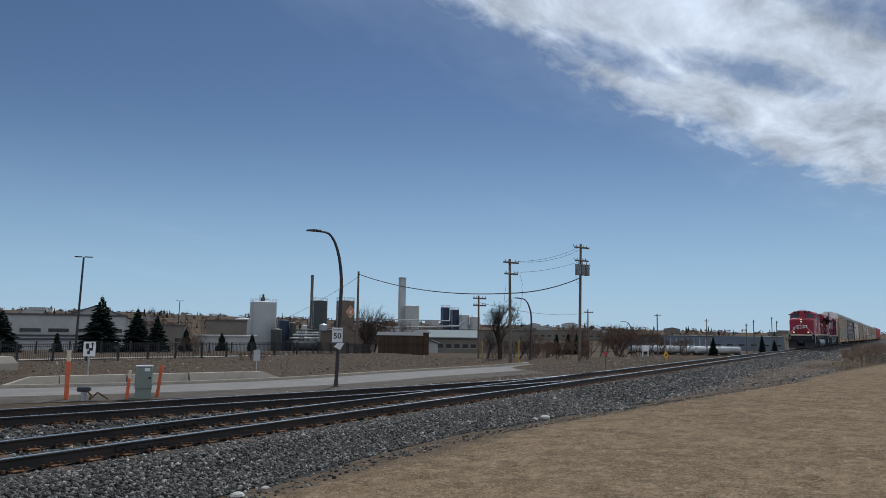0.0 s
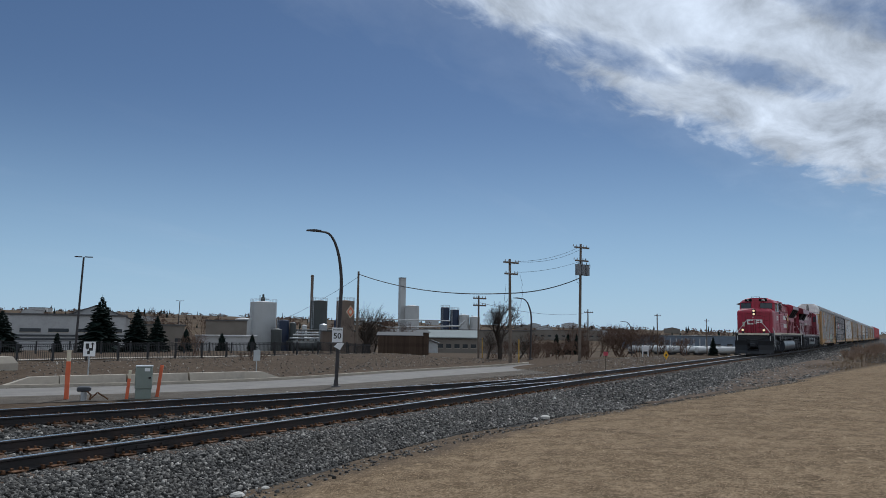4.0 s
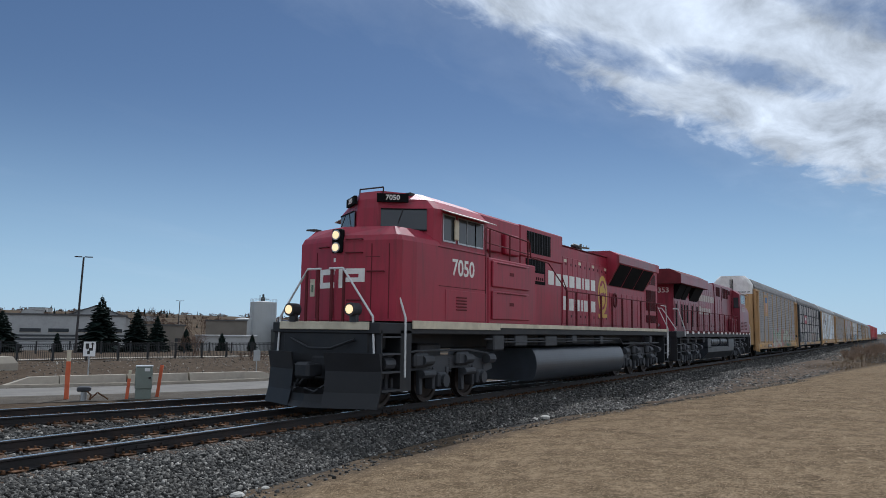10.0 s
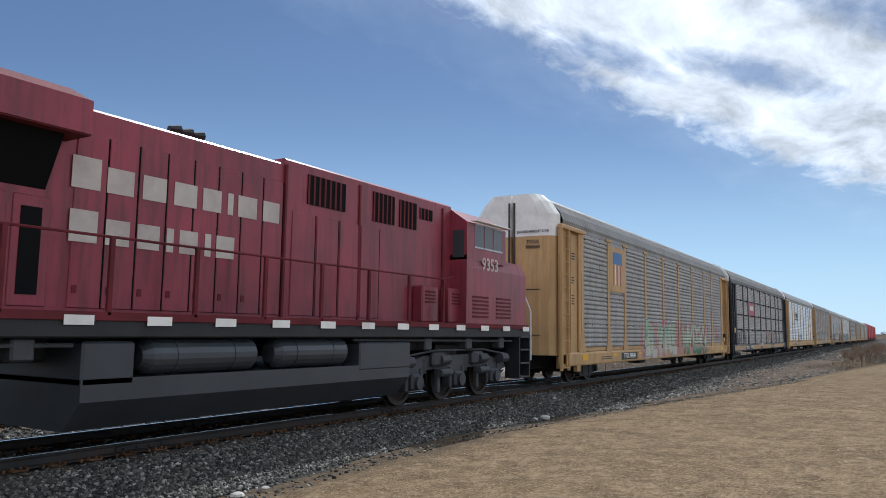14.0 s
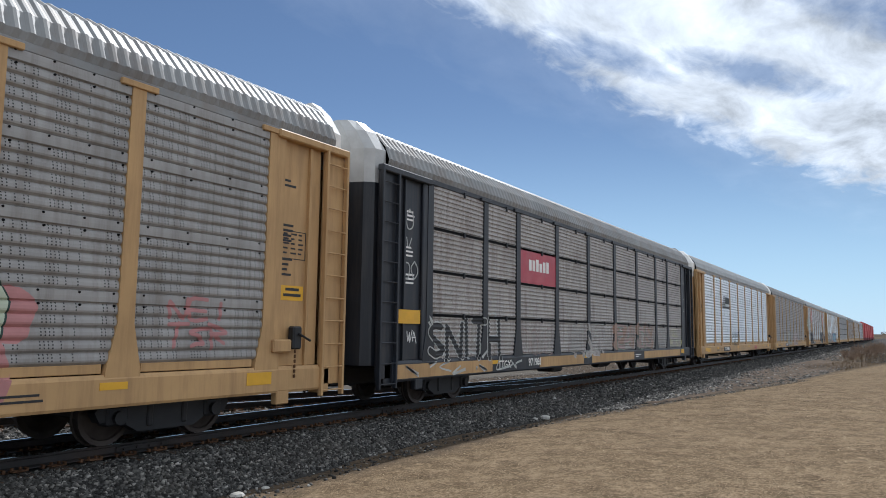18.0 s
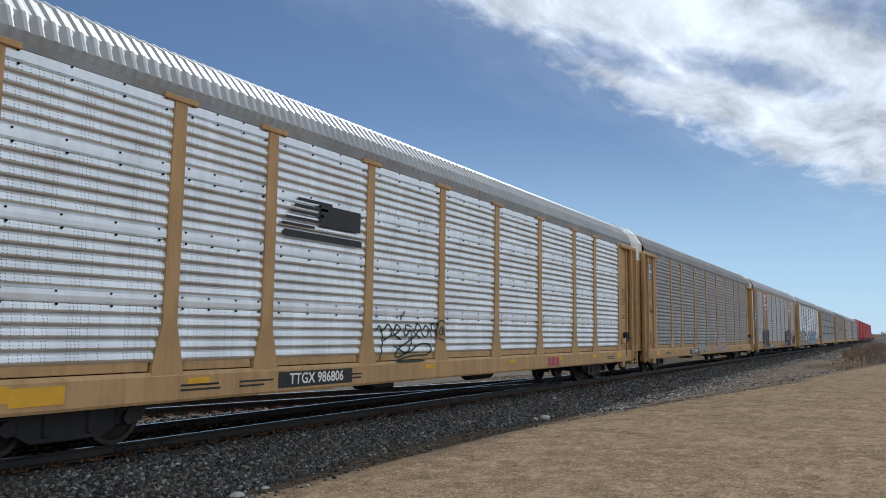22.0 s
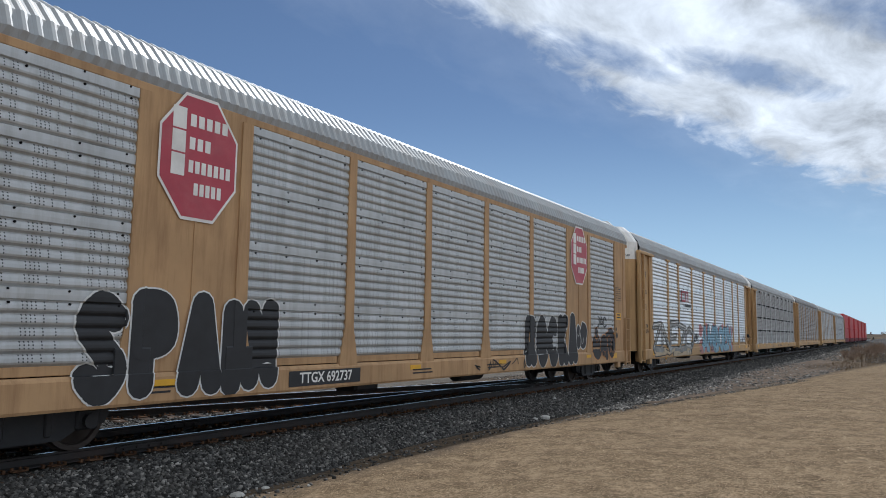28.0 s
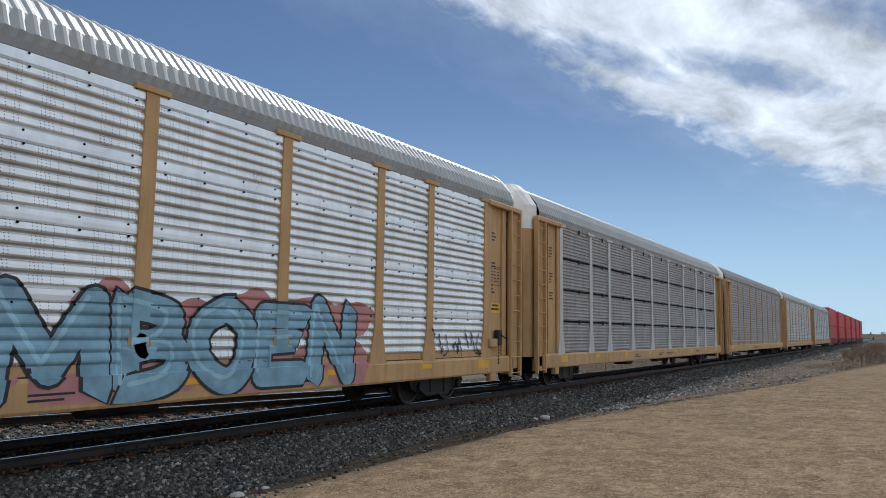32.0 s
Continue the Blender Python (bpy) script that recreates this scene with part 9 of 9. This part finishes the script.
    scrawl(c, 0.5, 4.0, 0.7, 0.98, 6, "spray_black", 54, 0.05)
    scrawl(c, -13.1, -11.9, 2.0, 4.0, 4, "spray_teal", 55, 0.09)
    rack_plate(c, "TTGX 692737", -5.85)
    words(c, "9963", 0.24, -12.95, 2.95, "white", -1.586)
    plate(c, -13.14, -12.8, 3.2, 3.34, "white", -1.584, "owner_bar")
    plate(c, -12.5, -11.9, 1.6, 1.8, "yellow_mark", -1.59, "notice")
    end_words(c, "EXCESS\nHEIGHT\nCAR", 0.14, -0.7, 5.2, x=-13.48)
    end_words(c, "TTGX\n692737", 0.18, -0.7, 4.55, x=-13.48)
    small_print(c, 15)
    end_fittings(c, 1, True)
    # 6: pale sides, red mark, two pieces of graffiti
    c, b = autorack(5, "yellow-posted autorack with galvanised sides and blue and red graffiti", "bright_sheet", "broad", "rack_yellow", "rack_yellow", "roof_metal", "rack_yellow", "white")
    cars.append((c, b))
    for a, z0, z1 in (((-6.6, -6.45), 3.3, 3.85), ((-6.6, -5.85), 3.74, 3.85), ((-6.6, -5.85), 3.3, 3.41), ((-5.75, -5.6), 3.3, 3.85), ((-5.75, -5.2), 3.74, 3.85), ((-5.3, -5.15), 3.3, 3.85)):
        plate(c, a[0], a[1], z0, z1, "sign_red", -1.6, "mark_bar", "red owner's mark")
    plate(c, -5.8, -4.65, 3.06, 3.2, "spray_black", -1.6, "mark_bar")
    sprayed(c, "ZVEZ", -11.5, -5.2, 0.68, 1.1, "spray_cream", "spray_black", 62, 0.3, 0.05, None, None, None, 1.2, 0.06, overlap=1.2)
    sprayed(c, "ZNEZO", -11.75, -4.3, 0.9, 2.22, "spray_dull", "spray_black", 61, 0.19, 0.035, None, "spray_white", None, 0.8, 0.1, overlap=1.12)
    sprayed(c, "AMBOEN", -2.1, 6.2, 0.68, 2.26, "spray_blue", "spray_black", 63, 0.26, 0.05, "spray_pink", "spray_sky", None, 0.5, 0.07, overlap=1.06)
    sketched(c, "FOMAK", -3.95, -2.85, 1.3, 1.72, "spray_black", 65, 0.05)
    scrawl(c, 9.0, 11.4, 1.1, 1.75, 8, "spray_black", 64, 0.04)
    rack_plate(c, "TTGX 706274", -6.6)
    words(c, "GTW\n706274", 0.22, -12.35, 1.9, "spray_black", -1.506)
    end_words(c, "TTGX\n706274", 0.17, -0.75, 4.5)
    end_words(c, "EXCESS HEIGHT CAR", 0.12, -0.75, 4.92)
    plate(c, -11.3, -10.6, 0.72, 0.95, "yellow_mark")
    small_print(c, 16)
    end_fittings(c, 1)
    more = [("grey_sheet", "pale", "autorack with grey sides, pale posts and yellow ends", "roof_metal", "rack_yellow", "frame_light"), ("grey_sheet", "broad", "weathered autorack with grey sides and yellow posts", "roof_dull", "rack_yellow", "rack_tan"),
            ("pale_sheet", "broad", "autorack with pale galvanised sides", "roof_metal", "rack_yellow", "rack_yellow"), ("pale_sheet", "broad", "autorack with pale sides at the end of the autoracks", "roof_metal", "rack_tan", "roof_metal")]
    for i, (sh, _, lab, rf, en, po) in enumerate(more):
        c, b = autorack(6 + i, lab, sh, "fine" if i == 0 else "broad", po, en, rf, en, "white")
        cars.append((c, b))
        scrawl(c, 7.0, 9.0, 1.1, 2.2, 5, "spray_white", 70 + i, 0.05, "fine" if i == 0 else "broad")
        small_print(c, 17 + i)
    # double-stacked red containers
    cont = B()
    prof = []
    n = 48
    for s in (-1, 1):
        for k in range(n * 2):
            x = -8.05 + 16.1 * k / (n * 2)
            prof.append((s * -x if s > 0 else x, s * (1.3 if k % 2 else 1.27)))
    prism(cont, [(a, b) for a, b in prof], 0.0, 2.85, "z")
    for x in (-8.07, -6.1, 5.9, 7.87):
        box(cont, x, x + 0.2, -1.31, 1.31, 0.0, 2.9, 0.01)
    cont = mesh_of("container", cont, M["container_red"])
    well = B()
    box(well, -9.2, 9.2, -1.3, -1.2, 0.45, 1.35, 0.03)
    box(well, -9.2, 9.2, 1.2, 1.3, 0.45, 1.35, 0.03)
    box(well, -8.8, 8.8, -1.25, 1.25, 0.4, 0.52)
    box(well, -11.4, -8.6, -1.2, 1.2, 0.95, 1.2, 0.03)
    box(well, 8.6, 11.4, -1.2, 1.2, 0.95, 1.2, 0.03)
    coupler(well, 11.3, 1)
    coupler(well, -11.3, -1)
    well = mesh_of("well_body", well, M["red_dark"])
    for k in range(6):
        b = -17.025 + 283.43 + 11.7 + k * 23.4
        c = thing("well_car", (b, 0, 0), "low well car carrying two stacked red containers", "rail car", "container cars of the train")
        put("well_body", well, c)
        put("lower_container", cont, c, (0, 0, 0.55), label="red corrugated container")
        put("upper_container", cont, c, (0, 0, 3.48), label="red corrugated container")
        for x in (-10.2, 10.2):
            freight_truck(c, x)
        cars.append((c, b))
    return cars


M["spray_dull"] = surf("spray_dull", (0.2, 0.2, 0.19), 0.6, 0, 0.4, 2.0, 0.04, 30, (0.42, 0.42, 0.4), 0.8)
M["spray_sage"] = surf("spray_sage", (0.19, 0.27, 0.2), 0.6, 0, 0.3, 1.2, 0.04, 30, (0.32, 0.36, 0.27), 0.7)


def fading(name, low, high, z0, z1):
    """Spray paint that blends from one colour into another up the letters."""
    mt, t, b = nodes_of(name)
    co = t.nodes.new("ShaderNodeTexCoord")
    sep = t.nodes.new("ShaderNodeSeparateXYZ")
    t.links.new(co.outputs["Object"], sep.inputs[0])
    r = t.nodes.new("ShaderNodeMapRange")
    r.inputs["From Min"].default_value, r.inputs["From Max"].default_value = z0, z1
    t.links.new(sep.outputs[2], r.inputs["Value"])
    col = mix_node(t, r.outputs[0], low, high)
    col = mix_node(t, ramp_node(t, noise_node(t, 1.4, 6), [(0.4, (0, 0, 0)), (0.75, (0.4, 0.4, 0.4))]), col, (0.16, 0.17, 0.15))
    t.links.new(col, b.inputs["Base Color"])
    b.inputs["Roughness"].default_value = 0.6
    return mt


M["spray_fade"] = fading("spray_fade", (0.56, 0.54, 0.44), (0.32, 0.41, 0.3), 0.95, 1.75)
M["spray_mint"] = fading("spray_mint", (0.04, 0.17, 0.09), (0.48, 0.53, 0.4), 0.85, 1.35)
M["spray_deep"] = surf("spray_deep", (0.02, 0.05, 0.04), 0.6, 0, 0.3, 3, 0.04)
M["spray_clay"] = surf("spray_clay", (0.33, 0.22, 0.17), 0.6, 0, 0.25, 2.5, 0.04)
M["spray_straw"] = surf("spray_straw", (0.6, 0.58, 0.34), 0.6, 0, 0.2, 3, 0.04)
M["spray_cream"] = surf("spray_cream", (0.45, 0.36, 0.24), 0.6, 0, 0.2, 3, 0.04)
M["spray_sky"] = surf("spray_sky", (0.3, 0.5, 0.6), 0.6, 0, 0.2, 2.5, 0.04)
M["spray_dust"] = surf("spray_dust", (0.36, 0.27, 0.25), 0.6, 0.1, 0.2, 2.5, 0.04)
M["spray_orange"] = surf("spray_orange", (0.6, 0.25, 0.06), 0.6, 0, 0.15, 2.5, 0.04)
M["spray_mist"] = surf("spray_mist", (0.47, 0.48, 0.46), 0.6, 0.1, 0.25, 2.5, 0.04)
M["frame_light"] = surf("frame_light", (0.5, 0.5, 0.49), 0.5, 0.2, 0.1, 2, 0.05, 30, (0.25, 0.22, 0.2), 0.5)
TRAIN = build_train()


# ---- ties, ballast stones, lawn blades: the small pieces ----
def tie_meshes():
    bm = B()
    box(bm, -0.115, 0.115, -1.3, 1.3, -0.19, 0.0, 0.012)
    tie = mesh_of("tie", bm, M["tie"])
    bm = B()
    for y in (-0.755, 0.755):
        box(bm, -0.09, 0.09, y - 0.19, y + 0.19, 0.0, 0.014, 0.003)
        for sx in (-0.055, 0.055):
            for sy in (-0.1, 0.1):
                box(bm, sx - 0.014, sx + 0.014, y + sy - 0.02, y + sy + 0.02, 0.014, 0.05, 0.004)
        for sx in (-0.15, 0.15):
            box(bm, sx - 0.02, sx + 0.02, y - 0.1, y + 0.1, -0.02, 0.03, 0.004)
    return tie, mesh_of("tie_plate", bm, M["rust"])


def lay_ties():
    rnd = random.Random(3)
    tie, plate_me = tie_meshes()
    far_t, far_p = [], []
    x = -3.0
    k = 0
    while x < 70:
        j = rnd.uniform(-0.03, 0.03)
        if x < 62:
            o = put("tie", tie, BED, (x + j, rnd.uniform(-0.05, 0.05), TIE_TOP - 0.004 - rnd.uniform(0, 0.012)), (0, 0, rnd.uniform(-0.012, 0.012)))
            put("tie_plate", plate_me, BED, (x + j, 0, TIE_TOP))
        x += 0.53
    bm = B()
    while x < 330:
        box(bm, x - 0.115, x + 0.115, -1.3, 1.3, -0.35, TIE_TOP)
        x += 0.53
    tagged(part("far_ties", bm, M["tie"], BED), kind="stuff")
    x = -4.0
    while x < 20:
        a = math.atan2(siding_y(x + 0.5) - siding_y(x - 0.5), 1.0)
        put("tie", tie, BED, (x, siding_y(x), TIE_TOP - 0.006), (0, 0, a + rnd.uniform(-0.02, 0.02)))
        put("tie_plate", plate_me, BED, (x, siding_y(x), TIE_TOP), (0, 0, a))
        x += 0.53
    # rail joints
    for px, off in ((7.4, -0.755), (14.0, -0.755), (9.3, 0.755)):
        bm = B()
        for s in (-1, 1):
            box(bm, px - 0.45, px + 0.45, off + s * 0.014, off + s * 0.034, -0.125, -0.05, 0.006)
            for i in range(4):
                rod(bm, (px - 0.33 + i * 0.22, off + s * 0.034, -0.088), (px - 0.33 + i * 0.22, off + s * 0.06, -0.088), 0.018, 6)
        part("joint_bar", bm, M["rail_side"], BED)


def scatter_stones(name, spots, sizes, seed, label, mat_name="stone"):
    rng = np.random.default_rng(seed)
    n = len(spots)
    corner = np.array([(-1, -1, -1), (1, -1, -1), (1, 1, -1), (-1, 1, -1), (-1, -1, 1), (1, -1, 1), (1, 1, 1), (-1, 1, 1)], float)
    face = np.array([(0, 3, 2, 1), (4, 5, 6, 7), (0, 1, 5, 4), (1, 2, 6, 5), (2, 3, 7, 6), (3, 0, 4, 7)])
    v = corner[None] * rng.uniform(0.55, 1.0, (n, 8, 3))
    v *= (sizes[:, None] * rng.uniform(0.55, 1.5, (n, 3)))[:, None, :]
    a = rng.uniform(0, 2 * np.pi, (n, 3))
    for ax in range(3):
        c, s = np.cos(a[:, ax])[:, None], np.sin(a[:, ax])[:, None]
        i, j = [(1, 2), (2, 0), (0, 1)][ax]
        p, q = v[..., i].copy(), v[..., j].copy()
        v[..., i], v[..., j] = c * p - s * q, s * p + c * q
    v += spots[:, None, :]
    f = (face[None] + (np.arange(n) * 8)[:, None, None]).reshape(-1, 4)
    me = bpy.data.meshes.new(name)
    me.vertices.add(n * 8)
    me.vertices.foreach_set("co", v.reshape(-1))
    me.loops.add(f.size)
    me.loops.foreach_set("vertex_index", f.reshape(-1).astype(np.int32))
    me.polygons.add(len(f))
    me.polygons.foreach_set("loop_start", (np.arange(len(f)) * 4).astype(np.int32))
    me.update(calc_edges=True)
    me.validate()
    me.materials.append(M[mat_name])
    return tagged(new(name, me), label, "stones", kind="stuff")


def bed_z(x, y):
    """Top of the ballast, by the same outline as the bed."""
    e = grass_edge(x) + 0.05
    if y < e:
        return height(x, y)
    if y < -2.1:
        return -0.46 + 0.16 * (y - e) / (-2.1 - e)
    if y < -1.7:
        return -0.3 + 0.095 * (y + 2.1) / 0.4
    s = siding_y(x) if x < 30 else 0.0
    if y < max(1.7, s + 1.6):
        return -0.2
    if y < max(2.3, s + 2.2):
        return -0.28
    return max(-0.75, -0.36 - 0.45 * (y - max(2.3, s + 2.2)))


def ballast():
    rng = np.random.default_rng(4)
    out, size = [], []
    def fill(n, x0, x1, y_lo, y_hi, s0, s1, power=1.0):
        for _ in range(n):
            x = x0 + (x1 - x0) * rng.random() ** power
            y = y_lo(x) + (y_hi(x) - y_lo(x)) * rng.random()
            if abs(abs(y) - 0.755) < 0.085:
                continue
            out.append((x, y, bed_z(x, y) + rng.uniform(-0.012, 0.012)))
            size.append(rng.uniform(s0, s1))
    fill(46000, 3.5, 22, lambda x: grass_edge(x) + 0.05, lambda x: -0.95, 0.009, 0.028, 1.15)
    fill(5000, 20, 60, lambda x: grass_edge(x) + 0.05, lambda x: shoulder_top(x), 0.02, 0.05, 1.2)
    fill(17000, 20, 70, lambda x: shoulder_top(x) - 0.15, lambda x: -0.95, 0.018, 0.038, 1.3)
    fill(5000, 5, 34, lambda x: -0.66, lambda x: 0.66, 0.018, 0.034)
    fill(17000, 6, 30, lambda x: 0.9, lambda x: max(2.6, siding_y(x) + 3.0), 0.015, 0.035)
    fill(6000, 70, 180, lambda x: grass_edge(x), lambda x: -0.95, 0.04, 0.08, 1.2)
    fill(2600, 3.5, 40, lambda x: grass_edge(x) - 0.55, lambda x: grass_edge(x) + 0.3, 0.01, 0.026)
    scatter_stones("ballast_stones", np.array(out), np.array(size), 5, "loose crushed grey ballast stones")
    # loose gravel along the road shoulder and bank
    out, size = [], []
    for _ in range(9000):
        x = rng.uniform(10, 75)
        y = rng.uniform(siding_y(x) + 2.6 if x < 30 else 2.6, 11.5)
        out.append((x, y, max(height(x, y), bed_z(x, y) if y < siding_y(x) + 3 else -9)))
        size.append(rng.uniform(0.012, 0.042))
    scatter_stones("shoulder_gravel", np.array(out), np.array(size), 7, "loose tan gravel beside the road", "gravel_stone")


def rubble():
    rng = np.random.default_rng(8)
    out, size = [], []
    for _ in range(5000):
        x, y = rng.uniform(16, 64), rng.uniform(18.5, 38)
        out.append((x, y, height(x, y) + 0.01))
        size.append(rng.uniform(0.012, 0.06) * (0.4 + rng.random() ** 3))
    scatter_stones("bank_rubble", np.array(out), np.array(size), 6, "pale stones strewn over the dirt bank", "gravel_stone")


def big_stones():
    for i, (x, y, r) in enumerate(((7.05, -3.2, 0.085), (6.35, -3.05, 0.05), (17.4, -3.0, 0.13), (17.0, -2.9, 0.07), (20.6, -1.9, 0.06), (7.6, -3.15, 0.05))):
        bm = B()
        rnd = random.Random(i)
        rings = []
        for k, (z, w) in enumerate(((-0.3, 0.7), (0.1, 1.0), (0.45, 0.85), (0.65, 0.4))):
            rings.append([(r * w * rnd.uniform(0.8, 1.15) * math.cos(a * math.tau / 8) * 1.3, r * w * rnd.uniform(0.8, 1.15) * math.sin(a * math.tau / 8), z * r) for a in range(8)])
        loft(bm, rings)
        o = solid("loose_rock", bm, M["pale_rock"], "pale loose rock at the edge of the ballast", "rock", "loose rocks")
        o.location = (x, y, bed_z(x, y) + 0.01)


def blade_material():
    mt, t, b = nodes_of("blade")
    geo = t.nodes.new("ShaderNodeNewGeometry")
    col = ramp_node(t, geo.outputs["Random Per Island"], [(0.0, (0.05, 0.034, 0.019)), (0.4, (0.125, 0.087, 0.05)), (0.72, (0.27, 0.195, 0.118)), (1.0, (0.52, 0.41, 0.28))])
    t.links.new(col, b.inputs["Base Color"])
    b.inputs["Roughness"].default_value = 0.9
    b.inputs["Specular IOR Level"].default_value = 0.1
    return mt


M["pale_rock"] = surf("pale_rock", (0.45, 0.43, 0.39), 0.9, 0, 0.2, 6, 0.4)
M["blade"] = blade_material()


def lawn():
    rng = np.random.default_rng(12)
    n = 300000
    x = 4.0 + 46.0 * rng.random(n) ** 2.0
    y = np.array([grass_edge(k) + 0.15 for k in x]) - 7.5 * rng.random(n) ** 0.9 * np.clip(x / 9, 0.35, 1.6)
    # thick and thin tufts from a few crossing waves
    tuft = sum(np.sin(x * c + y * d + q) for c, d, q in ((2.3, 3.1, 0.0), (-3.7, 2.2, 1.0), (5.9, -1.7, 2.0), (1.1, -6.3, 0.5), (-7.1, -5.2, 4.0), (9.3, 4.4, 3.0))) / 6
    keep = (y > -11.5) & (rng.random(n) < np.clip(0.45 + 1.3 * tuft, 0.06, 1.0))
    x, y = x[keep], y[keep]
    n = len(x)
    z = np.array([height(a, b) for a, b in zip(x, y)])
    far = np.clip(x / 7.5, 1, 3.0)
    h = rng.uniform(0.004, 0.012, n) * far ** 0.4
    w = rng.uniform(0.002, 0.0045, n) * far
    a = rng.uniform(0, 2 * np.pi, n)
    lx, ly = rng.normal(0, 3.2, n) * h, rng.normal(0, 3.2, n) * h
    v = np.empty((n, 3, 3))
    v[:, 0] = np.stack([x - np.cos(a) * w, y - np.sin(a) * w, z - 0.004], 1)
    v[:, 1] = np.stack([x + np.cos(a) * w, y + np.sin(a) * w, z - 0.004], 1)
    v[:, 2] = np.stack([x + lx, y + ly, z + h], 1)
    me = bpy.data.meshes.new("lawn_blades")
    me.vertices.add(n * 3)
    me.vertices.foreach_set("co", v.reshape(-1))
    me.loops.add(n * 3)
    me.loops.foreach_set("vertex_index", np.arange(n * 3, dtype=np.int32))
    me.polygons.add(n)
    me.polygons.foreach_set("loop_start", (np.arange(n) * 3).astype(np.int32))
    me.update(calc_edges=True)
    me.validate()
    me.materials.append(M["blade"])
    tagged(new("lawn_blades", me), "short dormant tan grass blades", "grass", kind="stuff")


def weeds():
    """Tall dry grass along the far side of the line and at the brush."""
    rnd = random.Random(15)
    bm = B()
    for k in range(9000):
        if k % 3:
            x = rnd.uniform(46, 110)
            y = rnd.uniform(6.5, 20) if rnd.random() < 0.7 else rnd.uniform(4.2, 7)
        else:
            x = rnd.uniform(52, 120)
            y = grass_edge(min(x, 69)) + rnd.uniform(-0.6, 2.2)
        z = height(x, y)
        h = rnd.uniform(0.1, 0.36)
        dx, dy = rnd.uniform(-0.2, 0.2), rnd.uniform(-0.2, 0.2)
        w = 0.018
        fac(bm, [(x - w, y, z - 0.02), (x + w, y + w, z - 0.02), (x + dx, y + dy, z + h)], [(0, 1, 2)])
    solid("dry_weeds", bm, M["straw"], "tall dry straw-coloured weeds beside the line", "weeds", kind="stuff")


lay_ties()
ballast()
rubble()
big_stones()
lawn()
weeds()


# ---- what moves ----
def run(t):
    """How far the train has gone along its line at t seconds."""
    u, late = t - 18.0, max(0.0, t - 27.0)
    return 0.002855 * u * u + 9.50482 * u - 0.32 + 0.0125 * late * late


def motions():
    for car, base in TRAIN:
        walk(car, [(float(t), pose(base - run(t), 0, 0)) for t in range(0, 33)])
    # every wheelset rolls as far as the train runs; rows every second film frame keep each step under a quarter turn
    for w, at, r in TURNING:
        rows = []
        for k in range(0, 481):
            t = k / 15.0
            rows.append((t, Matrix.Translation(at) @ Matrix.Rotation(-run(t) / r, 4, "Y")))
        walk(w, rows)


motions()
